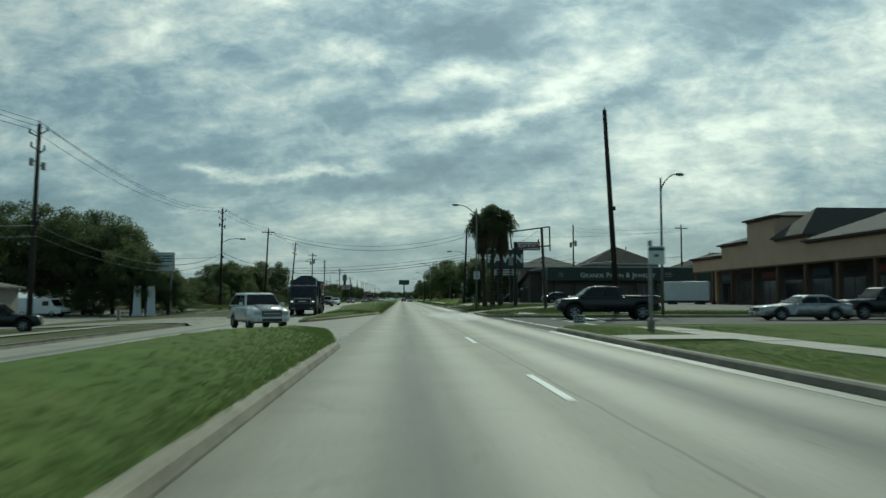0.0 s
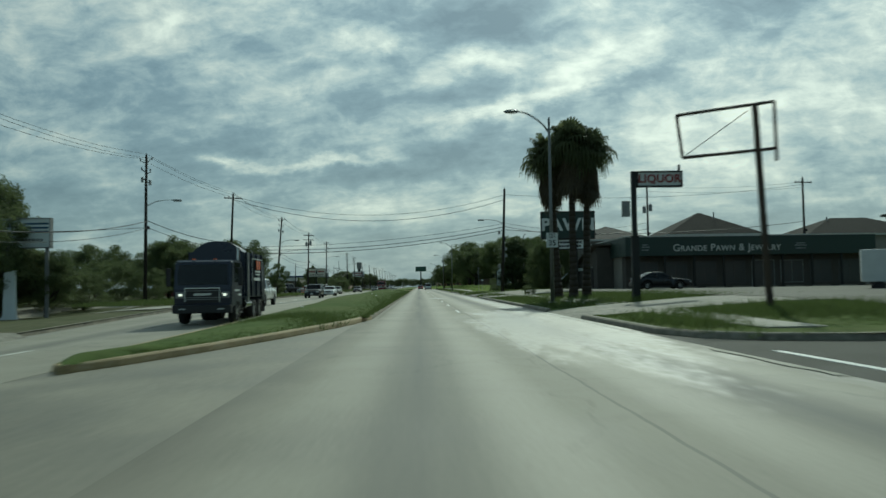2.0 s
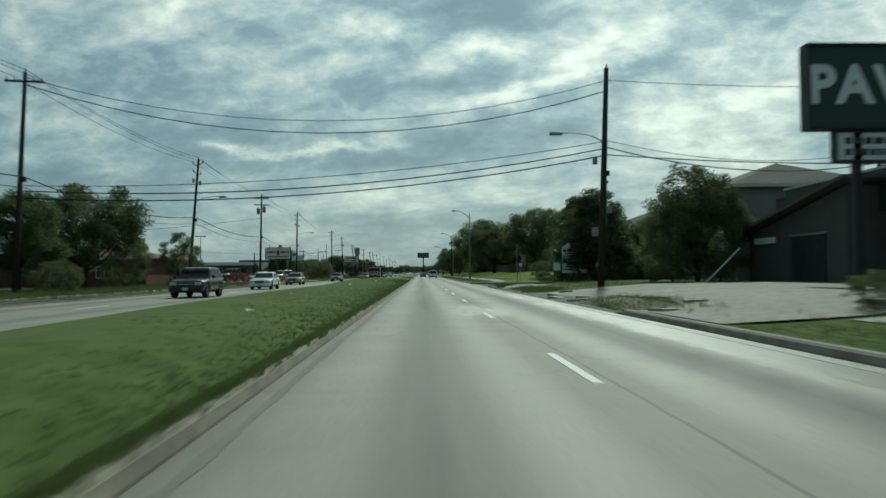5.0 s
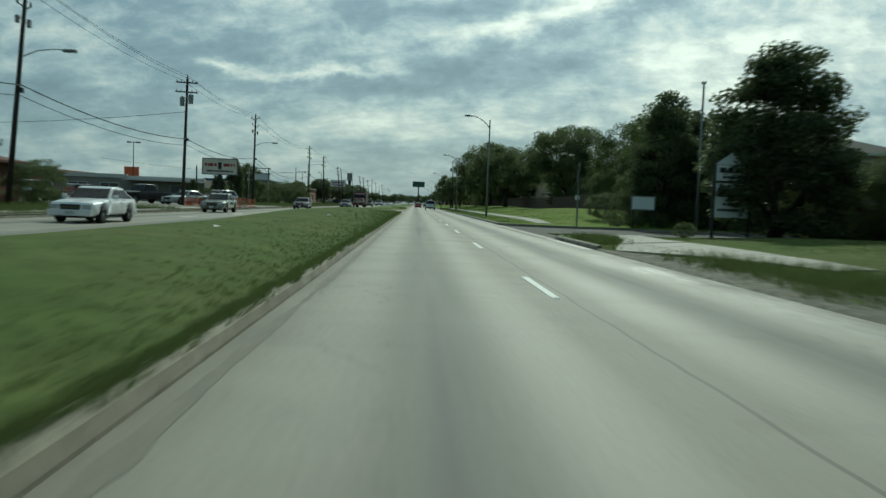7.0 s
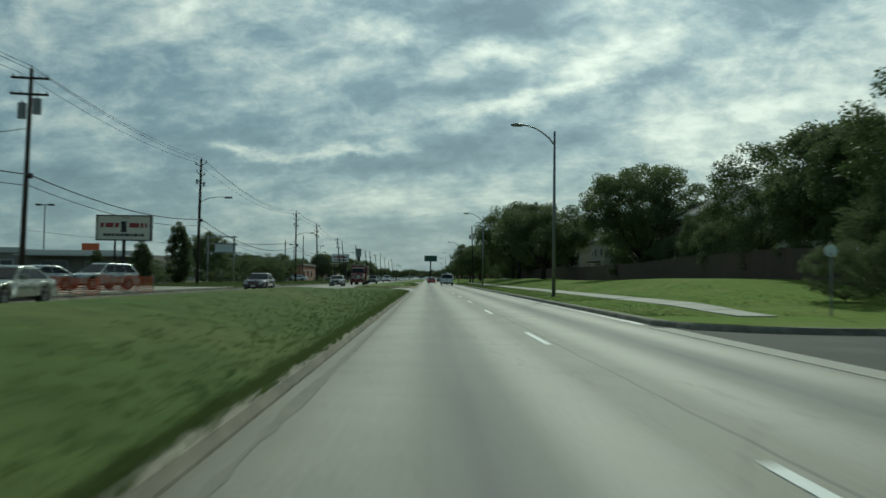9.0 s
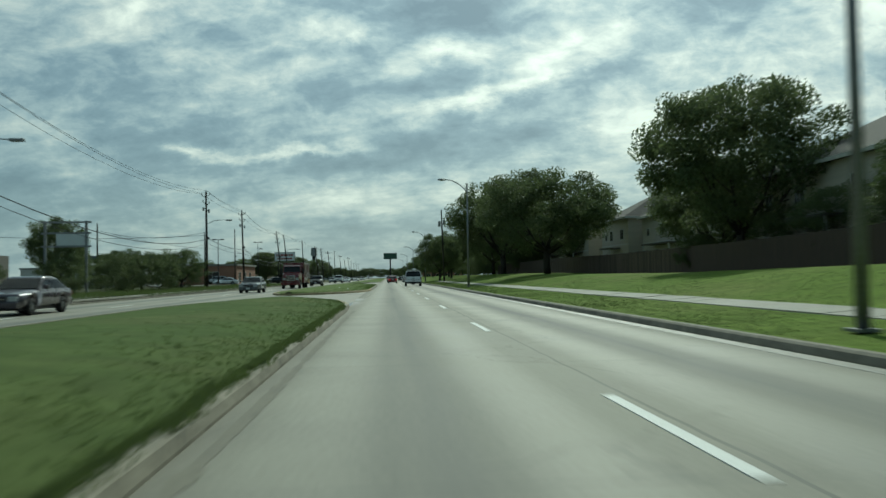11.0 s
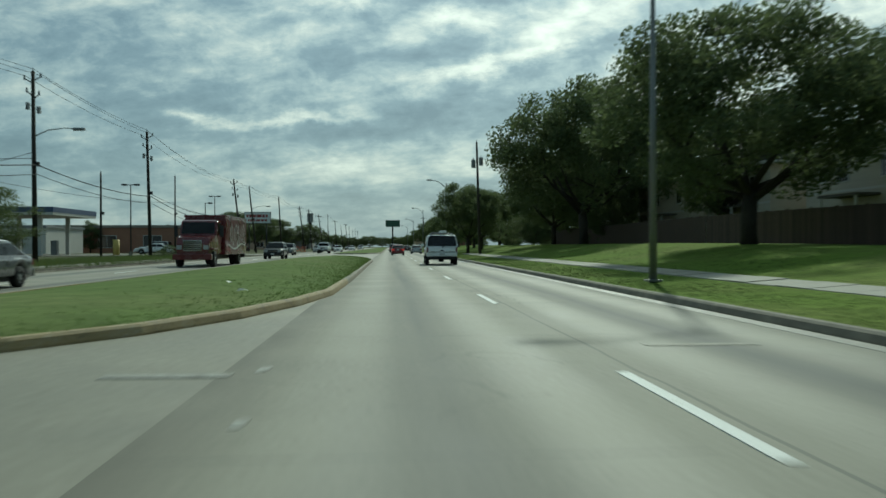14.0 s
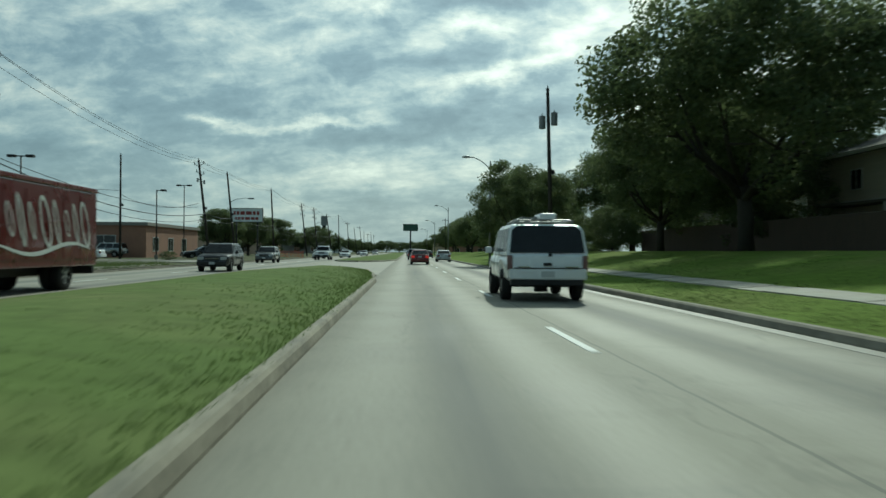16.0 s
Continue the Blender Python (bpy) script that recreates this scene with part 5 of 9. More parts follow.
s = thing("apartment_sign", "white house-shaped apartment sign board on dark posts", "sign", pose(11.85, 148.0, 0.45))
for x in (-0.72, 0.72):
    part("post", boxes((x - 0.05, x + 0.05, -0.05, 0.05, -0.3, 2.8)), M_DARKM, s)
M_PALE = plain("sign_pale", (0.68, 0.71, 0.70), 0.6)
p = panel("upper_panel", s, 1.36, 0.62, 2.15, M_PALE, None, 0.07)
bars(p, -0.55, 0.55, 2.46, 0.2, M_BLACK, -0.04, seed=9)
bars(p, -0.4, 0.4, 2.24, 0.1, M_BLACK, -0.04, seed=10)
p = panel("lower_panel", s, 1.36, 1.35, 0.7, M_PALE, None, 0.07)
part("arrow", slab(bmesh.new(), [(-0.6, 1.52), (0.42, 1.52), (0.42, 1.4), (0.62, 1.68), (0.42, 1.96), (0.42, 1.84), (-0.6, 1.84)], -0.045, -0.037), M_BLACK, p).matrix_basis = Matrix(((1, 0, 0, 0), (0, 0, 1, 0), (0, 1, 0, 0), (0, 0, 0, 1)))
bars(p, -0.35, 0.35, 1.18, 0.1, M_BLACK, -0.04, seed=11)
bars(p, -0.55, 0.55, 0.95, 0.1, M_BLACK, -0.04, seed=12)
part("gable", prism(bmesh.new(), [(-0.03, 2.79), (0.03, 2.79), (0.03, 2.8), (-0.03, 2.8)], -0.68, 0.68), M_PALE, s)
bm = bmesh.new()
vs = [bm.verts.new(c) for c in ((-0.68, -0.035, 2.8), (0.68, -0.035, 2.8), (0, -0.035, 3.3), (-0.68, 0.035, 2.8), (0.68, 0.035, 2.8), (0, 0.035, 3.3))]
for f in ((0, 1, 2), (5, 4, 3), (0, 3, 4, 1), (1, 4, 5, 2), (2, 5, 3, 0)):
    bm.faces.new([vs[i] for i in f])
part("pediment", bm, M_PALE, s)

s = thing("low_sign", "low white board sign in front of the shrubs", "sign", pose(15.25, 171.6, 0.7, 0, 0, -4))
p = panel("sign_panel", s, 1.5, 0.85, 0.75, M_PALE, M_GREY, 0.1)
for x in (-0.65, 0.65):
    part("post", boxes((x - 0.06, x + 0.06, -0.05, 0.05, -0.4, 0.75)), M_DARKM, s)

s = thing("street_sign", "small pale sign on a slim grey post in the lawn", "sign", pose(11.0, 173.4, 0.35))
part("post", tube(bmesh.new(), (0, 0, -0.2), (0, 0, 1.7), 0.03, n=8), M_GREY, s)
bm = bmesh.new()
bmesh.ops.create_cone(bm, cap_ends=True, segments=8, radius1=0.19, radius2=0.19, depth=0.02)
bmesh.ops.rotate(bm, verts=bm.verts, matrix=Matrix.Rotation(math.pi / 2, 3, "X"))
bmesh.ops.translate(bm, verts=bm.verts, vec=(0, 0, 1.75))
part("sign_panel", bm, M_PALE, s)
s = thing("stop_sign", "grey-backed octagonal road sign on a tall slim post at the corner", "road sign", pose(10.0, 168.35, 0.15, 0, 0, 70))
part("post", tube(bmesh.new(), (0, 0, -0.2), (0, 0, 4.2), 0.045, n=8), M_STEEL, s)
bm = bmesh.new()
bmesh.ops.create_cone(bm, cap_ends=True, segments=8, radius1=0.47, radius2=0.47, depth=0.012)
bmesh.ops.rotate(bm, verts=bm.verts, matrix=Matrix.Rotation(math.pi / 8, 3, "Z"))
bmesh.ops.rotate(bm, verts=bm.verts, matrix=Matrix.Rotation(math.pi / 2, 3, "X"))
bmesh.ops.translate(bm, verts=bm.verts, vec=(0, 0.06, 3.25))
part("sign_panel", bm, M_GREY, s)
part("name_plate", boxes((-0.42, 0.42, -0.008, 0.008, 3.86, 4.1)), M_GREY, s)

s = thing("shop_sign", "cream signboard with dark script and a figure on one post", "sign", pose(-23.2, 209.2, 0.2))
part("post", tube(bmesh.new(), (0, 0, -0.2), (0, 0, 3.6), 0.13, n=10), M_DARKM, s)
p = panel("sign_panel", s, 3.9, 1.75, 3.55, M_CREAM, M_BLACK, 0.25)
bars(p, -1.7, -0.35, 4.45, 0.34, M_RED, -0.13, seed=14)
bars(p, 0.4, 1.7, 4.45, 0.34, M_RED, -0.13, seed=15)
bars(p, -1.5, 1.5, 3.8, 0.2, M_BLACK, -0.13, seed=16)
part("emblem", boxes((-0.2, 0.2, -0.14, -0.126, 4.1, 4.9)), M_BLACK, p)

s = thing("old_billboard", "bare pale steel billboard frame on two posts", "sign frame", pose(-27.1, 251.5, 0.2))
for x in (-1.7, 1.6):
    part("post", boxes((x - 0.09, x + 0.09, -0.09, 0.09, -0.2, 6.1)), M_GREY, s)
for z in (5.9, 5.0, 3.9):
    part("rail", boxes((-2.0, 2.0, -0.06, 0.06, z, z + 0.14)), M_GREY, s)
panel("sign_panel", s, 2.6, 1.0, 4.05, M_WHITE, None, 0.08, 0, 0.5)

s = thing("plaza_sign", "pale striped plaza signboard on two posts", "sign", pose(-29.2, 91.5, left_z(-29.2, 91.5)))
for x in (-1.45, 1.45):
    part("post", boxes((x - 0.11, x + 0.11, -0.11, 0.11, -0.2, 5.4)), M_GREY, s)
p = panel("sign_panel", s, 3.4, 2.1, 5.35, M_PALE, M_GREY, 0.3)
for z in (6.42, 6.72, 7.02):
    part("stripe", boxes((-0.2, 1.6, -0.166, -0.152, z, z + 0.15)), M_BLUEP, p, "dark blue stripe")
bars(p, -1.5, -0.35, 6.85, 0.3, M_BLACK, -0.155, seed=21)
bars(p, -1.5, 1.2, 5.8, 0.2, M_GREY, -0.155, seed=22)

s = thing("billboard", "distant highway billboard on a single column", "billboard", pose(2.0, 850, 0))
part("column", tube(bmesh.new(), (0, 0, -1), (0, 0, 17), 0.6, n=12), M_DARKM, s)
panel("sign_panel", s, 11, 5.0, 16.6, M_HWY, M_DARKM, 0.8)
s = thing("water_tower", "slim distant tower mast beyond the road", "tower", pose(-62, 850, 0))
part("mast", boxes((-1.2, 1.2, -1.2, 1.2, -1, 20)), M_DARKM, s)
part("head", boxes((-2.2, 2.2, -2.2, 2.2, 20, 27)), M_GREY, s)
s = thing("roadside_sign", "red and white roadside signboard on posts", "sign", pose(-28.6, 402, 0.2))
for x in (-1.8, 1.8):
    part("post", boxes((x - 0.12, x + 0.12, -0.1, 0.1, -0.2, 6.2)), M_DARKM, s)
p = panel("sign_panel", s, 5.4, 2.3, 6.0, M_PALE, M_RUST, 0.3)
bars(p, -2.3, 2.3, 7.2, 0.6, M_RED, -0.155, seed=31)
bars(p, -2.0, 2.0, 6.35, 0.45, M_RED, -0.155, seed=32)

# two white gate pillars and a bollard by the left lot
for x, y, lean in ((-30.8, 89.0, 0.05), (-29.35, 89.4, -0.05)):
    s = thing("gate_pillar", "tall white stucco gate pillar with a flared foot beside the lot", "pillar", pose(x, y, left_z(x, y)), "gate pillars")
    bm = prism(bmesh.new(), [(-0.62, -0.2), (0.62, -0.2), (0.62, 0.12), (0.44, 0.5), (0.36, 3.45), (-0.30 + lean, 3.62), (-0.36, 3.4), (-0.44, 0.5)], -0.14, 0.14)
    bmesh.ops.rotate(bm, verts=bm.verts, cent=(0, 0, 0), matrix=Matrix.Rotation(math.pi / 2, 3, "Z"))
    part("shaft", bm, M_PALE, s)
    part("plinth", boxes((-0.75, 0.75, -0.5, 0.5, -0.2, 0.14), bevel=0.03), M_KERB, s, "low concrete plinth")
s = thing("marker_post", "short pale timber marker post in the grass", "post", pose(-25.1, 67.0, left_z(-25.1, 67.0)))
part("shaft", boxes((-0.1, 0.1, -0.1, 0.1, -0.2, 1.1), bevel=0.02), M_WALK, s)
s = thing("bollard", "squat yellow bollard on the filling station forecourt", "bollard", pose(-33.5, 330.0, 0.2))
part("shaft", tube(bmesh.new(), (0, 0, -0.2), (0, 0, 1.9), 0.38, n=14), plain("bollard_yellow", (0.50, 0.38, 0.10), 0.6), s, smooth=True)

# orange safety netting on stakes
def safety_net(x, y, w, yaw, h=1.0):
    net = thing("safety_net", "sagging orange safety netting on stakes by the road works", "safety net", pose(x, y, 0.17, 0, 0, yaw), "safety netting")
    n = 7
    for k in range(n + 1):
        part("stake", tube(bmesh.new(), (w * k / n - w / 2, 0, -0.1), (w * k / n - w / 2, 0, h + 0.08), 0.025, n=6), M_GREY, net)
    for r in range(8):
        z = 0.08 + (h - 0.1) * r / 7
        bm = bmesh.new()
        lo = []
        for k in range(n * 2 + 1):
            x = w * k / (2 * n) - w / 2
            d, u = 0.04 * math.sin(k * 2.1 + r), z + 0.04 * math.sin(k * 0.9) - 0.03 * (k % 2)
            lo.append((bm.verts.new((x, d, u)), bm.verts.new((x, d + 0.01, u + 0.05))))
        for a, b in zip(lo, lo[1:]):
            bm.faces.new((a[0], b[0], b[1], a[1]))
        part("strand", bm, M_ORANGE, net)


safety_net(-17.9, 160.0, 2.8, 4, 1.2)
safety_net(-18.6, 188.0, 4.8, 6, 0.8)
safety_net(-18.2, 196.5, 3.4, -5, 0.9)
safety_net(-19.2, 390.0, 4.0, 10, 1.0)

# litter on the median
for x, y, r in ((-5.0, 111.3, 20), (-4.0, 99.7, 60), (-3.9, 250.2, 5), (-4.8, 253.2, 80), (-6.0, 71.0, 33), (-5.2, 136, 70), (-4.4, 153.0, 15)):
    bm = bmesh.new()
    for k in range(5):
        a = 2 * math.pi * k / 5
        bm.verts.new((0.12 * math.cos(a) * (1 + 0.3 * (k % 2)), 0.07 * math.sin(a), 0.01 + 0.03 * (k % 3)))
    c = bm.verts.new((0, 0, 0.06))
    bm.verts.ensure_lookup_table()
    for k in range(5):
        bm.faces.new((bm.verts[k], bm.verts[(k + 1) % 5], c))
    bmesh.ops.solidify(bm, geom=bm.faces[:], thickness=0.006)
    ob = tagged(part("litter", bm, M_WHITE), "crumpled white paper litter lying on the grass", "litter", "litter on the median")
    e = left_edge(y)
    ob.matrix_basis = pose(x, y, crown(e, -2.25, x, y) + 0.03, 0, 0, r)

# ---- trees, palms, shrubs, grass ----
def leaves(rng, centres, per, spread, size, flat=0.75):
    """Many small leaf sprays round the given clump centres: corners and quads."""
    c = np.repeat(np.asarray(centres, float), per, axis=0)
    n = len(c)
    d = rng.standard_normal((n, 3))
    d *= (rng.random((n, 1)) ** 0.45) / np.linalg.norm(d, axis=1, keepdims=True)
    c = c + d * spread * np.array([1, 1, flat])
    a = rng.standard_normal((n, 3))
    a /= np.linalg.norm(a, axis=1, keepdims=True)
    b = np.cross(a, rng.standard_normal((n, 3)))
    b /= np.linalg.norm(b, axis=1, keepdims=True)
    s = size * (0.55 + 0.9 * rng.random((n, 1)))
    a, b = a * s, b * s * 0.55
    v = np.stack([c - a, c - b * 0.9 + a * 0.1, c + a, c + b], axis=1).reshape(-1, 3)
    return v, np.arange(4 * n).reshape(-1, 4)


def mesh_from(name, v, f, mat):
    me = bpy.data.meshes.new(name)
    me.vertices.add(len(v))
    me.vertices.foreach_set("co", np.asarray(v, np.float32).ravel())
    k = f.shape[1]
    me.loops.add(f.size)
    me.loops.foreach_set("vertex_index", f.astype(np.int32).ravel())
    me.polygons.add(len(f))
    me.polygons.foreach_set("loop_start", np.arange(0, f.size, k, dtype=np.int32))
    me.update()
    me.validate()
    me.materials.append(mat)
    return me


def tree(kind, seed, label, category="tree"):
    """A trunk that forks into limbs, and a crown of many leaf sprays in clumps with gaps. Unit: a tree 10 m high."""
    rng = np.random.default_rng(seed)
    t = thing("tree", label, category)
    bm = bmesh.new()
    tips = []
    spec = dict(oak=(2.4, 0.27, 9, 4.6, 3.6, 6.0), tall=(3.0, 0.24, 8, 2.9, 4.2, 6.0), cone=(0.7, 0.26, 6, 2.0, 4.6, 5.0), shrub=(0.4, 0.12, 9, 4.2, 4.6, 5.0), airy=(2.6, 0.24, 9, 3.6, 3.7, 6.2))[kind]
    fork, rad, limbs, rx, rz, cz = spec
    bent(bm, [Vector((0, 0, -0.4)), Vector((0.05, 0.02, fork * 0.5)), Vector((0.0, 0.1, fork))], [rad * 1.25, rad, rad * 0.85], 10)
    for k in range(limbs):
        a = 2 * math.pi * (k + rng.random() * 0.6) / limbs
        up = rng.uniform(0.35, 1.0)
        p0 = Vector((0, 0.1, fork * rng.uniform(0.75, 1.0)))
        p1 = p0 + Vector((math.cos(a) * rx * 0.35, math.sin(a) * rx * 0.35, (cz - fork) * 0.5 * up))
        p2 = Vector((math.cos(a) * rx * 0.72, math.sin(a) * rx * 0.72, fork + (cz + rz * 0.4 - fork) * up))
        bent(bm, [p0, p1, p2], [rad * 0.5, rad * 0.3, rad * 0.1], 7)
        for j in range(2):
            q = p1.lerp(p2, 0.5) + Vector(rng.uniform(-1, 1, 3)) * rx * 0.22
            bent(bm, [p1.lerp(p2, 0.25), q], [rad * 0.2, rad * 0.06], 5)
    part("trunk", bm, M_BARK, t, "dark ridged bark", smooth=True)
    n = dict(oak=175, tall=140, cone=120, shrub=120, airy=100)[kind]
    cs = []
    while len(cs) < n:
        p = rng.uniform(-1, 1, 3)
        r = np.linalg.norm(p)
        if r > 1 or r < 0.28 or rng.random() > r + 0.12:
            continue
        lump = 0.80 + 0.36 * noise.noise((p[0] * 1.7 + seed, p[1] * 1.7, p[2] * 1.7))
        w = 1.0
        if kind == "cone":
            w = 1.12 - 0.42 * (p[2] * 0.5 + 0.5)
        q = np.array([p[0] * rx * w, p[1] * rx * w, p[2] * rz]) * (0.72 + 0.5 * lump)
        if kind in ("oak", "airy") and p[2] < -0.35 and rng.random() < 0.55:
            continue
        q[2] += cz
        if q[2] < (0.35 if kind in ("shrub", "cone") else 1.6):
            continue
        cs.append(q)
    per, spread, size = dict(oak=(270, 0.92, 0.094), tall=(270, 0.86, 0.094), cone=(260, 0.72, 0.098), shrub=(240, 0.92, 0.088), airy=(190, 0.76, 0.090))[kind]
    v, f = leaves(rng, cs, per, spread, size)
    ob = new("crown", mesh_from("crown", v, f, dict(oak=M_LEAF, tall=M_LEAF, cone=M_LEAFD, shrub=M_LEAF, airy=M_LEAFL)[kind]))
    ob.parent = t
    ob["label"] = "dense dark leaves with gaps"
    return t


PROTO = {}


def plant(kind, x, y, h, w=1.0, turn=0.0, z=None, label=""):
    """Sets a tree h metres high at its place; w widens its crown."""
    names = dict(oak="broad dark oak with a spreading crown", tall="tall dark leafy tree", cone="dark glossy magnolia with a pointed crown", shrub="bushy dark green shrub with leaves to the ground", airy="light green tree with an open crown")
    key = (kind, int(turn) % 2)
    if z is None:
        z = (rise(x, y) if x > 5 else left_z(x, y)) - 0.03
        if y > 900:
            z = -1.12
    k = h / 10.0
    m = pose(x, y, z, 0, 0, turn * 57) @ Matrix.Diagonal((k * w, k * w, k, 1))
    lab = label or names[kind]
    if key not in PROTO:
        t = tree(kind, 11 + 13 * len(PROTO), lab, "shrub" if kind == "shrub" else "tree")
        t["group"] = dict(oak="oaks", tall="tall trees", cone="magnolias", shrub="shrubs", airy="light trees")[kind]
        t.matrix_basis = m
        PROTO[key] = t
        return t
    src = PROTO[key]
    t = copy_thing(src, Matrix())
    t.matrix_basis = m
    t["label"] = lab
    return t


# right side, from the far end of the clip's road back to its start
for kind, x, y, h, w, turn in (
        ("oak", 17.4, 306.0, 15.0, 1.10, 1), ("oak", 17.2, 271.5, 11.7, 1.34, 3), ("oak", 25.0, 292.5, 10.0, 1.0, 2), ("oak", 21.9, 233.5, 12.5, 0.95, 4), ("oak", 24.0, 318.0, 12.5, 1.1, 5),
        ("oak", 9.2, 333.0, 8.8, 0.95, 6), ("oak", 12.5, 346.0, 8.6, 1.0, 7), ("oak", 25.0, 340.0, 11.0, 1.1, 1), ("tall", 13.5, 365.0, 9.5, 1.1, 2), ("oak", 20.0, 380.0, 10.0, 1.1, 3),
        ("tall", 14.0, 400.0, 9.0, 1.1, 4), ("oak", 19.0, 425.0, 10.0, 1.1, 6), ("oak", 15.0, 455.0, 9.0, 1.1, 7), ("oak", 17.0, 490.0, 10.0, 1.2, 8), ("oak", 16.0, 535.0, 10.0, 1.2, 9),
        ("airy", 20.6, 181.6, 9.6, 1.15, 1), ("airy", 23.4, 192.0, 8.4, 1.1, 2), ("tall", 24.6, 199.0, 9.6, 1.2, 3), ("airy", 23.8, 208.0, 9.4, 1.1, 4), ("airy", 23.6, 217.5, 6.4, 1.0, 5), ("shrub", 23.0, 213.0, 5.0, 1.1, 6),
        ("oak", 25.0, 243.5, 9.0, 1.1, 7), ("cone", 17.2, 173.6, 9.5, 1.05, 1), ("shrub", 23.2, 192.5, 4.8, 1.2, 2), ("shrub", 17.8, 335.0, 4.2, 1.3, 2), ("shrub", 20.4, 347.0, 4.8, 1.4, 5), ("shrub", 23.5, 356.0, 5.2, 1.4, 7), ("shrub", 18.6, 356.0, 4.4, 1.3, 4), ("shrub", 23.4, 198.5, 4.4, 1.3, 5), ("shrub", 22.8, 204.5, 5.1, 1.2, 7), ("shrub", 23.2, 211.0, 4.6, 1.3, 4), ("shrub", 23.0, 217.5, 4.4, 1.3, 1), ("shrub", 23.4, 224.0, 4.6, 1.3, 6), ("shrub", 23.6, 230.0, 4.1, 1.3, 3), ("cone", 20.2, 176.2, 8.3, 1.0, 2), ("shrub", 20.0, 180.5, 4.6, 1.3, 4), ("shrub", 16.8, 178.0, 3.0, 1.3, 1), ("shrub", 14.2, 178.6, 2.2, 1.4, 6), ("shrub", 22.6, 173.4, 2.4, 1.5, 5), ("shrub", 25.6, 173.0, 2.0, 1.6, 7), ("shrub", 19.0, 172.6, 2.2, 1.4, 8), ("airy", 22.6, 187.0, 7.2, 0.95, 5), ("shrub", 18.4, 181.5, 4.6, 1.2, 3), ("shrub", 23.4, 189.0, 4.6, 1.2, 2), ("tall", 21.6, 172.4, 7.4, 1.2, 4), ("oak", 26.6, 172.6, 7.0, 0.9, 6), ("shrub", 24.4, 171.6, 5.0, 1.1, 7), ("shrub", 17.9, 150.2, 3.6, 1.2, 5), ("shrub", 20.2, 150.0, 4.0, 1.2, 3), ("shrub", 22.6, 150.2, 3.8, 1.2, 4),
        ("cone", 14.1, 148.8, 7.7, 1.7, 3), ("tall", 24.0, 196.0, 9.0, 1.2, 9), ("shrub", 16.6, 149.8, 3.4, 0.9, 2),
        ("airy", 16.6, 131.4, 7.3, 0.85, 1), ("shrub", 16.5, 131.2, 6.6, 1.0, 3), ("shrub", 15.2, 132.0, 4.4, 1.0, 4), ("shrub", 17.8, 130.9, 5.2, 0.9, 5),
        ("shrub", 13.4, 129.6, 0.9, 1.4, 2), ("shrub", 21.5, 240.0, 3.2, 1.0, 5), ("oak", 30.0, 296.0, 9.0, 1.0, 6), ("oak", 18.0, 322.0, 10.5, 1.0, 9),
        ("shrub", 23.0, 316.0, 8.0, 1.2, 2), ("shrub", 23.5, 328.0, 8.0, 1.3, 5), ("oak", 24.0, 350.0, 12.0, 1.1, 4), ("shrub", 23.0, 341.0, 7.5, 1.3, 6), ("shrub", 22.6, 312.0, 5.5, 1.2, 3), ("shrub", 13.2, 170.5, 1.2, 1.6, 2), ("shrub", 14.6, 170.8, 0.9, 1.6, 3), ("shrub", 10.6, 149.6, 0.7, 1.5, 4), ("shrub", 9.0, 99.5, 0.9, 1.5, 1), ("shrub", 16.5, 171.5, 1.1, 1.4, 5)):
    plant(kind, x, y, h, w, turn)
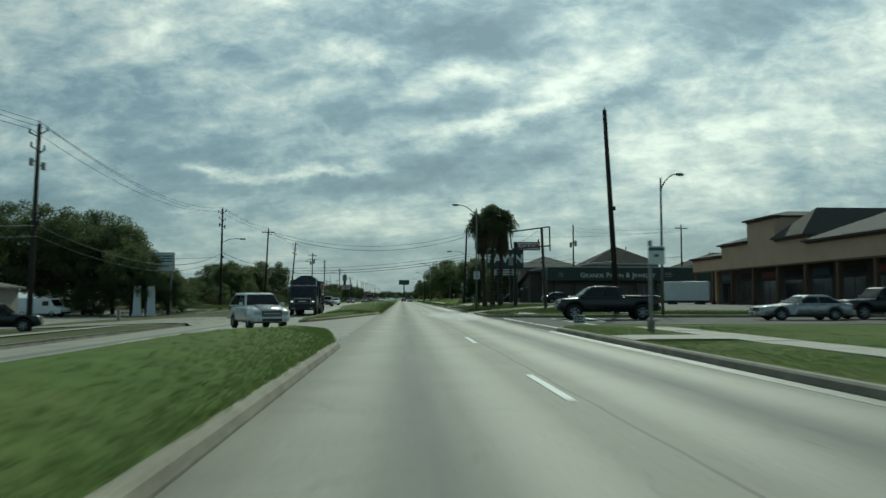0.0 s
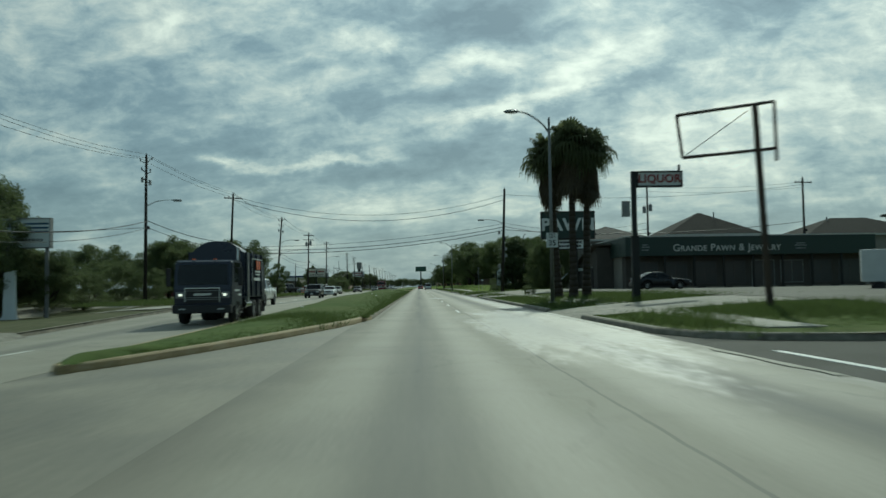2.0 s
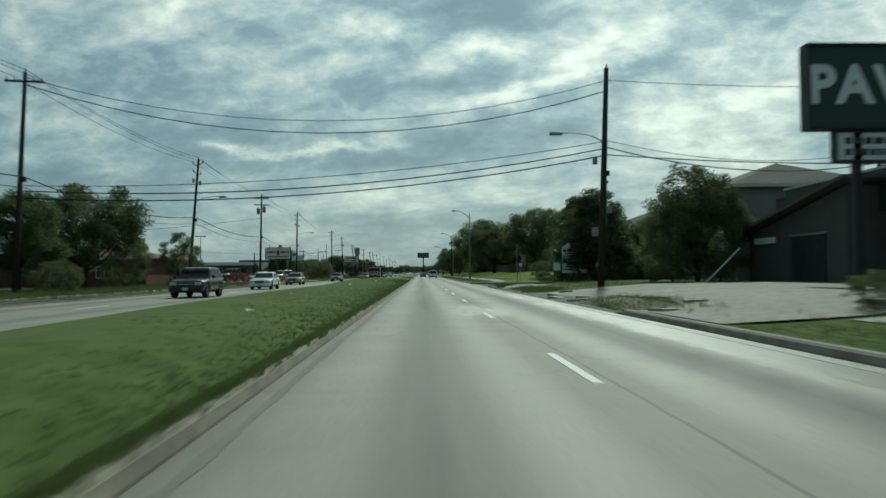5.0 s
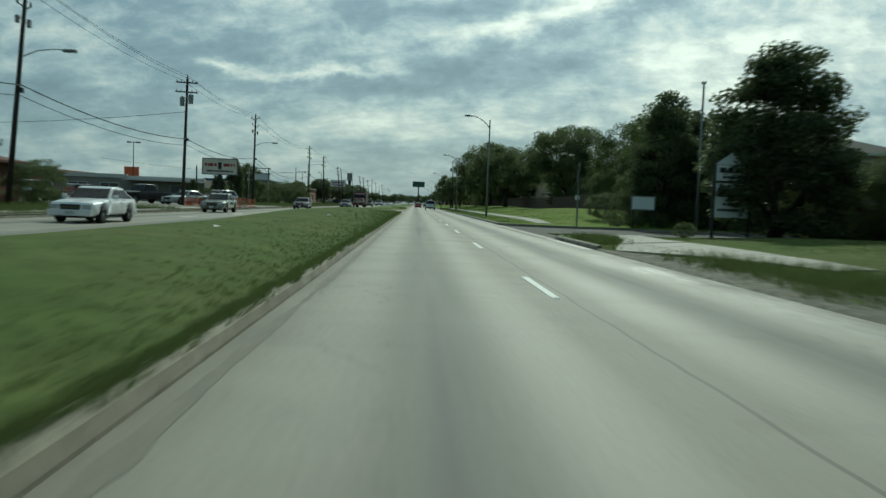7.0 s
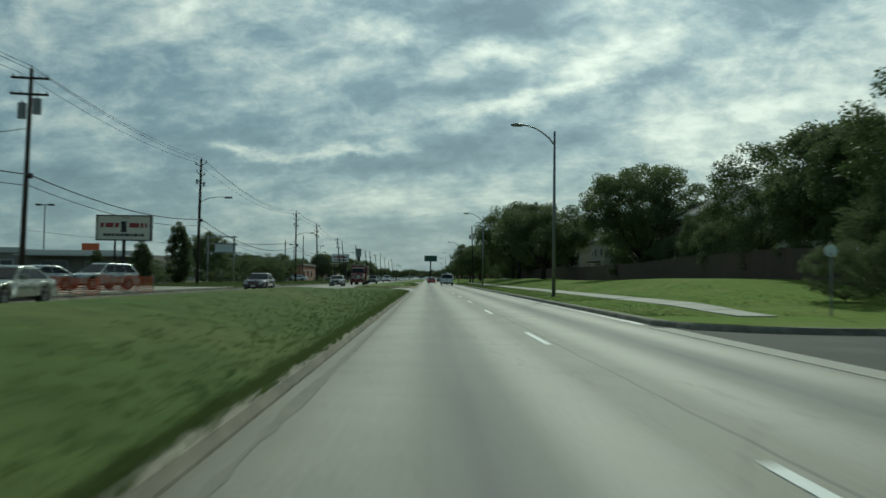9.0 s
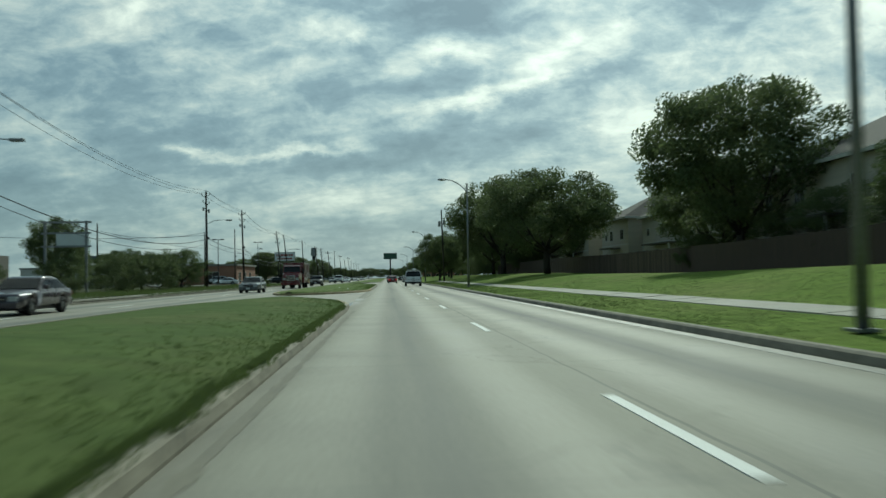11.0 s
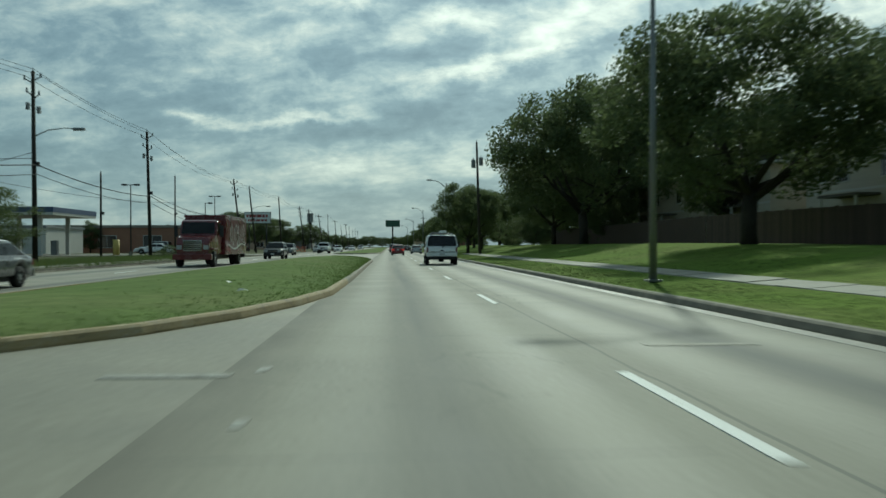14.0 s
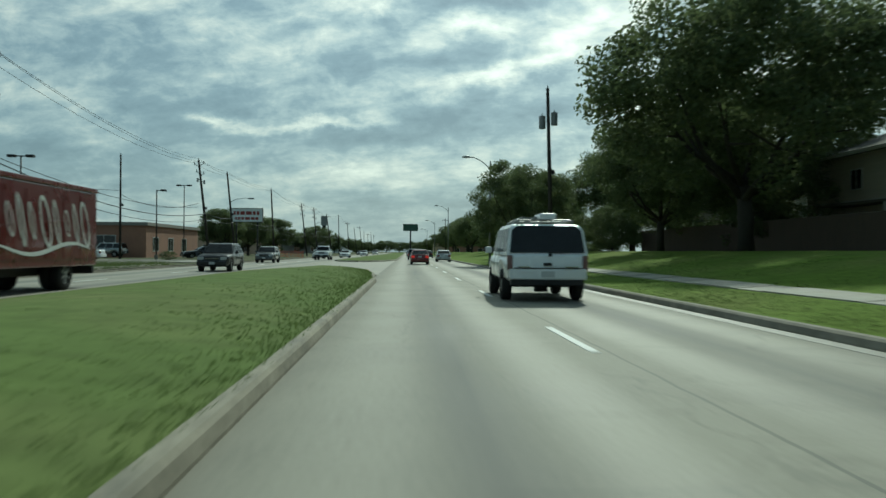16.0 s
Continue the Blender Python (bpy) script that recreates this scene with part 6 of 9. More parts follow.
# left side
for kind, x, y, h, w, turn in (
        ("oak", -39.5, 96.0, 13.0, 1.0, 1), ("oak", -47.5, 95.0, 13.5, 1.0, 2), ("oak", -56.0, 98.0, 13.0, 1.1, 3), ("tall", -32.0, 93.5, 5.6, 1.5, 4), ("tall", -28.5, 93.0, 5.0, 1.4, 5), ("shrub", -37.0, 92.0, 4.4, 1.1, 6),
        ("oak", -43.5, 104.0, 12.0, 1.0, 7), ("shrub", -37.5, 95.0, 4.4, 1.3, 2), ("shrub", -42.0, 94.0, 3.8, 1.4, 5), ("shrub", -49.0, 92.0, 4.2, 1.4, 4), ("shrub", -29.0, 101.0, 3.6, 1.3, 2), ("shrub", -25.8, 108.0, 3.4, 1.2, 3), ("tall", -26.5, 116.0, 6.0, 1.3, 4), ("oak", -27.5, 124.5, 6.8, 1.0, 5), ("shrub", -24.5, 120.5, 4.0, 1.0, 6),
        ("oak", -31.0, 130.0, 7.0, 1.0, 8), ("tall", -26.0, 134.0, 6.2, 1.3, 9), ("oak", -25.6, 143.0, 8.0, 1.05, 3), ("shrub", -24.0, 146.5, 4.2, 1.0, 4), ("airy", -22.0, 154.0, 4.6, 1.0, 2), ("shrub", -22.6, 157.5, 2.2, 1.3, 5),
        ("airy", -40.0, 186.0, 7.8, 1.0, 4), ("shrub", -26.4, 172.5, 3.2, 1.1, 7), ("shrub", -25.0, 168.4, 2.8, 1.2, 8), ("shrub", -27.8, 228.0, 2.6, 1.6, 3), ("shrub", -29.6, 231.0, 2.4, 1.6, 6), ("oak", -30.5, 258.0, 7.0, 0.75, 5), ("cone", -26.5, 222.0, 4.0, 1.1, 6), ("cone", -28.4, 217.0, 3.0, 1.1, 7), ("shrub", -25.5, 260.0, 3.8, 1.3, 8), ("shrub", -28.0, 266.0, 3.6, 1.4, 1),
        ("airy", -28.5, 276.0, 4.6, 1.4, 3), ("shrub", -31.0, 281.0, 4.4, 1.4, 2), ("airy", -34.0, 284.0, 5.0, 1.3, 5), ("shrub", -24.0, 318.0, 1.3, 1.5, 4), ("tall", -36.0, 415.0, 8.6, 1.5, 5), ("oak", -33.0, 425.0, 8.8, 1.2, 6),
        ("tall", -30.0, 440.0, 7.8, 1.6, 7), ("tall", -52.0, 372.0, 5.0, 1.2, 8), ("shrub", -25.0, 345.0, 1.0, 1.8, 2), ("shrub", -27.5, 178.0, 1.0, 1.5, 6), ("shrub", -21.5, 306.0, 0.8, 1.5, 7), ("oak", -60.0, 130.0, 9.0, 1.2, 1),
        ("oak", -52.0, 112.0, 8.0, 1.2, 4), ("cone", -27.6, 236.0, 6.6, 0.9, 6), ("shrub", -22.8, 262.0, 3.8, 1.2, 7), ("shrub", -26.5, 250.0, 3.4, 1.2, 3), ("shrub", -30.0, 243.0, 3.0, 1.3, 4), ("shrub", -34.0, 268.0, 4.2, 1.4, 6), ("shrub", -38.0, 290.0, 4.6, 1.4, 3), ("oak", -31.9, 90.2, 8.2, 0.85, 5), ("shrub", -26.0, 283.0, 5.0, 1.5, 3), ("airy", -24.6, 278.0, 4.2, 1.4, 4), ("oak", -36.4, 97.0, 11.0, 0.9, 4), ("oak", -62.0, 106.0, 12.0, 1.2, 7), ("shrub", -33.0, 104.0, 4.6, 1.4, 1), ("shrub", -38.0, 110.0, 4.8, 1.5, 2), ("shrub", -31.0, 114.0, 4.2, 1.4, 5), ("shrub", -45.0, 122.0, 5.0, 1.6, 3), ("shrub", -36.0, 124.0, 4.6, 1.5, 8), ("shrub", -36.0, 138.0, 5.0, 1.5, 2), ("shrub", -30.0, 148.0, 4.2, 1.5, 6), ("oak", -48.0, 150.0, 8.0, 1.2, 3), ("shrub", -21.8, 130.0, 2.0, 1.5, 7), ("shrub", -22.5, 112.0, 1.8, 1.5, 4), ("oak", -70.0, 230.0, 9.0, 1.2, 2), ("shrub", -45.0, 105.0, 5.0, 1.3, 9)):
    plant(kind, x, y, h, w, turn)
# the far tree line closing the horizon, both sides
rng = random.Random(5)
for k in range(46):
    y = 470 + 12.5 * k
    plant(rng.choice(("oak", "tall", "oak")), rng.uniform(-75, -30), y, rng.uniform(6, 10), rng.uniform(1.0, 1.6), k, label="dark tree in the far tree line")
    plant(rng.choice(("oak", "tall", "oak")), rng.uniform(14, 60), y + 4, rng.uniform(7, 11), rng.uniform(1.0, 1.6), k + 3, label="dark tree in the far tree line")
for k in range(30):
    plant("oak", -190 + 13 * k + rng.uniform(-4, 4), 1010 + rng.uniform(-50, 60), rng.uniform(9, 14), 1.7, k, label="dark tree closing the view at the horizon")


def palm(x, y, top, seed, lean):
    """A fan palm: ringed trunk, a skirt of dead fronds, and a head of fans."""
    rng_ = np.random.default_rng(seed)
    z0 = rise(x, y)
    t = thing("palm_tree", "tall fan palm with a shaggy skirt of dry fronds", "palm tree", pose(x, y, z0), "palms beside the pawn sign")
    h = top - z0 - 1.5
    tip = Vector((lean[0], lean[1], h))
    bm = bmesh.new()
    n = 26
    for k in range(n):
        a, b = tip * (k / n), tip * ((k + 1) / n)
        tube(bm, a - Vector((0, 0, 0.02)), b, 0.235 - 0.05 * k / n + 0.09 * max(0.0, 1 - k / 4), 0.222 - 0.05 * k / n + 0.07 * max(0.0, 1 - k / 4), 10)
    part("trunk", bm, M_PALMB, t, "ringed grey palm trunk", smooth=True)

    def fan(bm, at, out, size, droop):
        """A stalk and a fan of narrow blades whose ends hang."""
        out = out.normalized()
        side = out.cross(Vector((0, 0, 1)))
        if side.length < 1e-3:
            side = Vector((1, 0, 0))
        side.normalize()
        upv = side.cross(out)
        hub = at + out * size * 0.75
        tube(bm, at, hub, 0.02, 0.012, 4, False)
        m = 19
        mids = []
        for i in range(m):
            a = radians(-125 + 250 * i / (m - 1))
            d = (out * math.cos(a) + side * math.sin(a)).normalized()
            l = size * (0.80 + 0.20 * math.cos(a)) * float(rng_.uniform(0.85, 1.10))
            pleat = upv * (0.03 if i % 2 else -0.03) * size
            bend = hub + d * l * 0.80 - Vector((0, 0, droop * l * 0.30))
            mids.append((bm.verts.new(hub + d * l * 0.50 + pleat - Vector((0, 0, droop * l * 0.08))), bend, bend + d * l * 0.10 - Vector((0, 0, droop * l * float(rng_.uniform(0.28, 0.62))))))
        hv = bm.verts.new(hub)
        for (p, b0, t0), (q, b1, t1) in zip(mids, mids[1:]):
            bm.faces.new((hv, p, q))
            c0, c1 = bm.verts.new(b0.lerp(b1, 0.25)), bm.verts.new(b0.lerp(b1, 0.75))
            bm.faces.new((p, q, c1, c0))
            bm.faces.new((c0, c1, bm.verts.new(t0.lerp(t1, 0.5))))

    bm = bmesh.new()
    for k in range(44):
        a = 2.399 * k
        e = radians(78 - 122 * (k / 44))
        fan(bm, tip + Vector((0, 0, 0.1)), Vector((math.cos(a) * math.cos(e), math.sin(a) * math.cos(e), math.sin(e))), float(rng_.uniform(0.85, 1.28)), 0.55 + 0.75 * k / 46)
    part("fronds", bm, M_FROND, t, "green fan fronds with drooping tips")
    bm = bmesh.new()
    for k in range(58):
        a = 2.399 * k + 0.4
        drop = 2.0 * (k / 58) ** 0.8
        at = tip * ((h - drop * 0.85) / h)
        e = radians(-50 - 30 * float(rng_.random()))
        fan(bm, at, Vector((math.cos(a) * math.cos(e), math.sin(a) * math.cos(e), math.sin(e))), float(rng_.uniform(0.65, 1.0)), 0.9)
    part("skirt", bm, M_SKIRT, t, "hanging dry brown fronds")


palm(8.95, 79.8, 11.1, 1, (0.05, 0.1))
palm(9.85, 80.3, 10.7, 2, (0.2, 0.0))
palm(8.35, 81.5, 10.6, 3, (-0.35, 0.2))


def blades(name, pts, h, label, mat=None):
    """Grass tufts as one mesh: three narrow blades a tuft."""
    r = np.random.default_rng(len(pts))
    p = np.repeat(np.asarray(pts), 3, axis=0)
    n = len(p)
    a = r.random(n) * 2 * np.pi
    w = 0.008 + 0.008 * r.random(n)
    hh = h * (0.5 + 0.9 * r.random(n))
    d = np.stack([np.cos(a), np.sin(a), np.zeros(n)], 1)
    lean_ = r.standard_normal((n, 3)) * 0.35 * hh[:, None]
    lean_[:, 2] = hh
    b = p + np.stack([r.normal(0, 0.04, n), r.normal(0, 0.04, n), np.full(n, -0.02)], 1)
    v = np.stack([b - d * w[:, None], b + d * w[:, None], b + lean_], 1).reshape(-1, 3)
    ob = new(name, mesh_from(name, v, np.arange(3 * n).reshape(-1, 3), mat or M_BLADE))
    return tagged(ob, label, "grass", kind="stuff")


r = np.random.default_rng(3)
for Rn, Ln, y0, y1, n in ((R1, L1, -4, 29, 5000), (R2, L2, 48, 225, 15000), (R3, L3, 240, 316, 7000)):
    pts = []
    ys = r.uniform(y0, y1, n)
    rx = np.interp(ys, [p[1] for p in Rn], [p[0] for p in Rn])
    lx = np.interp(ys, [p[1] for p in Ln], [p[0] for p in Ln])
    k = r.beta(0.8, 6.0, n)
    xs = rx - 0.16 - (rx - lx - 0.4) * k
    for x, y, a, b in zip(xs, ys, lx, rx):
        pts.append((x, y, crown(a, b, x, y)))
    blades("grass", pts, 0.042, "rough grass tufts along the edge of the median", M_BLADE if Rn is R2 else M_BLADEG)
pts = []
for y in r.uniform(60, 213, 26000):
    d = 0.19 + 0.07 * noise.noise((float(y) * 0.8, 7.0, 0.0)) - 0.10 * float(r.random()) ** 2
    pts.append((-2.12 - d, float(y), KERB_H + 0.005))
blades("grass", pts, 0.075, "grass creeping over the median kerb")
pts = []
for y0, y1, n in ((-5, 27, 14000), (50, 59, 9000), (67, 98, 14000), (126, 152, 11000), (173, 330, 50000)):
    for x, y in zip(5.35 + 11 * r.beta(1, 2.4, n), r.uniform(y0, y1, n)):
        if (7.95 if y < 48 or y > 170 else 7.0) < x < (9.45 if y < 48 or y > 170 else 8.7):
            continue
        pts.append((x, y, rise(x, y)))
blades("grass", pts, 0.05, "short grass tufts over the roadside lawn")
pts = []
for y0, y1, n in ((86, 176, 14000), (218, 322, 14000)):
    for u, y in zip(r.uniform(0.4, 9, n), r.uniform(y0, y1, n)):
        pts.append((left_edge(y) - 7.4 - u, y, 0.17))
blades("grass", pts, 0.30, "tall weedy grass on the far verge")
pts = []
for cx, cy, sx, sy, n in ((19.2, 50.9, 1.6, 0.6, 1600), (24.5, 50.9, 2.2, 0.5, 1400), (9.6, 56.0, 1.3, 1.6, 1400), (6.3, 52.5, 0.5, 1.6, 700), (12.4, 55.5, 1.2, 2.2, 900), (9.0, 68.6, 1.6, 1.0, 900), (11.0, 76.0, 2.0, 5.0, 1800), (7.0, 84.0, 0.8, 6.0, 1200), (6.3, 109.0, 0.55, 2.4, 1500), (5.9, 145.5, 0.4, 1.4, 700), (6.6, 129.5, 0.6, 2.2, 1300), (6.3, 134.5, 0.35, 1.6, 400)):
    for x, y in zip(r.normal(cx, sx, n), r.normal(cy, sy, n)):
        if x > 5.4 and (y > 126 or 105.5 < y < 113 or not any(a - 0.2 < y < b + 0.2 for a, b in DRIVES)):
            pts.append((x, y, rise(x, y)))
for cx, cy, sx, sy, n in ((-4.9, 60.5, 0.9, 1.6, 1500), (-3.4, 57.4, 0.35, 1.2, 500)):
    for x, y in zip(r.normal(cx, sx, n), r.normal(cy, sy, n)):
        if -7.0 < x < -2.6 and y > 52:
            pts.append((x, y, crown(-7.3, -2.3, x, y) - 0.12))
blades("weeds", pts, 0.24, "tall unmown weeds round the sign posts and kerbs")

# ---- buildings ----
M_TAN = material("tan_stucco", [(0.38, 0.262, 0.180), (0.47, 0.33, 0.232), (0.52, 0.375, 0.27)], 0.9, 0.6, 18.0, 0.15)
M_TANTRIM = material("brown_trim", [(0.09, 0.055, 0.035), (0.15, 0.09, 0.055)], 0.8, 1.0, 16.0, 0.1)
M_ROOF = material("grey_shingles", [(0.038, 0.035, 0.030), (0.075, 0.069, 0.058)], 0.95, 1.2, 26.0, 0.5, stretch=(1, 1, 3))
M_ROOFL = material("pale_shingles", [(0.070, 0.064, 0.054), (0.125, 0.116, 0.098)], 0.95, 1.2, 26.0, 0.5, stretch=(1, 1, 3))
M_ROOFR = material("red_roof", [(0.075, 0.030, 0.022), (0.14, 0.055, 0.04)], 0.9, 1.2, 22.0, 0.4)
M_SIDING = material("beige_siding", [(0.38, 0.345, 0.28), (0.52, 0.475, 0.39)], 0.85, 0.5, 12.0, 0.08, stretch=(0.3, 0.3, 6))
M_STUCCO = material("grey_stucco", [(0.19, 0.175, 0.15), (0.28, 0.26, 0.225)], 0.9, 0.6, 18.0, 0.12)
M_BRICK = material("dark_red_brick", [(0.07, 0.028, 0.020), (0.15, 0.060, 0.040)], 0.9, 1.5, 30.0, 0.3)
M_ORBR = material("orange_brick", [(0.22, 0.115, 0.075), (0.33, 0.180, 0.120)], 0.9, 0.8, 24.0, 0.2)
# on the shopping strip this dark tone stands in for the arcade's shade
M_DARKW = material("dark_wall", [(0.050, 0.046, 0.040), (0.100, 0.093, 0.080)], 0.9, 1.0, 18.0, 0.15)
M_GLASS = glass_mat("dark_window_glass", (0.012, 0.014, 0.016), 0.16)
M_SHOPG = glass_mat("dim_shop_glass", (0.030, 0.032, 0.030), 0.45)
M_ROOFD = material("dark_shingles", [(0.018, 0.018, 0.016), (0.042, 0.040, 0.034)], 0.95, 1.2, 26.0, 0.5, spec=0.1, stretch=(1, 1, 3))
M_FRAMED = plain("dark_window_frame", (0.075, 0.072, 0.064), 0.6)
M_TRIM = plain("white_trim", (0.52, 0.51, 0.47), 0.6)
M_FENCE = material("weathered_fence_boards", [(0.052, 0.037, 0.027), (0.115, 0.082, 0.060)], 0.95, 1.2, 20.0, 0.3, stretch=(6, 6, 0.5), vary=0.3)
M_BLUEROOF = plain("canopy_blue", (0.05, 0.075, 0.15), 0.5)


def window(parent, face, u, z, w, h, name="window", frame_mat=None, pane_mat=None):
    """A framed pane set proud of a wall; face: (axis, place, out) of the wall."""
    ax, at, out = face
    d0, d1, d2 = sorted((at, at + 0.05 * out)), sorted((at, at + 0.03 * out)), 0.08

    def b(u0, u1, z0, z1, d):
        return (d[0], d[1], u0, u1, z0, z1) if ax == "x" else (u0, u1, d[0], d[1], z0, z1)
    bm = boxes(b(u - w / 2 - d2, u + w / 2 + d2, z, z + d2, d0), b(u - w / 2 - d2, u + w / 2 + d2, z + h - d2, z + h, d0),
               b(u - w / 2 - d2, u - w / 2, z + d2, z + h - d2, d0), b(u + w / 2, u + w / 2 + d2, z + d2, z + h - d2, d0), b(u - 0.025, u + 0.025, z + d2, z + h - d2, d0))
    fr = part(name, bm, frame_mat or M_TRIM, parent)
    part("pane", boxes(b(u - w / 2, u + w / 2, z + d2, z + h - d2, d1)), pane_mat or M_GLASS, fr)
    return fr


def hip_roof(x0, x1, y0, y1, z, peak, over=0.5, gable=False):
    """A hipped (or gabled) roof with eaves, ridge along the longer side."""
    x0, x1, y0, y1 = x0 - over, x1 + over, y0 - over, y1 + over
    bm = bmesh.new()
    lo = [bm.verts.new(c) for c in ((x0, y0, z), (x1, y0, z), (x1, y1, z), (x0, y1, z))]
    bt = [bm.verts.new(v.co - Vector((0, 0, 0.16))) for v in lo]
    if x1 - x0 > y1 - y0:
        ym, k = (y0 + y1) / 2, 0 if gable else (y1 - y0) / 2
        a, b = bm.verts.new((x0 + k, ym, peak)), bm.verts.new((x1 - k, ym, peak))
        fs = ((lo[0], lo[1], b, a), (lo[1], lo[2], b), (lo[2], lo[3], a, b), (lo[3], lo[0], a))
    else:
        xm, k = (x0 + x1) / 2, 0 if gable else (x1 - x0) / 2
        a, b = bm.verts.new((xm, y0 + k, peak)), bm.verts.new((xm, y1 - k, peak))
        fs = ((lo[0], lo[1], a), (lo[1], lo[2], b, a), (lo[2], lo[3], b), (lo[3], lo[0], a, b))
    for f in fs:
        bm.faces.new(f)
    for i in range(4):
        bm.faces.new((lo[i], bt[i], bt[(i + 1) % 4], lo[(i + 1) % 4]))
    bm.faces.new(bt)
    bmesh.ops.recalc_face_normals(bm, faces=bm.faces)
    return bm


def house(x0, x1, y0, y1, eave, peak, wall, roof, label, base=0.1, gable=False, wins=(), name="house", chimney=None):
    h = thing(name, label, "house")
    part("wall", boxes((x0, x1, y0, y1, base - 0.4, eave - 0.1)), wall, h)
    rf = part("roof", hip_roof(x0, x1, y0, y1, eave, peak, gable=gable), roof, h)
    part("fascia", boxes((x0 - 0.52, x0 - 0.49, y0 - 0.5, y1 + 0.5, eave - 0.2, eave + 0.02), (x0 - 0.5, x1 + 0.5, y0 - 0.53, y0 - 0.505, eave - 0.2, eave + 0.02)), M_TRIM, h)
    part("belt", boxes((x0 - 0.03, x0, y0, y1, (eave + base) / 2 + 0.2, (eave + base) / 2 + 0.34)), M_TRIM, h)
    for ax, u, z, w, hh in wins:
        window(h, ("x", x0, -1) if ax == "x" else ("y", y0, -1), u, z, w, hh)
    if chimney:
        cx, cy, ct = chimney
        part("flue", tube(bmesh.new(), (cx, cy, peak - 2.4), (cx, cy, ct), 0.09, n=8), M_GREY, rf)
    return h


# pawn shop: long low front with a dark green fascia
px0, px1, py, ph = 21.0, 47.0, 113.0, 5.9
s = thing("pawn_shop", "low pawn shop with a dark green fascia and dark storefront", "shop")
part("wall", boxes((px0 + 0.4, px1, py + 1.6, py + 18, 0.2, ph - 0.5)), M_DARKW, s)
fa = part("fascia", boxes((px0, px1 + 0.3, py, py + 0.35, 3.95, ph), (px0, px0 + 0.35, py + 0.35, py + 16, 3.95, ph), bevel=0.03), M_DGREEN, s, "dark green sheet fascia")
part("coping", boxes((px0 - 0.06, px1 + 0.36, py - 0.06, py + 0.42, ph, ph + 0.12), (px0 - 0.06, px0 + 0.42, py + 0.43, py + 16, ph, ph + 0.12)), M_TRIM, s, "white coping line")
part("soffit", boxes((px0 + 0.36, px1, py + 0.36, py + 1.6, 3.95, 4.1)), M_DARKW, s)
part("roof", boxes((px0 + 0.4, px1, py + 0.4, py + 18, ph - 0.5, ph - 0.3)), M_ROOF, s)
for k in range(9):
    x = px0 + 1.0 + 3.1 * k
    part("column", boxes((x - 0.09, x + 0.09, py + 0.1, py + 0.28, 0.3, 3.95)), M_DARKM, s)
for k in range(8):
    x = px0 + 2.6 + 3.1 * k
    window(s, ("y", py + 1.6, -1), x, 1.0 if k != 4 else 0.45, 2.3, 2.4 if k != 4 else 3.0, frame_mat=M_FRAMED if k not in (4, 5) else M_GREY, pane_mat=M_SHOPG)
lettering("letters", "Grande Pawn & Jewelry", 1.03, M_TRIM, fa, Matrix.Translation((31.6, py - 0.03, 4.72)) @ UP, 0.012, spacing=1.06, small=0.78)
for x0, x1 in ((22.6, 23.5), (38.7, 40.0)):
    em = part("emblem", boxes((x0, x1, py - 0.02, py - 0.003, 4.42, 5.2)), M_DGREEN, fa, "faded painted emblem")
    for z, w in ((5.02, 0.7), (4.8, 1.0), (4.5, 0.85)):
        c = (x0 + x1) / 2
        bars(em, c - (x1 - x0) * w / 2, c + (x1 - x0) * w / 2, z, 0.12, M_GREY, py - 0.021, seed=int(10 * x0 + 7 * z))
part("end_wall", boxes((px0 + 0.36, px0 + 0.4, py + 3.0, py + 16, 0.2, 3.95)), M_STUCCO, s, "pale stucco flank")
part("kerb_stops", boxes(*[(px0 + 2.0 + 2.7 * k, px0 + 3.8 + 2.7 * k, py - 2.6, py - 2.45, 0.45, 0.72) for k in range(9)], bevel=0.02), M_KERB, s, "pale concrete wheel stops along the front")
# hip roofs of the houses behind it
house(33.4, 45.8, 137.0, 149.0, 7.6, 11.0, M_STUCCO, M_ROOFD, "house with a tall grey hipped roof behind the pawn shop", 0.2, chimney=(41.0, 141.0, 10.9))
house(51.0, 68.0, 134.0, 146.0, 7.2, 9.8, M_STUCCO, M_ROOFD, "house with a grey hipped roof behind the pawn shop", 0.2, chimney=(56, 139, 9.9))

# tan shopping strip along the right
tx = 34.0
s = thing("shopping_strip", "tan stucco shopping strip with stepped roofs and a shaded arcade", "shops")
# the arcade's shade is put into the dark wall and brown column colours
part("wall", boxes((tx + 3.0, tx + 17, 36, 88.4, 0.1, 5.3)), M_DARKW, s, "shopfronts under the arcade, their shade put into a dark wall colour")
for y0, y1, hi, up_ in ((80.6, 89, 5.9, 1.0), (74.2, 80.6, 7.0, 1.0), (68.3, 74.2, 9.0, 0.7), (62.7, 68.3, 6.8, 2.6), (36, 62.7, 6.2, 3.2)):
    part("front", boxes((tx, tx + 0.4, y0 + 0.002, y1, 4.25, hi)), M_TAN, s, "tan stucco front")
    part("roof", hip_roof(tx + 0.1, tx + 14, y0 + 0.4, y1 - 0.4, hi, hi + up_, 0.55), M_ROOF, s)
    part("upper_wall", boxes((tx + 0.4, tx + 13.6, y0 + 0.01, y1 - 0.01, 5.31, hi - 0.18)), M_TAN, s)
    part("cornice", boxes((tx - 0.12, tx + 0.5, y0 - 0.02, y1 - 0.02, hi - 0.32, hi - 0.17)), M_TANTRIM, s)
    part("band", boxes((tx - 0.03, tx, y0 + 0.05, y1 - 0.05, 4.25, 4.37)), M_TANTRIM, s)
part("end_wall", boxes((tx + 2.6, tx + 14, 88.5, 88.99, 0.1, 5.5)), M_TAN, s)
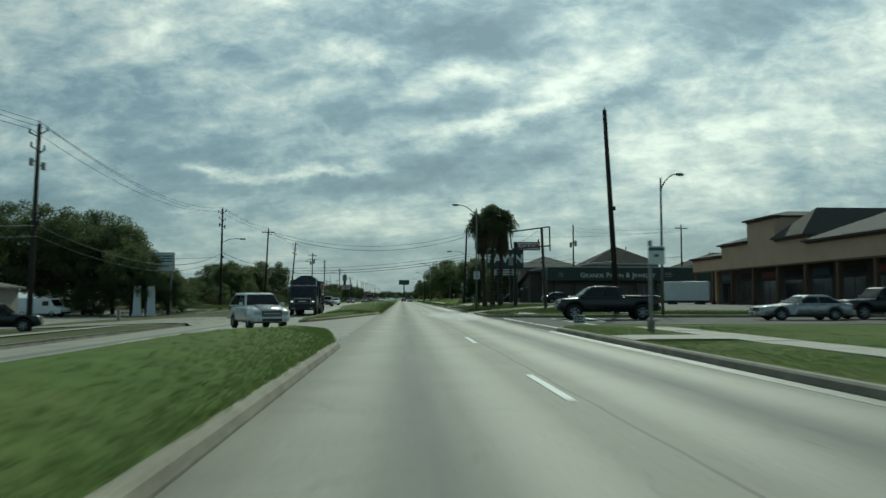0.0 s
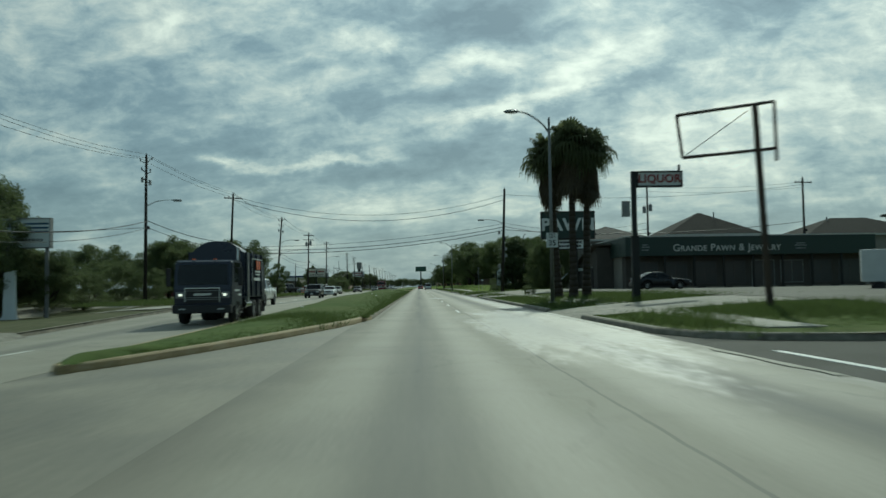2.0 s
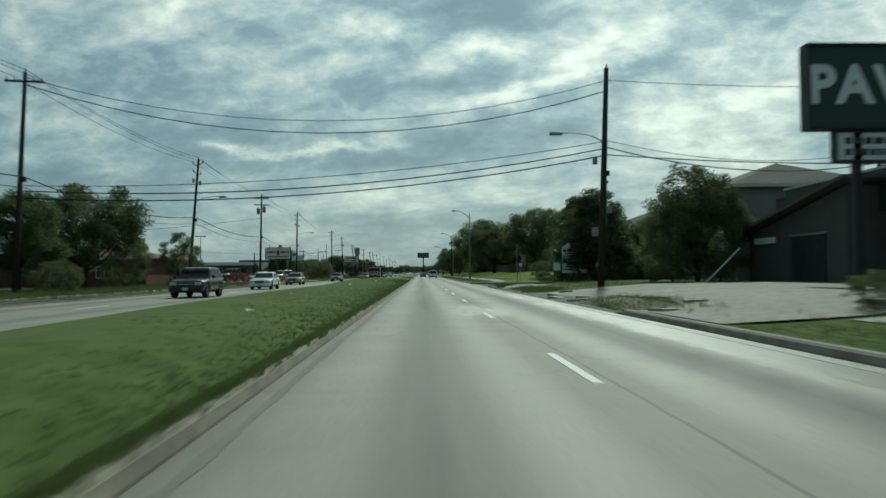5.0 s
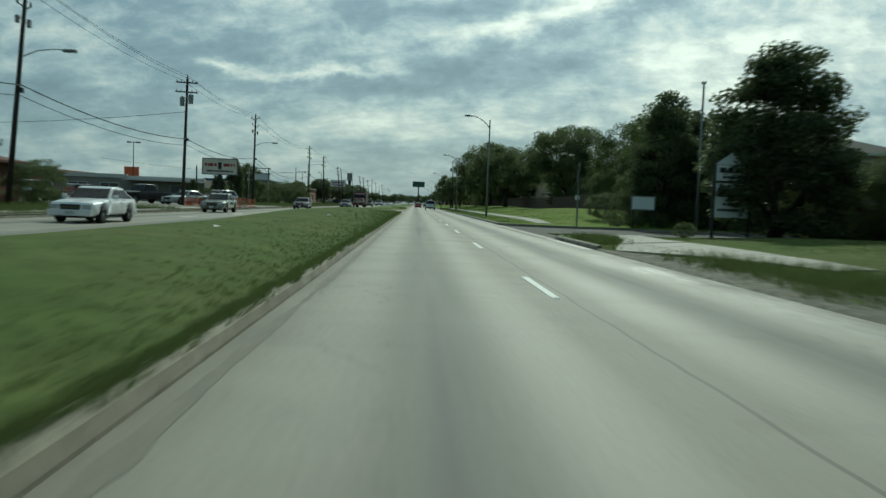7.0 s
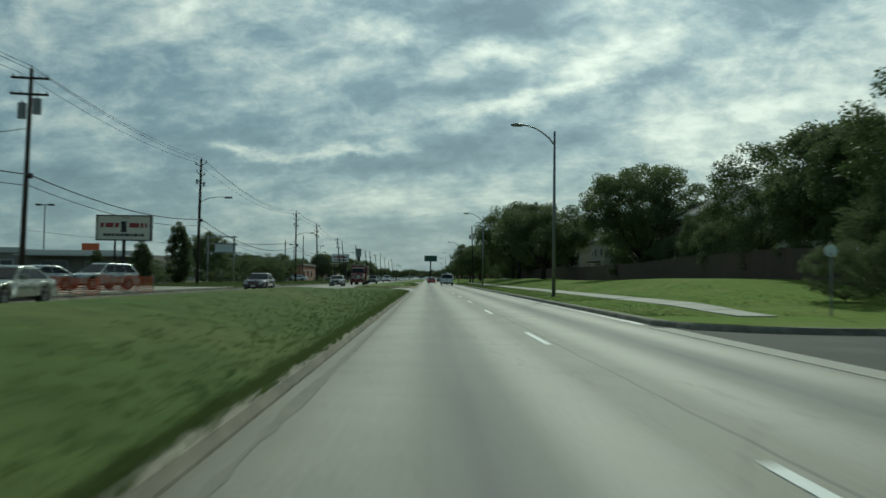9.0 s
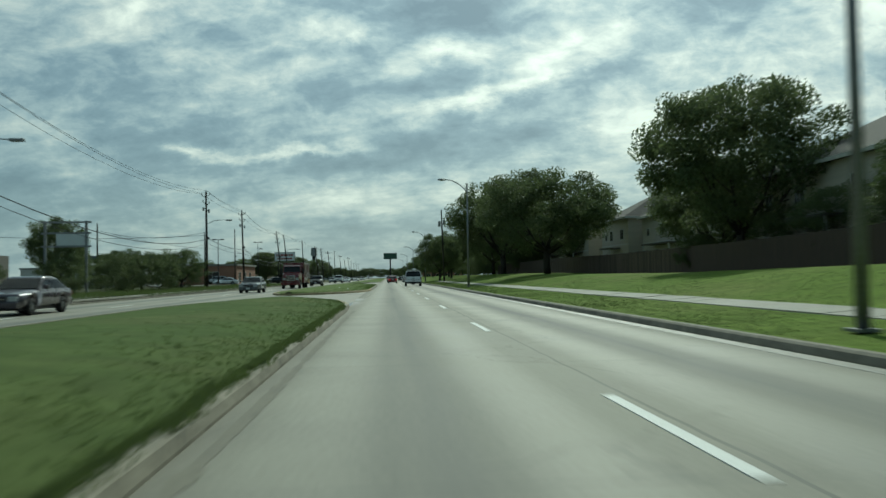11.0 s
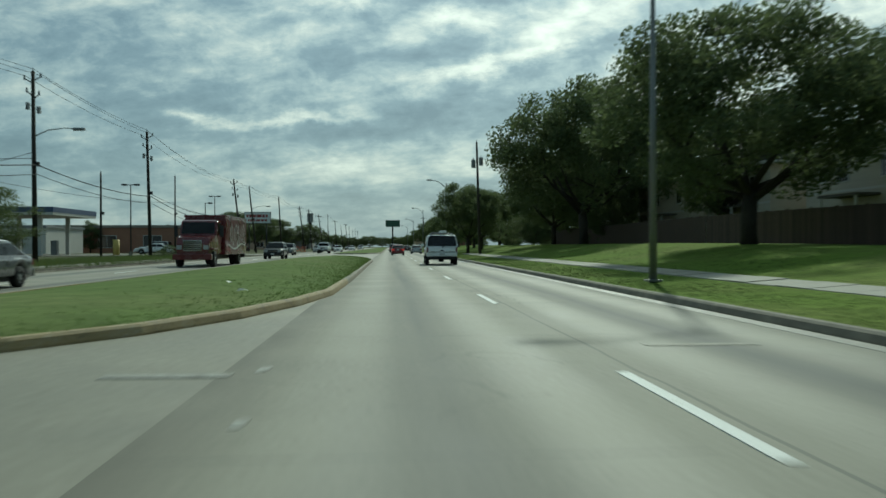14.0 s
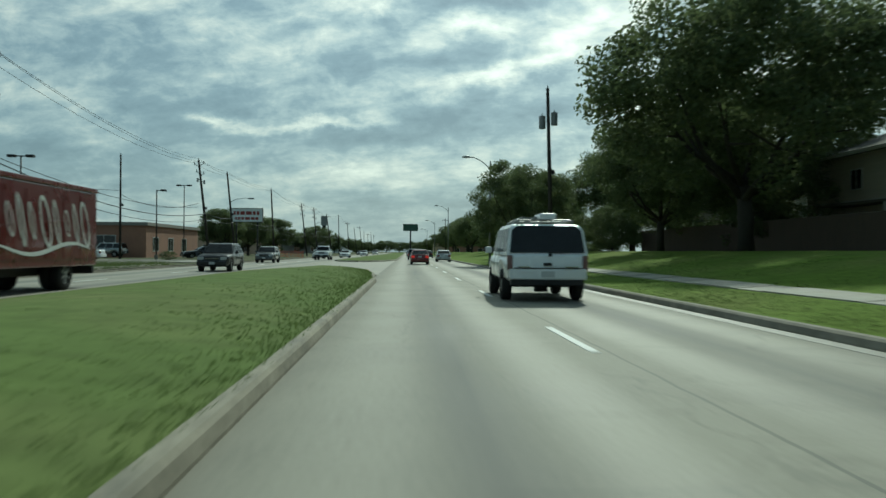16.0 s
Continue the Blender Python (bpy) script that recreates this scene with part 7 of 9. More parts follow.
for k in range(11):
    y = 38 + 5.05 * k
    part("column", boxes((tx + 0.05, tx + 0.33, y - 0.14, y + 0.14, 0.1, 4.25)), M_TANTRIM, s)
    part("column_base", boxes((tx - 0.02, tx + 0.40, y - 0.21, y + 0.21, 0.26, 1.0), bevel=0.02), M_BRICK, s)
for k in range(10):
    y = 40.5 + 5.05 * k
    window(s, ("x", tx + 3.0, -1), y, 0.6, 3.2, 2.5, "shop_window", M_FRAMED)
    part("shop_board", boxes((tx + 2.9, tx + 2.96, y - 1.5, y + 1.5, 3.35, 3.95), bevel=0.01), (M_DARKM, M_BLUEP, M_DARKM, M_RED)[k % 4], s, "dim shop board under the arcade")
part("arcade_floor", boxes((tx - 1.0, tx + 3.0, 36, 89, -0.2, 0.26)), M_WALK, s)
s = thing("box_truck", "white box trailer parked behind the lot", "trailer", pose(30.4, 81.5, 0.3, 0, 0, 62) @ Matrix.Scale(0.82, 4))
part("body", boxes((-1.2, 1.2, -3, 3, 0.9, 3.4), bevel=0.05), M_WHITE, s)
part("door", boxes((-1.0, 1.0, -3.04, -3.0, 1.0, 3.2)), M_PALE, s)
for x in (-1.0, 1.0):
    for y in (-1.8, 1.8):
        part("wheel", tube(bmesh.new(), (x - 0.12, y, 0.48), (x + 0.12, y, 0.48), 0.48, n=14), M_DARKM, s)

# two-storey house and sheds behind the bush on the forecourt
house(20.4, 30.4, 134.5, 148.0, 6.9, 9.0, M_STUCCO, M_ROOF, "two-storey grey house with a wide hipped roof behind bushes", 0.4, wins=(("x", 136.5, 4.8, 1.2, 1.3), ("x", 143, 4.8, 1.2, 1.3), ("y", 27, 4.8, 1.4, 1.3)))
s = thing("lean_to", "dark lean-to shed with a pale roof on the pawn shop's flank", "shed")
part("wall", prism(bmesh.new(), [(119.5, 0.3), (119.5, 5.2), (130.5, 3.35), (130.5, 0.3)], 19.5, 21.39), M_DARKW, s)
part("roof", prism(bmesh.new(), [(118.8, 5.45), (131.2, 3.36), (131.2, 3.52), (118.8, 5.61)], 18.9, 21.39), M_ROOFL, s)
part("door", boxes((19.44, 19.5, 121.5, 125.0, 0.5, 3.0)), M_DARKM, s)
part("door_rail", boxes((19.40, 19.44, 121.3, 125.2, 3.0, 3.12)), M_GREY, s)
part("sign_panel", boxes((19.40, 19.48, 126.9, 129.6, 2.75, 3.1)), M_PALE, s)
pole_ = thing("prop_pole", "pale timber prop leaning beside the workshop", "pole")
part("shaft", tube(bmesh.new(), (15.6, 127.4, 0.5), (17.7, 127.6, 2.5), 0.045, n=6), M_PALE, pole_)
part("foot", boxes((15.45, 15.75, 127.25, 127.55, 0.3, 0.56), bevel=0.02), M_KERB, pole_)
house(22.4, 37.4, 176.5, 190, 6.4, 8.9, M_STUCCO, M_ROOF, "two-storey apartment house with a grey roof behind the magnolias", 0.5, wins=(("x", 180, 4.4, 1.2, 1.5), ("x", 186.5, 4.4, 1.2, 1.5), ("y", 25, 4.3, 1.2, 1.5), ("y", 29, 4.3, 1.2, 1.5), ("y", 33.5, 4.3, 1.2, 1.5)))

back_fence = thing("fence", "dark board fence beside the apartment entrance", "fence")
for k in range(40):
    x = 16.8 + 0.155 * k
    part("board", boxes((x, x + 0.147, 151.2, 151.224, 0.1, 1.95 + 0.03 * math.sin(k * 2.3))), M_FENCE, back_fence)
part("rail", boxes((16.8, 23.0, 151.224, 151.28, 0.5, 0.6), (16.8, 23.0, 151.224, 151.28, 1.5, 1.6)), M_FENCE, back_fence)

# row of beige houses behind the fence on the bank
B0 = 0.9
for y0, y1, x0, eave, peak, ch in ((222, 236, 24.2, 7.4, 11.0, (28.5, 228, 11.6)), (240, 253, 28.0, 7.4, 10.6, None), (256, 271, 28.0, 7.4, 11.0, None), (273, 284, 27.0, 7.7, 11.0, (32.5, 280, 11.4)), (287, 298, 26.0, 7.2, 9.8, None), (302, 316, 26.0, 7.4, 10.2, None), (330, 345, 27.0, 7.4, 10.2, None)):
    m_ = (y0 + y1) / 2
    house(x0, x0 + 13, y0, y1, eave, peak, M_SIDING, M_ROOFL if int(y0) % 2 == 0 else M_ROOF, "two-storey beige sided house behind the board fence", B0,
          wins=(("x", y0 + 2.4, 5.1, 1.1, 1.3), ("x", m_ + 1.2, 5.1, 1.1, 1.3), ("x", y1 - 2.0, 5.2, 0.8, 0.9), ("y", x0 + 3, 5.1, 1.1, 1.3), ("y", x0 + 8, 5.1, 1.1, 1.3)), chimney=ch)
    sh = thing("porch_roof", "low lean-to porch roof on the back of a beige house", "porch")
    part("roof", prism(bmesh.new(), [(y0 + 3, 4.1), (y1 - 4, 4.1), (y1 - 4, 4.25), (y0 + 3, 4.25)], x0 - 1.5, x0 - 0.001), M_ROOFL, sh)
    for y in (y0 + 3.2, y1 - 4.2):
        part("post", boxes((x0 - 1.4, x0 - 1.28, y, y + 0.12, B0 - 0.2, 4.1)), M_TRIM, sh)

# board fence on the bank
FX = 20.8
me_board = bpy.data.meshes.new("board")
bm = boxes((-0.012, 0.012, -0.072, 0.072, 0, 1.85))
bm.to_mesh(me_board)
bm.free()
me_board.materials.append(M_FENCE)
fence = thing("fence", "dark weathered timber board fence along the bank", "fence")
for k in range(62):
    y = 186 + 2.4 * k
    part("post", boxes((FX + 0.02, FX + 0.12, y - 0.05, y + 0.05, rise(FX, y) - 0.3, rise(FX, y) + 1.9)), M_FENCE, fence)
    part("rail", boxes((FX + 0.015, FX + 0.06, y + 0.05, y + 2.35, rise(FX, y) + 1.45, rise(FX, y) + 1.54)), M_FENCE, fence)
for k in range(300):
    y = 240 + 0.152 * k
    ob = new("board", me_board)
    ob.parent = fence
    ob.matrix_basis = pose(FX + RNG.normal(0, 0.004), y, rise(FX, y) - 0.02 + RNG.normal(0, 0.012), RNG.normal(0, 0.4))
bm = bmesh.new()
y = 186.0
while y < 336:
    if not 239.9 < y < 285.6:
        d = float(RNG.normal(0, 0.012))
        box(bm, FX - 0.012, FX + 0.012, y, y + 0.144, rise(FX, y) - 0.05, rise(FX, y) + 1.85 + d)
    y += 0.152
rest = part("board", bm, M_FENCE, fence)
rest["kind"] = "stuff"

# left side, near to far
house(-52, -36, 60, 72, 2.3, 4.0, M_STUCCO, M_ROOFL, "low grey building behind the trees and parked vans", -0.8, name="building")
house(-42, -27.0, 160, 171, 3.0, 4.4, M_BRICK, M_ROOFR, "low dark red brick house behind weeds", 0.2, wins=(("y", -31, 1.0, 1.4, 1.2), ("y", -37, 1.0, 1.4, 1.2)))
s = thing("shop_row", "row of low flat-roofed brick and pale shops", "shops")
for x0, x1, h, mt in ((-66, -52, 4.2, M_ORBR), (-52, -42, 3.6, M_STUCCO), (-42, -31, 3.4, M_STUCCO)):
    part("wall", boxes((x0 + 0.01, x1, 232, 250, 0.1, h)), mt, s)
    part("parapet", boxes((x0 - 0.1, x1 + 0.05, 231.8, 232.2, h - 0.3, h + 0.25)), M_TRIM if mt is M_STUCCO else M_ORBR, s)
    for k in range(2):
        window(s, ("y", 232, -1), x0 + 3 + 4.5 * k, 0.9, 2.6, 1.7)
part("canopy", boxes((-42, -31, 229.6, 231.8, 3.0, 3.15)), M_TRIM, s)
s = thing("orange_board", "bright orange shop board above the low roofs", "sign", pose(-72.0, 318.0, 0.15))
part("sign_panel", boxes((-1.8, 1.8, -0.2, 0.2, 3.9, 7.6), bevel=0.05), M_ORANGE, s)
part("post", boxes((-0.2, 0.2, -0.15, 0.15, -0.3, 3.9)), M_DARKM, s)

# filling station canopy and brick building
s = thing("filling_station", "filling station canopy with a blue edge on white posts", "canopy", pose(-47.5, 331.5, 0.2))
part("roof", boxes((-8.5, 8.5, -6.0, 7.2, 4.7, 5.3)), M_TRIM, s)
part("edge_band", boxes((-8.55, 8.55, -6.05, -6.0, 5.0, 5.6), (8.5, 8.55, -6.0, 7.2, 5.0, 5.6), (-8.55, -8.5, -6.0, 7.2, 5.0, 5.6), (-8.5, 8.5, 7.2, 7.25, 5.0, 5.6)), M_BLUEROOF, s)
for x in (-6, 0, 6):
    for y in (-3.5, 4.5):
        part("post", boxes((x - 0.22, x + 0.22, y - 0.22, y + 0.22, 0, 4.7)), M_TRIM, s)
    part("pump", boxes((x - 0.35, x + 0.35, 0.2, 0.9, 0, 1.8), bevel=0.04), M_GREY, s)
s = thing("brick_building", "long low orange brick building with a flat roof", "building")
part("wall", boxes((-76, -36, 372, 398, 0.1, 4.5)), M_ORBR, s)
part("roof", boxes((-76.3, -35.7, 371.7, 398.3, 4.5, 4.95)), M_STUCCO, s)
for k in range(5):
    window(s, ("y", 372, -1), -72 + 7.6 * k, 1.0, 3.0, 2.2)
for k in range(3):
    window(s, ("x", -36, 1), 376 + 7 * k, 1.0, 2.4, 2.0)
s = thing("pale_store", "pale flat-roofed store behind the verge", "shop")
part("wall", boxes((-76, -51, 352, 366, 0.1, 4.0)), M_TRIM, s)
part("roof", boxes((-76.2, -50.8, 351.8, 366.2, 4.0, 4.35)), M_GREY, s)
for k in range(4):
    window(s, ("y", 352, -1), -72 + 5.5 * k, 0.9, 2.6, 1.9)
for k, (x, y, w, d, h, mt) in enumerate(((-70, 430, 26, 16, 5.0, M_STUCCO), (-52, 500, 22, 16, 5.5, M_TAN), (-48, 580, 26, 18, 6.0, M_STUCCO), (30, 620, 22, 16, 6.0, M_ORBR), (28, 720, 26, 16, 6.5, M_TAN), (-46, 700, 24, 16, 6.5, M_TRIM))):
    s = thing("building", "low flat-roofed shop building far down the road", "building")
    part("wall", boxes((x - w / 2, x + w / 2, y, y + d, 0.0, h)), mt, s)
    part("roof", boxes((x - w / 2 - 0.2, x + w / 2 + 0.2, y - 0.2, y + d + 0.2, h, h + 0.3)), M_ROOF, s)
    for j in range(4):
        window(s, ("y", y, -1), x - w / 2 + 3 + (w - 6) * j / 3, 1.0, 2.2, 1.8)

# ---- vehicles ----
M_TYRE = material("tyre_rubber", [(0.010, 0.010, 0.010), (0.022, 0.021, 0.020)], 0.85, 3.0, 30.0, 0.1)
M_RIM = plain("wheel_alloy", (0.34, 0.345, 0.34), 0.4, 0.6)
M_CARGLASS = glass_mat("car_glass", (0.010, 0.012, 0.013), 0.04)
M_CHROME = plain("chrome", (0.55, 0.55, 0.55), 0.15, 1.0)
M_PLASTIC = plain("black_plastic", (0.016, 0.016, 0.017), 0.6)
M_TAIL = glass_mat("tail_light_red", (0.15, 0.016, 0.014), 0.12)
M_TAILD = glass_mat("tail_light_dull", (0.17, 0.085, 0.080), 0.3)
M_TAILON = glow_mat("tail_light_lit", (0.6, 0.03, 0.02), 0.5)
M_HEAD = glass_mat("headlight_clear", (0.42, 0.43, 0.42), 0.08)
M_HEADON = glow_mat("headlight_lit", (1.0, 0.93, 0.75), 1.2)
M_PLATE = plain("number_plate", (0.50, 0.51, 0.50), 0.5)


def paint(name, colour, metal=0.25):
    return plain(name, colour, 0.28, metal, 0.5, 0.6, 0.06)


def wheel(parent, x, y, r, w=0.24):
    s = 1 if x > 0 else -1
    bm = bmesh.new()
    prof = [(-w / 2, r * 0.62), (-w / 2, r * 0.93), (-w / 2 + 0.04, r), (w / 2 - 0.04, r), (w / 2, r * 0.93), (w / 2, r * 0.62)]
    n = 20
    rings = [[bm.verts.new((u, rr * math.cos(2 * math.pi * i / n), rr * math.sin(2 * math.pi * i / n))) for u, rr in prof] for i in range(n)]
    for i in range(n):
        for k in range(len(prof) - 1):
            bm.faces.new((rings[i][k], rings[i][k + 1], rings[(i + 1) % n][k + 1], rings[(i + 1) % n][k]))
    bmesh.ops.recalc_face_normals(bm, faces=bm.faces)
    wh = new("wheel")
    wh.parent = parent
    wh.matrix_basis = pose(x, y, r)
    part("tyre", bm, M_TYRE, wh, smooth=True)
    part("brake_disc", tube(bmesh.new(), (-w * 0.3, 0, 0), (w * 0.3, 0, 0), r * 0.63, n=16), M_TYRE, wh, "dark disc behind the spokes")
    bm = tube(bmesh.new(), (w * 0.34 * s, 0, 0), (w * 0.47 * s, 0, 0), r * 0.17, n=10)
    for k in range(6):
        a = 2 * math.pi * k / 6
        box(bm, (w / 2 - 0.035) * s - 0.015, (w / 2 - 0.035) * s + 0.015, -r * 0.075, r * 0.075, r * 0.1, r * 0.60)
        bmesh.ops.rotate(bm, verts=bm.verts[-8:], cent=(0, 0, 0), matrix=Matrix.Rotation(a, 3, "X"))
    ring = [[bm.verts.new(((w / 2 - 0.03) * s, rr * math.cos(2 * math.pi * k / 20), rr * math.sin(2 * math.pi * k / 20))) for rr in (r * 0.56, r * 0.63)] for k in range(20)]
    for k in range(20):
        bm.faces.new((ring[k - 1][0], ring[k - 1][1], ring[k][1], ring[k][0]))
    part("rim", bm, M_RIM, wh)
    return wh


def arches(outline_y, r, z, n=8):
    """Points of a wheel arch, from front to back, in a side outline that runs along the sill from front to back."""
    return [(outline_y + r * math.cos(math.pi * k / n), z + r * math.sin(math.pi * k / n)) for k in range(n + 1)]


SHAPES = {
    # length, width, height, shoulder, sill, wheel radius, front axle, rear axle, bonnet height, boot height, cabin: base front, top front, top rear, base rear
    "sedan": (4.8, 1.80, 1.45, 0.92, 0.26, 0.32, 1.42, -1.35, 0.84, 0.98, 0.85, 0.10, -1.15, -1.95),
    "suv": (5.0, 2.04, 1.90, 1.14, 0.50, 0.39, 1.55, -1.45, 1.08, 1.12, 1.00, 0.45, -2.24, -2.44),
    "crossover": (4.6, 1.90, 1.66, 1.02, 0.34, 0.36, 1.42, -1.32, 0.98, 1.05, 0.95, 0.25, -1.75, -2.15),
    "pickup": (5.7, 2.0, 1.92, 1.22, 0.46, 0.42, 1.85, -1.70, 1.20, 1.20, 1.15, 0.60, -0.80, -0.95),
    "wagon": (4.9, 1.93, 1.84, 1.16, 0.40, 0.38, 1.50, -1.42, 1.04, 1.14, 0.98, 0.32, -1.90, -2.34),
    "crewcab": (5.6, 2.02, 1.90, 1.26, 0.50, 0.43, 1.92, -1.86, 1.22, 1.30, 1.72, 0.98, -0.62, -0.80),
}


PICKUPS = ("pickup", "crewcab")


def vehicle(kind, label, m, body_mat, lit=False, brake=False, trim=None, name="car", category="car", extra=None, group="cars on the road"):
    """A road vehicle that faces +y in its own frame: body, bonnet and cabin shells, panes, lights, bumpers, mirrors and wheels."""
    L, W, H, sh, sill, wr, fa, ra, bon, boot, cbf, ctf, ctr, cbr = SHAPES[kind]
    v = thing(name, label, category, m, group)
    f, b, hw = L / 2, -L / 2, W / 2
    trim = trim or M_PLASTIC
    ar = wr + 0.07
    lower = [(f - 0.02, sill + 0.10), (f, sill + 0.30), (f - 0.03, bon - 0.22), (f - 0.16, bon - 0.06), (cbf + 0.05, sh + 0.02 if kind not in PICKUPS else bon + 0.02), (cbr - 0.02, sh + 0.02),
             (b + 0.10, boot - 0.02), (b, boot - 0.12), (b, sill + 0.30), (b + 0.04, sill + 0.10)]
    under = [(b + 0.10, sill)] + [(y, z) for y, z in reversed(arches(ra, ar, wr))] + [(y, z) for y, z in reversed(arches(fa, ar, wr))] + [(f - 0.08, sill)]
    under = [(y, max(z, sill)) for y, z in under]
    up = sorted({(y, z) for y, z in lower[2:8]}, key=lambda p: p[0])
    dn = sorted(((y, z) for y, z in under), key=lambda p: p[0])
    stations = sorted({b, b + 0.02, b + 0.06, b + 0.16, b + 0.3, f, f - 0.02, f - 0.06, f - 0.16, f - 0.3} | {y for y, z in dn if b < y < f} | {y for y, z in up} | set(np.linspace(b, f, 17)))
    bm = bmesh.new()
    rings = []
    for y in stations:
        e = min(y - b, f - y)
        tuck = 0.10 * max(0.0, 1 - e / 0.16) ** 2
        zt = float(np.interp(y, [p[0] for p in up], [p[1] for p in up])) - tuck * 0.4
        zb = max(sill, float(np.interp(y, [p[0] for p in dn], [p[1] for p in dn]))) + tuck
        w = hw * (1 - 0.045 * max(0.0, abs(y / f) - 0.5) / 0.5 - (0.05 if kind == "suv" else 0.13) * max(0.0, 1 - e / 0.32) ** 2)
        mz = zb + (zt - zb) * 0.5
        half = [(0.90 * w, zb), (0.985 * w, min(zb + 0.08, mz)), (w, mz), (0.985 * w, zt - (zt - mz) * 0.42), (0.95 * w, zt - 0.05), (0.88 * w, zt), (0.45 * w, zt + 0.018), (0.0, zt + 0.025)]
        ring = half + [(-x, z) for x, z in reversed(half[:-1])]
        rings.append([bm.verts.new((x, y, z)) for x, z in ring])
    for r0, r1 in zip(rings, rings[1:]):
        for k in range(len(r0)):
            q = (k + 1) % len(r0)
            bm.faces.new((r0[k], r0[q], r1[q], r1[k]))
    bm.faces.new(rings[0])
    bm.faces.new(rings[-1][::-1])
    bmesh.ops.recalc_face_normals(bm, faces=bm.faces)
    body = part("body", bm, body_mat, v, smooth=True)
    # cabin
    hb, ht = hw * 0.955, hw * 0.74 if kind != "suv" else hw * 0.85

    def cx(z, s):
        k = (z - sh) / (H - sh)
        return s * (hb + (ht - hb) * k)
    cab = [(cbf, sh - 0.02), (ctf, H - 0.06), (ctf - 0.25, H), (ctr + 0.25, H - 0.01), (ctr, H - 0.07), (cbr, sh - 0.02)]
    bm = prism(bmesh.new(), cab, -1, 1)
    for vt in bm.verts:
        vt.co.x = cx(vt.co.z, 1 if vt.co.x > 0 else -1)
    bmesh.ops.bevel(bm, geom=[e for e in bm.edges if min(x.co.z for x in e.verts) > sh], offset=0.13 if kind == "suv" else 0.075, segments=4, affect="EDGES", profile=0.5)
    part("cabin", bm, body_mat, v)

    def along(ya, yb, z, za, zb):
        return ya + (yb - ya) * (z - za) / (zb - za)

    def pane(nm, pts, off):
        bm = bmesh.new()
        fc = bm.faces.new([bm.verts.new(Vector(p) + Vector(off)) for p in pts])
        bmesh.ops.solidify(bm, geom=[fc], thickness=0.012)
        return part(nm, bm, M_CARGLASS, v)
    z0, z1 = sh + 0.06, H - 0.13
    yf0, yf1 = along(cbf, ctf, z0, sh, H - 0.06), along(cbf, ctf, z1, sh, H - 0.06)
    yb0, yb1 = along(cbr, ctr, z0, sh, H - 0.07), along(cbr, ctr, z1, sh, H - 0.07)
    splits = dict(sedan=2, suv=3, crossover=3, pickup=2, crewcab=2, wagon=3)[kind]
    for s in (-1, 1):
        for k in range(splits):
            a0, a1 = yf0 - 0.13 + (yb0 + 0.13 - yf0 + 0.13) * k / splits, yf0 - 0.13 + (yb0 + 0.13 - yf0 + 0.13) * (k + 1) / splits
            c0, c1 = yf1 - 0.13 + (yb1 + 0.16 - yf1 + 0.13) * k / splits, yf1 - 0.13 + (yb1 + 0.16 - yf1 + 0.13) * (k + 1) / splits
            pts = [(cx(z0, s), a0 - 0.03, z0), (cx(z0, s), a1 + 0.03, z0), (cx(z1, s), c1 + 0.03, z1), (cx(z1, s), c0 - 0.03, z1)]
            pane("side_window", pts, (0.012 * s, 0, 0.004))
            if k < 2:
                part("door_handle", boxes((s * hw * 0.965 - 0.02, s * hw * 0.965 + 0.02, a1 + 0.1, a1 + 0.28, sh - 0.14, sh - 0.10)), trim, v)
        part("mirror", boxes((s * (hw + 0.02), s * (hw + 0.2), yf0 - 0.28, yf0 - 0.16, sh + 0.02, sh + 0.2) if s > 0 else (s * (hw + 0.2), s * (hw + 0.02), yf0 - 0.28, yf0 - 0.16, sh + 0.02, sh + 0.2), bevel=0.03), body_mat, v)
    pane("windscreen", [(cx(z0, -1) * 0.93, yf0, z0), (cx(z0, 1) * 0.93, yf0, z0), (cx(z1 + 0.03, 1) * 0.93, along(cbf, ctf, z1 + 0.03, sh, H - 0.06), z1 + 0.03), (cx(z1 + 0.03, -1) * 0.93, along(cbf, ctf, z1 + 0.03, sh, H - 0.06), z1 + 0.03)], (0, 0.012, 0.008))
    if kind == "suv":
        zt, zb_ = H - 0.075, sh + 0.035
        yt, yb_ = along(cbr, ctr, zt, sh, H - 0.07), along(cbr, ctr, zb_, sh, H - 0.07)
        cut = yt + (yb_ - yt) * 0.15
        half = [(cx(zb_, 1) * 0.93, yb_, zb_), (cx(zt - 0.12, 1) * 0.93, cut, zt - 0.11), (cx(zt, 1) * 0.80, yt, zt)]
        pane("rear_window", half + [(-x, y, z) for x, y, z in reversed(half)], (0, -0.02, 0.006))
    else:
        pane("rear_window", [(cx(z0, 1) * 0.9, yb0, z0), (cx(z0, -1) * 0.9, yb0, z0), (cx(z1, -1) * 0.9, yb1, z1), (cx(z1, 1) * 0.9, yb1, z1)], (0, -0.014, 0.006))
    # bumpers, grille, lights
    part("front_bumper", boxes((-hw * 0.90, hw * 0.90, f - 0.10, f + 0.05, sill + 0.02, sill + 0.26), bevel=0.04), trim if kind in PICKUPS + ("suv",) else body_mat, v)
    part("rear_bumper", boxes((-hw * 0.91, hw * 0.91, b - 0.07, b + 0.12, sill + 0.04, sill + 0.30), bevel=0.04), trim if kind in PICKUPS + ("suv",) else body_mat, v)
    part("grille", boxes((-hw * 0.42, hw * 0.42, f - 0.05, f + 0.012, bon - 0.34, bon - 0.12), bevel=0.015), M_PLASTIC, v)
    part("grille_bar", boxes((-hw * 0.42, hw * 0.42, f + 0.012, f + 0.024, bon - 0.245, bon - 0.215)), M_CHROME, v)
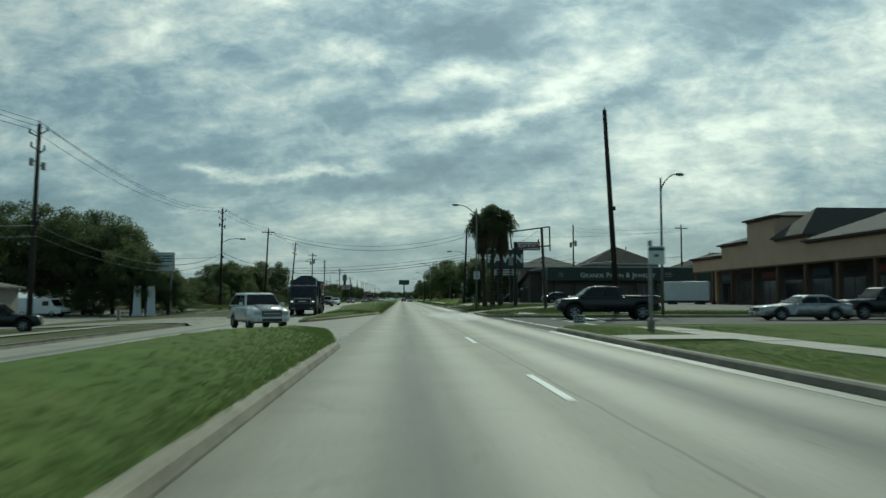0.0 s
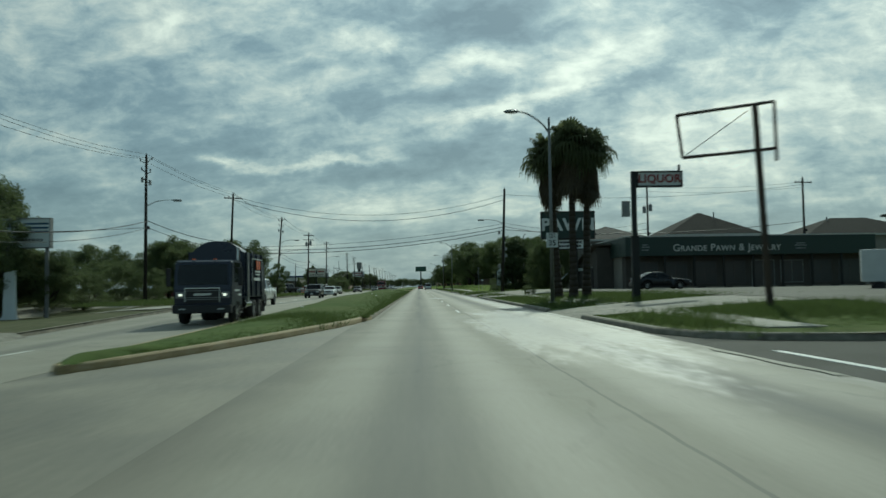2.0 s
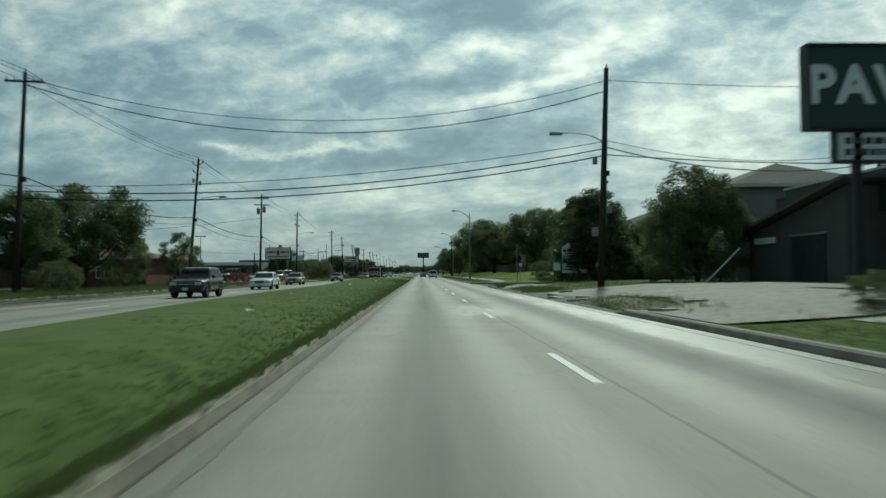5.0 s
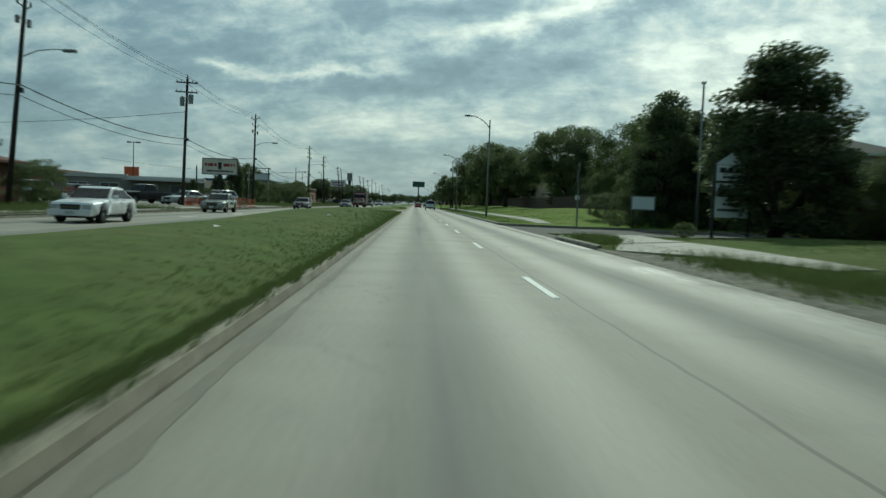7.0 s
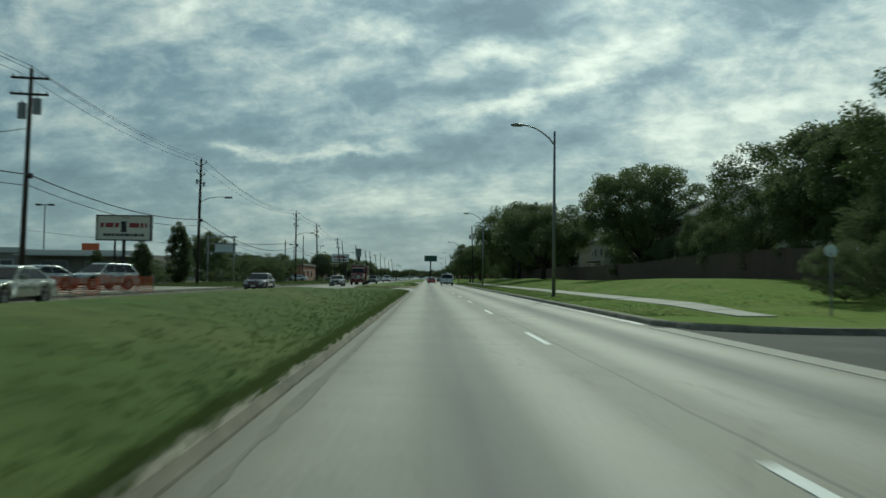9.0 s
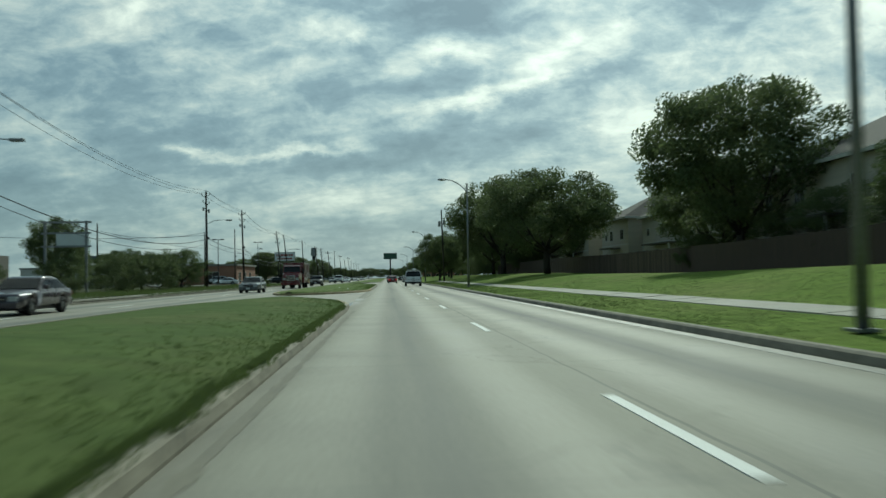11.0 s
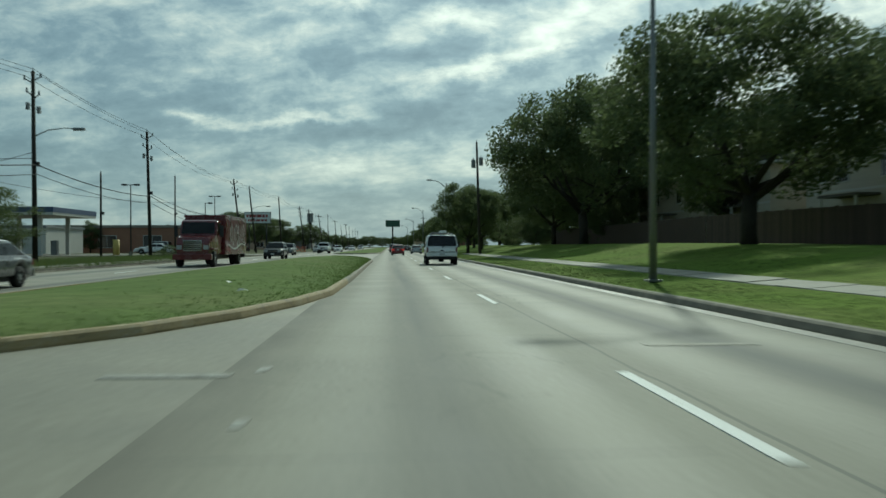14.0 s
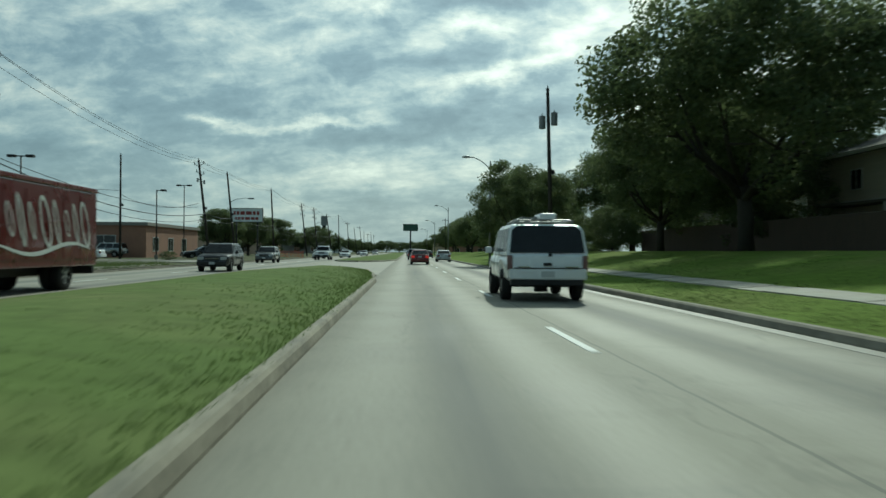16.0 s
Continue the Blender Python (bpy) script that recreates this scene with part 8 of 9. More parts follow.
    tall = kind in ("suv", "crossover", "wagon")
    for s in (-1, 1):
        x0, x1 = sorted((s * hw * 0.50, s * hw * 0.86))
        part("headlight", boxes((x0, x1, f - 0.14, f + 0.006, bon - 0.30, bon - 0.13), bevel=0.02), M_HEADON if lit else M_HEAD, v)
        x0, x1 = sorted((s * hw * (0.82 if tall else 0.56), s * hw * (0.945 if kind == "suv" else 0.90)))
        part("tail_light", boxes((x0, x1, b - 0.02, b + 0.10, (sh - 0.38 if tall else boot - 0.34), (sh - 0.03 if tall else boot - 0.14)), bevel=0.02), M_TAILON if brake else M_TAILD if kind == "suv" else M_TAIL, v)
    low = kind == "suv"
    part("number_plate", boxes((-0.16, 0.16, b - (0.085 if low else 0.03), b - (0.06 if low else 0.004), sill + (0.10 if low else 0.42), sill + (0.24 if low else 0.57))), M_PLATE, v)
    part("front_plate", boxes((-0.16, 0.16, f + 0.05, f + 0.06, sill + 0.08, sill + 0.22)), M_PLATE, v)
    part("underbody", boxes((-hw * 0.8, hw * 0.8, b + 0.3, f - 0.3, sill - 0.06, sill + 0.12)), M_PLASTIC, v)
    for y in (fa, ra):
        part("wheel_well", boxes((-hw + 0.27, hw - 0.27, y - ar, y + ar, sill, wr + ar)), M_PLASTIC, v)
        for s in (-1, 1):
            wheel(v, s * (hw - 0.13), y, wr)
    if kind in PICKUPS:
        part("bed", boxes((-hw * 0.86, hw * 0.86, b + 0.08, cbr - 0.08, boot - 0.012, boot + 0.012)), M_PLASTIC, v, "dark open load bed")
        for s in (-1, 1):
            part("bed_rail", boxes((s * hw * 0.90 - 0.05, s * hw * 0.90 + 0.05, b + 0.05, cbr - 0.05, boot, boot + 0.07), bevel=0.02), body_mat, v)
        part("tailgate", boxes((-hw * 0.84, hw * 0.84, b - 0.012, b + 0.03, sill + 0.36, boot + 0.05), bevel=0.015), body_mat, v)
    if extra:
        extra(v, hw, f, b, sh, H, sill)
    return v


P_WHITE = paint("white_car_paint", (0.78, 0.79, 0.78), 0.0)
P_SILVER = paint("silver_car_paint", (0.36, 0.37, 0.36), 0.55)
P_BLACK = plain("black_car_paint", (0.010, 0.011, 0.013), 0.3, 0.0, 0.4, 0.25, 0.06)
P_NAVY = plain("navy_truck_paint", (0.014, 0.020, 0.042), 0.32, 0.0, 0.5)
P_MAROON = paint("maroon_car_paint", (0.13, 0.018, 0.018), 0.25)
P_RED = paint("red_truck_paint", (0.115, 0.012, 0.016), 0.0)
P_PLUM = paint("plum_car_paint", (0.055, 0.045, 0.055), 0.35)
P_GREEN = paint("grey_green_car_paint", (0.19, 0.21, 0.17), 0.45)
P_GREY = paint("grey_car_paint", (0.10, 0.105, 0.11), 0.4)


def suv_extras(v, hw, f, b, sh, H, sill):
    """Roof rails with a load, rear wiper, badge bars, exhaust and tow bar of the white four-wheel drive."""
    for s in (-1, 1):
        part("roof_rail", tube(bmesh.new(), (s * 0.66, -2.1, H + 0.07), (s * 0.66, 0.1, H + 0.07), 0.022, n=8), M_GREY, v)
        for y in (-2.05, -1.0, 0.05):
            part("rail_foot", boxes((s * 0.66 - 0.025, s * 0.66 + 0.025, y - 0.05, y + 0.05, H - 0.03, H + 0.07)), M_GREY, v)
    for y in (-1.7, -0.5):
        part("crossbar", tube(bmesh.new(), (-0.68, y, H + 0.09), (0.68, y, H + 0.09), 0.022, n=8), M_GREY, v)
    part("roof_box", boxes((-0.10, 0.30, -1.9, -0.9, H + 0.10, H + 0.25), bevel=0.04), P_WHITE, v, "small white box on the roof rack")
    part("ladder", boxes((-0.55, -0.48, -2.0, 0.0, H + 0.11, H + 0.16), (-0.25, -0.18, -2.0, 0.0, H + 0.11, H + 0.16), (-0.48, -0.25, -1.8, -1.76, H + 0.12, H + 0.15), (-0.48, -0.25, -1.3, -1.26, H + 0.12, H + 0.15), (-0.48, -0.25, -0.8, -0.76, H + 0.12, H + 0.15)), M_GREY, v, "aluminium ladder")
    part("wiper", boxes((0.06, 0.46, b - 0.005, b + 0.012, sh + 0.035, sh + 0.065), (0.02, 0.10, b - 0.01, b + 0.012, sh - 0.05, sh + 0.06)), M_PLASTIC, v)
    part("bumper_step", boxes((-0.80, 0.80, b - 0.076, b - 0.02, sill + 0.30, sill + 0.322)), M_PLASTIC, v)
    part("gate_handle", boxes((-0.10, 0.10, b - 0.03, b - 0.002, sh - 0.27, sh - 0.20)), M_PLASTIC, v, "black tailgate handle")
    part("badge", boxes((-0.72, -0.42, b - 0.008, b - 0.001, sh - 0.34, sh - 0.29)), M_CHROME, v)
    part("badge", boxes((0.42, 0.72, b - 0.008, b - 0.001, sh - 0.34, sh - 0.29)), M_CHROME, v)
    part("exhaust", tube(bmesh.new(), (0.45, b + 0.05, sill - 0.06), (0.45, b + 0.9, sill - 0.06), 0.035, n=8), M_GREY, v)
    part("axle", tube(bmesh.new(), (-0.8, -1.45, 0.38), (0.8, -1.45, 0.38), 0.06, n=8), M_PLASTIC, v)
    part("differential", tube(bmesh.new(), (-0.16, -1.45, 0.36), (0.16, -1.45, 0.36), 0.16, n=12), M_PLASTIC, v)
    part("tow_bar", boxes((-0.45, 0.45, b + 0.02, b + 0.10, sill - 0.05, sill + 0.03), (-0.06, 0.06, b - 0.10, b + 0.02, sill - 0.03, sill + 0.03)), M_PLASTIC, v)
    part("valance", boxes((-hw * 0.86, hw * 0.86, b - 0.02, b + 0.2, sill - 0.10, sill + 0.05), bevel=0.02), M_PLASTIC, v, "dark lower valance")


def wagon_extras(v, hw, f, b, sh, H, sill):
    """Swelling front wings, a domed bonnet, a slatted nose and a deep bumper."""
    for s in (-1, 1):
        bm = bmesh.new()
        bmesh.ops.create_uvsphere(bm, u_segments=16, v_segments=10, radius=1.0)
        bmesh.ops.scale(bm, verts=bm.verts, vec=(0.27, 0.86, 0.42))
        bmesh.ops.translate(bm, verts=bm.verts, vec=(s * (hw - 0.22), 1.52, 0.70))
        part("front_wing", bm, P_PEARL, v, "swelling front wing", smooth=True)
        part("fog_lamp", tube(bmesh.new(), (s * 0.66, f - 0.02, 0.50), (s * 0.66, f + 0.075, 0.50), 0.07, 0.065, 10), M_HEAD, v)
    bm = prism(bmesh.new(), [(f - 0.04, 0.66), (f + 0.0, 0.95), (f - 0.22, 1.09), (0.96, 1.25), (0.96, 0.8)], -0.62, 0.62)
    bmesh.ops.bevel(bm, geom=bm.edges[:], offset=0.10, segments=4, affect="EDGES")
    part("bonnet", bm, P_PEARL, v, "domed bonnet", smooth=True)
    part("grille_frame", boxes((-0.50, 0.50, f - 0.05, f + 0.018, 0.62, 0.95), bevel=0.02), M_PLASTIC, v)
    for k in range(5):
        part("grille_slat", boxes((-0.47, 0.47, f + 0.012, f + 0.034, 0.645 + 0.06 * k, 0.675 + 0.06 * k), bevel=0.006), M_GREY, v)
    part("lower_intake", boxes((-0.50, 0.50, f + 0.04, f + 0.066, 0.44, 0.56), bevel=0.01), M_PLASTIC, v, "dark lower intake")
    part("aerial", tube(bmesh.new(), (0.1, 0.1, H - 0.02), (0.1, 0.0, H + 0.09), 0.02, 0.012, 6), M_PLASTIC, v)


P_PEARL = paint("pearl_silver_paint", (0.60, 0.61, 0.60), 0.1)
BACK = 180
vehicle("suv", "white four-wheel drive with a loaded roof rack on the road", pose(2.62, 286.3, 0, 0, 0, -1) @ Matrix.Scale(1.04, 4), P_WHITE, extra=suv_extras, trim=P_WHITE)
vehicle("sedan", "maroon saloon with brake lights on the road ahead", pose(0.35, 340.5, 0), P_MAROON, brake=True)
vehicle("sedan", "silver saloon on the road ahead", pose(3.6, 361.5, 0), P_SILVER)
vehicle("crossover", "dark car far ahead on the road", pose(0.2, 386, 0), P_GREY, brake=True)
vehicle("sedan", "dark car far ahead on the road", pose(3.4, 420, 0), P_BLACK)
vehicle("crossover", "white car far ahead on the road", pose(0.0, 455, 0), P_WHITE)
vehicle("wagon", "pearl white rounded sports utility car turning through the median gap", pose(-8.0, 38.4, -0.31, 0, 0, BACK + 26), P_PEARL, extra=wagon_extras)
vehicle("crewcab", "black crew-cab pickup waiting in the side street", pose(11.35, 42.9, 0.0, 0, 0, 90 - 4) @ Matrix.Scale(1.03, 4), P_BLACK, name="pickup_truck", category="pickup")
vehicle("sedan", "silver saloon waiting behind the black pickup in the side street", pose(22.4, 41.6, 0.0, 0, 0, 90) @ Matrix.Diagonal((1.05, 1.12, 1.0, 1)), P_SILVER, group="parked cars")
vehicle("pickup", "dark pickup queuing behind the silver saloon", pose(28.4, 43.2, 0.0, 0, 0, 90), P_BLACK, name="pickup_truck", category="pickup", group="parked cars")
vehicle("sedan", "black saloon parked before the pawn shop", pose(20.0, 98.5, 0.64, 0, 0, -88), P_BLACK, group="parked cars")
vehicle("pickup", "white pickup truck in the oncoming lanes", pose(-12.0, 89.5, 0, 0, 0, BACK), P_WHITE, name="pickup_truck", category="pickup")
vehicle("crossover", "dark sports utility car in the oncoming lanes", pose(-12.9, 127.5, 0, 0, 0, BACK), P_BLACK)
vehicle("sedan", "white saloon in the oncoming lanes", pose(-13.6, 150.0, 0, 0, 0, BACK), P_WHITE)
vehicle("sedan", "grey-green saloon on the verge lane", pose(-15.6, 178.5, 0, 0, 0, BACK), P_GREEN)
vehicle("sedan", "dark plum saloon in the oncoming lanes", pose(-14.6, 216.0, 0, 0, 0, BACK), P_PLUM)
vehicle("sedan", "grey saloon near the median gap", pose(-12.8, 256.5, 0, 0, 0, BACK), P_GREY)
for x, y, kind, mt, lab in ((-12.0, 312, "crossover", P_BLACK, "black car behind the red truck"), (-15.0, 345, "crossover", P_GREY, "dark car in the oncoming lanes"), (-12.2, 372, "pickup", P_WHITE, "white pickup in the oncoming lanes"), (-15.0, 392, "sedan", P_SILVER, "silver saloon in the oncoming lanes"), (-12.2, 410, "sedan", P_WHITE, "white saloon in the oncoming lanes"), (-14.8, 440, "crossover", P_BLACK, "black car far off in the oncoming lanes"),
                            (-12.0, 470, "sedan", P_WHITE, "white car far off in the oncoming lanes"), (-15.0, 505, "sedan", P_GREY, "grey car far off in the oncoming lanes"), (-12.0, 545, "crossover", P_WHITE, "white car far off in the oncoming lanes")):
    vehicle(kind, lab, pose(x, y, 0, 0, 0, BACK), mt)
# parked in the lots on the left
for x, y, turn, kind, mt, lab in ((-27.5, 196.5, 150, "pickup", P_BLACK, "black pickup parked nose out in the shop lot"), (-23.6, 197.0, 152, "sedan", P_SILVER, "silver saloon parked in the shop lot"), (-21.2, 200.5, 154, "crossover", P_SILVER, "silver estate car parked in the shop lot"),
                                  (-33.0, 193.0, 150, "crossover", P_GREY, "grey car parked in the shop lot"), (-37.0, 192.0, 150, "suv", P_SILVER, "silver four-wheel drive parked in the shop lot"), (-41.0, 190.0, 148, "crossover", P_BLACK, "black car parked in the shop lot"),
                                  (-23.6, 43.4, 290, "crossover", P_BLACK, "black car parked by the timber pole"), (-32.0, 340.0, 92, "sedan", P_WHITE, "white saloon at the filling station"), (-40.0, 368.5, 88, "suv", P_SILVER, "silver four-wheel drive beside the brick building"), (-26.0, 362.0, 120, "sedan", P_BLACK, "black saloon leaving the lot")):
    vehicle(kind, lab, pose(x, y, left_z(x, y) + (0.05 if y < 92 else 0.07), 0, 0, turn), mt, group="parked cars")


def van(m, label):
    v = thing("van", label, "van", m, "parked vans")
    bm = prism(bmesh.new(), [(2.7, 0.4), (2.75, 0.95), (2.0, 1.15), (1.45, 1.95), (1.2, 2.1), (-2.6, 2.1), (-2.7, 1.9), (-2.7, 0.4)], -0.98, 0.98)
    bmesh.ops.bevel(bm, geom=bm.edges[:], offset=0.05, segments=2, affect="EDGES")
    part("body", bm, P_WHITE, v)
    for s in (-1, 1):
        part("side_window", boxes((s * 0.985 - 0.006, s * 0.985 + 0.006, 0.6, 1.35, 1.25, 1.75)), M_CARGLASS, v)
    bm = bmesh.new()
    fc = bm.faces.new([bm.verts.new(p) for p in ((-0.85, 1.97, 1.22), (0.85, 1.97, 1.22), (0.8, 1.5, 1.93), (-0.8, 1.5, 1.93))])
    bmesh.ops.solidify(bm, geom=[fc], thickness=0.02)
    part("windscreen", bm, M_CARGLASS, v)
    part("bumper", boxes((-0.9, 0.9, 2.68, 2.82, 0.4, 0.6), bevel=0.03), M_PLASTIC, v)
    for s in (-1, 1):
        part("headlight", boxes((s * 0.7 - 0.14, s * 0.7 + 0.14, 2.72, 2.765, 0.7, 0.88)), M_HEAD, v)
        for y in (1.7, -1.7):
            wheel(v, s * 0.86, y, 0.34)


van(pose(-40.5, 87.0, left_z(-40.5, 87.0) + 0.05, 0, 0, 262), "white panel van parked on the lot by the trees")


def heavy_wheels(v, ys, hw, r=0.5, dual=()):
    for y in ys:
        for s in (-1, 1):
            wheel(v, s * (hw - 0.17), y, r, 0.30)
            if y in dual:
                wheel(v, s * (hw - 0.50), y, r, 0.28)


def garbage_truck(m):
    v = thing("garbage_truck", "dark blue refuse truck with a domed hopper in oncoming lanes", "garbage truck", m)
    # cab over the engine, at the front (+y)
    bm = prism(bmesh.new(), [(4.6, 0.75), (4.66, 1.5), (4.52, 2.75), (4.3, 2.86), (2.75, 2.86), (2.7, 0.75)], -1.2, 1.2)
    bmesh.ops.bevel(bm, geom=bm.edges[:], offset=0.06, segments=2, affect="EDGES")
    cab = part("cab", bm, P_NAVY, v)
    bm = bmesh.new()
    fc = bm.faces.new([bm.verts.new(p) for p in ((-1.05, 4.66, 1.75), (1.05, 4.66, 1.75), (1.02, 4.555, 2.66), (-1.02, 4.555, 2.66))])
    bmesh.ops.solidify(bm, geom=[fc], thickness=0.03)
    part("windscreen", bm, M_CARGLASS, cab)
    for s in (-1, 1):
        part("side_window", boxes((s * 1.205 - 0.006, s * 1.205 + 0.006, 3.1, 4.2, 1.85, 2.75)), M_CARGLASS, cab)
        part("mirror", boxes((s * 1.5 - 0.1, s * 1.5 + 0.1, 4.3, 4.4, 1.7, 2.5), bevel=0.03), M_PLASTIC, cab)
        part("mirror_arm", tube(bmesh.new(), (s * 1.18, 4.35, 2.55), (s * 1.5, 4.35, 2.45), 0.02, n=6), M_PLASTIC, cab)
        part("headlight", boxes((s * 0.92 - 0.07, s * 0.92 + 0.07, 4.6, 4.695, 1.26, 1.36), bevel=0.015), M_HEADON, cab)
    part("grille", boxes((-0.70, 0.70, 4.6, 4.70, 0.98, 1.58), bevel=0.02), M_PLASTIC, cab)
    part("grille_surround", boxes((-0.74, 0.74, 4.62, 4.715, 1.58, 1.63), (-0.74, -0.70, 4.62, 4.715, 1.0, 1.58), (0.70, 0.74, 4.62, 4.715, 1.0, 1.58)), M_CHROME, cab)
    for z in (1.10, 1.18, 1.48):
        part("grille_bar", boxes((-0.66, 0.66, 4.70, 4.71, z, z + 0.025)), M_GREY, cab)
    part("bumper", boxes((-1.22, 1.22, 4.5, 4.82, 0.5, 0.86), bevel=0.04), M_PLASTIC, v)
    part("emblem", boxes((-0.36, 0.36, 4.70, 4.712, 1.28, 1.38)), M_CHROME, cab)
    for s in (-1, 1):
        part("headlight_bezel", boxes((s * 0.95 - 0.17, s * 0.95 + 0.17, 4.6, 4.68, 1.16, 1.44), bevel=0.02), M_GREY, cab)
        part("fog_lamp", boxes((s * 0.8 - 0.14, s * 0.8 + 0.14, 4.82, 4.835, 0.66, 0.72)), M_HEAD, cab)
        part("door_stripe", boxes((s * 1.208 - 0.005, s * 1.208 + 0.005, 2.9, 3.5, 1.25, 1.33), (s * 1.208 - 0.005, s * 1.208 + 0.005, 3.3, 4.1, 1.45, 1.53)), M_PALE, cab)
        part("step", boxes((s * 1.1 - 0.12, s * 1.1 + 0.12, 2.75, 3.1, 0.45, 0.5)), M_GREY, cab)
        part("cab_lamp", boxes((s * 0.45 - 0.06, s * 0.45 + 0.06, 4.3, 4.42, 2.86, 2.92), bevel=0.01), M_ORANGE, cab)
    part("wiper", boxes((-0.7, -0.05, 4.672, 4.684, 1.80, 1.825), (0.1, 0.75, 4.672, 4.684, 1.80, 1.825)), M_PLASTIC, cab)
    part("exhaust_stack", tube(bmesh.new(), (-1.0, 2.6, 0.9), (-1.0, 2.6, 3.5), 0.075, n=10), M_CHROME, v)
    # chassis, packer body, hopper dome, tailgate
    part("chassis", boxes((-0.5, 0.5, -2.0, 4.3, 0.62, 0.95)), M_PLASTIC, v)
    bm = prism(bmesh.new(), [(2.5, 1.15), (2.5, 3.3), (-1.2, 3.3), (-1.4, 1.15)], -1.22, 1.22)
    bmesh.ops.bevel(bm, geom=bm.edges[:], offset=0.04, segments=2, affect="EDGES")
    bd = part("packer_body", bm, P_NAVY, v)
    for k in range(4):
        y = 2.2 - 1.1 * k
        for s in (-1, 1):
            part("rib", boxes((s * 1.26 - 0.04, s * 1.26 + 0.04, y - 0.05, y + 0.05, 1.2, 3.3)), P_NAVY, bd)
    bm = bmesh.new()
    n = 9
    prof = [(-1.12, 0), (-0.98, 0.16), (-0.62, 0.42), (-0.45, 0.50), (0, 0.53), (0.45, 0.50), (0.62, 0.42), (0.98, 0.16), (1.12, 0)]
    a = [bm.verts.new((x, 2.3, 3.3 + z)) for x, z in prof]
    b = [bm.verts.new((x * 0.9, 0.6, 3.3 + z * 0.85)) for x, z in prof]
    bm.faces.new(a)
    bm.faces.new(b[::-1])
    for i in range(n - 1):
        bm.faces.new((a[i + 1], a[i], b[i], b[i + 1]))
    bmesh.ops.recalc_face_normals(bm, faces=bm.faces)
    part("hopper_dome", bm, P_NAVY, v, "domed hopper cover")
    bm = prism(bmesh.new(), [(-1.25, 3.25), (-1.9, 2.9), (-2.3, 1.8), (-2.1, 0.9), (-1.45, 1.0)], -1.22, 1.22)
    bmesh.ops.bevel(bm, geom=bm.edges[:], offset=0.05, segments=2, affect="EDGES")
    part("tailgate", bm, P_NAVY, v)
    for s in (-1, 1):
        part("panel_edge", boxes((s * 1.31 - 0.005, s * 1.31 + 0.005, -1.0, 1.2, 3.0, 3.04), (s * 1.31 - 0.005, s * 1.31 + 0.005, -1.0, -0.96, 1.9, 3.0), (s * 1.31 - 0.005, s * 1.31 + 0.005, 1.16, 1.2, 1.9, 3.0), (s * 1.31 - 0.005, s * 1.31 + 0.005, -0.6, 0.8, 1.95, 2.1)), M_PALE, bd, "pale worn outline")
        part("logo_mark", boxes((s * 1.318 - 0.006, s * 1.318 + 0.006, -0.55, -0.2, 2.5, 2.95), (s * 1.318 - 0.006, s * 1.318 + 0.006, 0.0, 0.3, 2.5, 2.95)), M_ORANGE, bd, "orange mark")
        part("text_bar", boxes((s * 1.318 - 0.006, s * 1.318 + 0.006, -0.6, 0.6, 2.36, 2.44), (s * 1.318 - 0.006, s * 1.318 + 0.006, -0.4, 0.5, 2.22, 2.29)), M_PALE, bd)
        part("fuel_tank", tube(bmesh.new(), (s * 0.95, 0.95, 0.85), (s * 0.95, 2.0, 0.85), 0.28, n=14), M_CHROME, v)
        part("lift_arm", boxes((s * 1.28 - 0.05, s * 1.28 + 0.05, 1.9, 2.15, 0.9, 3.2)), M_GREY, v)
        part("mudguard", boxes((s * 1.0 - 0.25, s * 1.0 + 0.25, -1.95, -1.91, 0.35, 0.9)), M_PLASTIC, v)
    heavy_wheels(v, (3.6, 0.25, -1.0), 1.22, 0.52, (0.25, -1.0))
    return v


garbage_truck(pose(-8.95, 68.8, lane_z(-8.95, 66.0), 0, 0, BACK) @ Matrix.Diagonal((0.95, 0.98, 0.90, 1)))


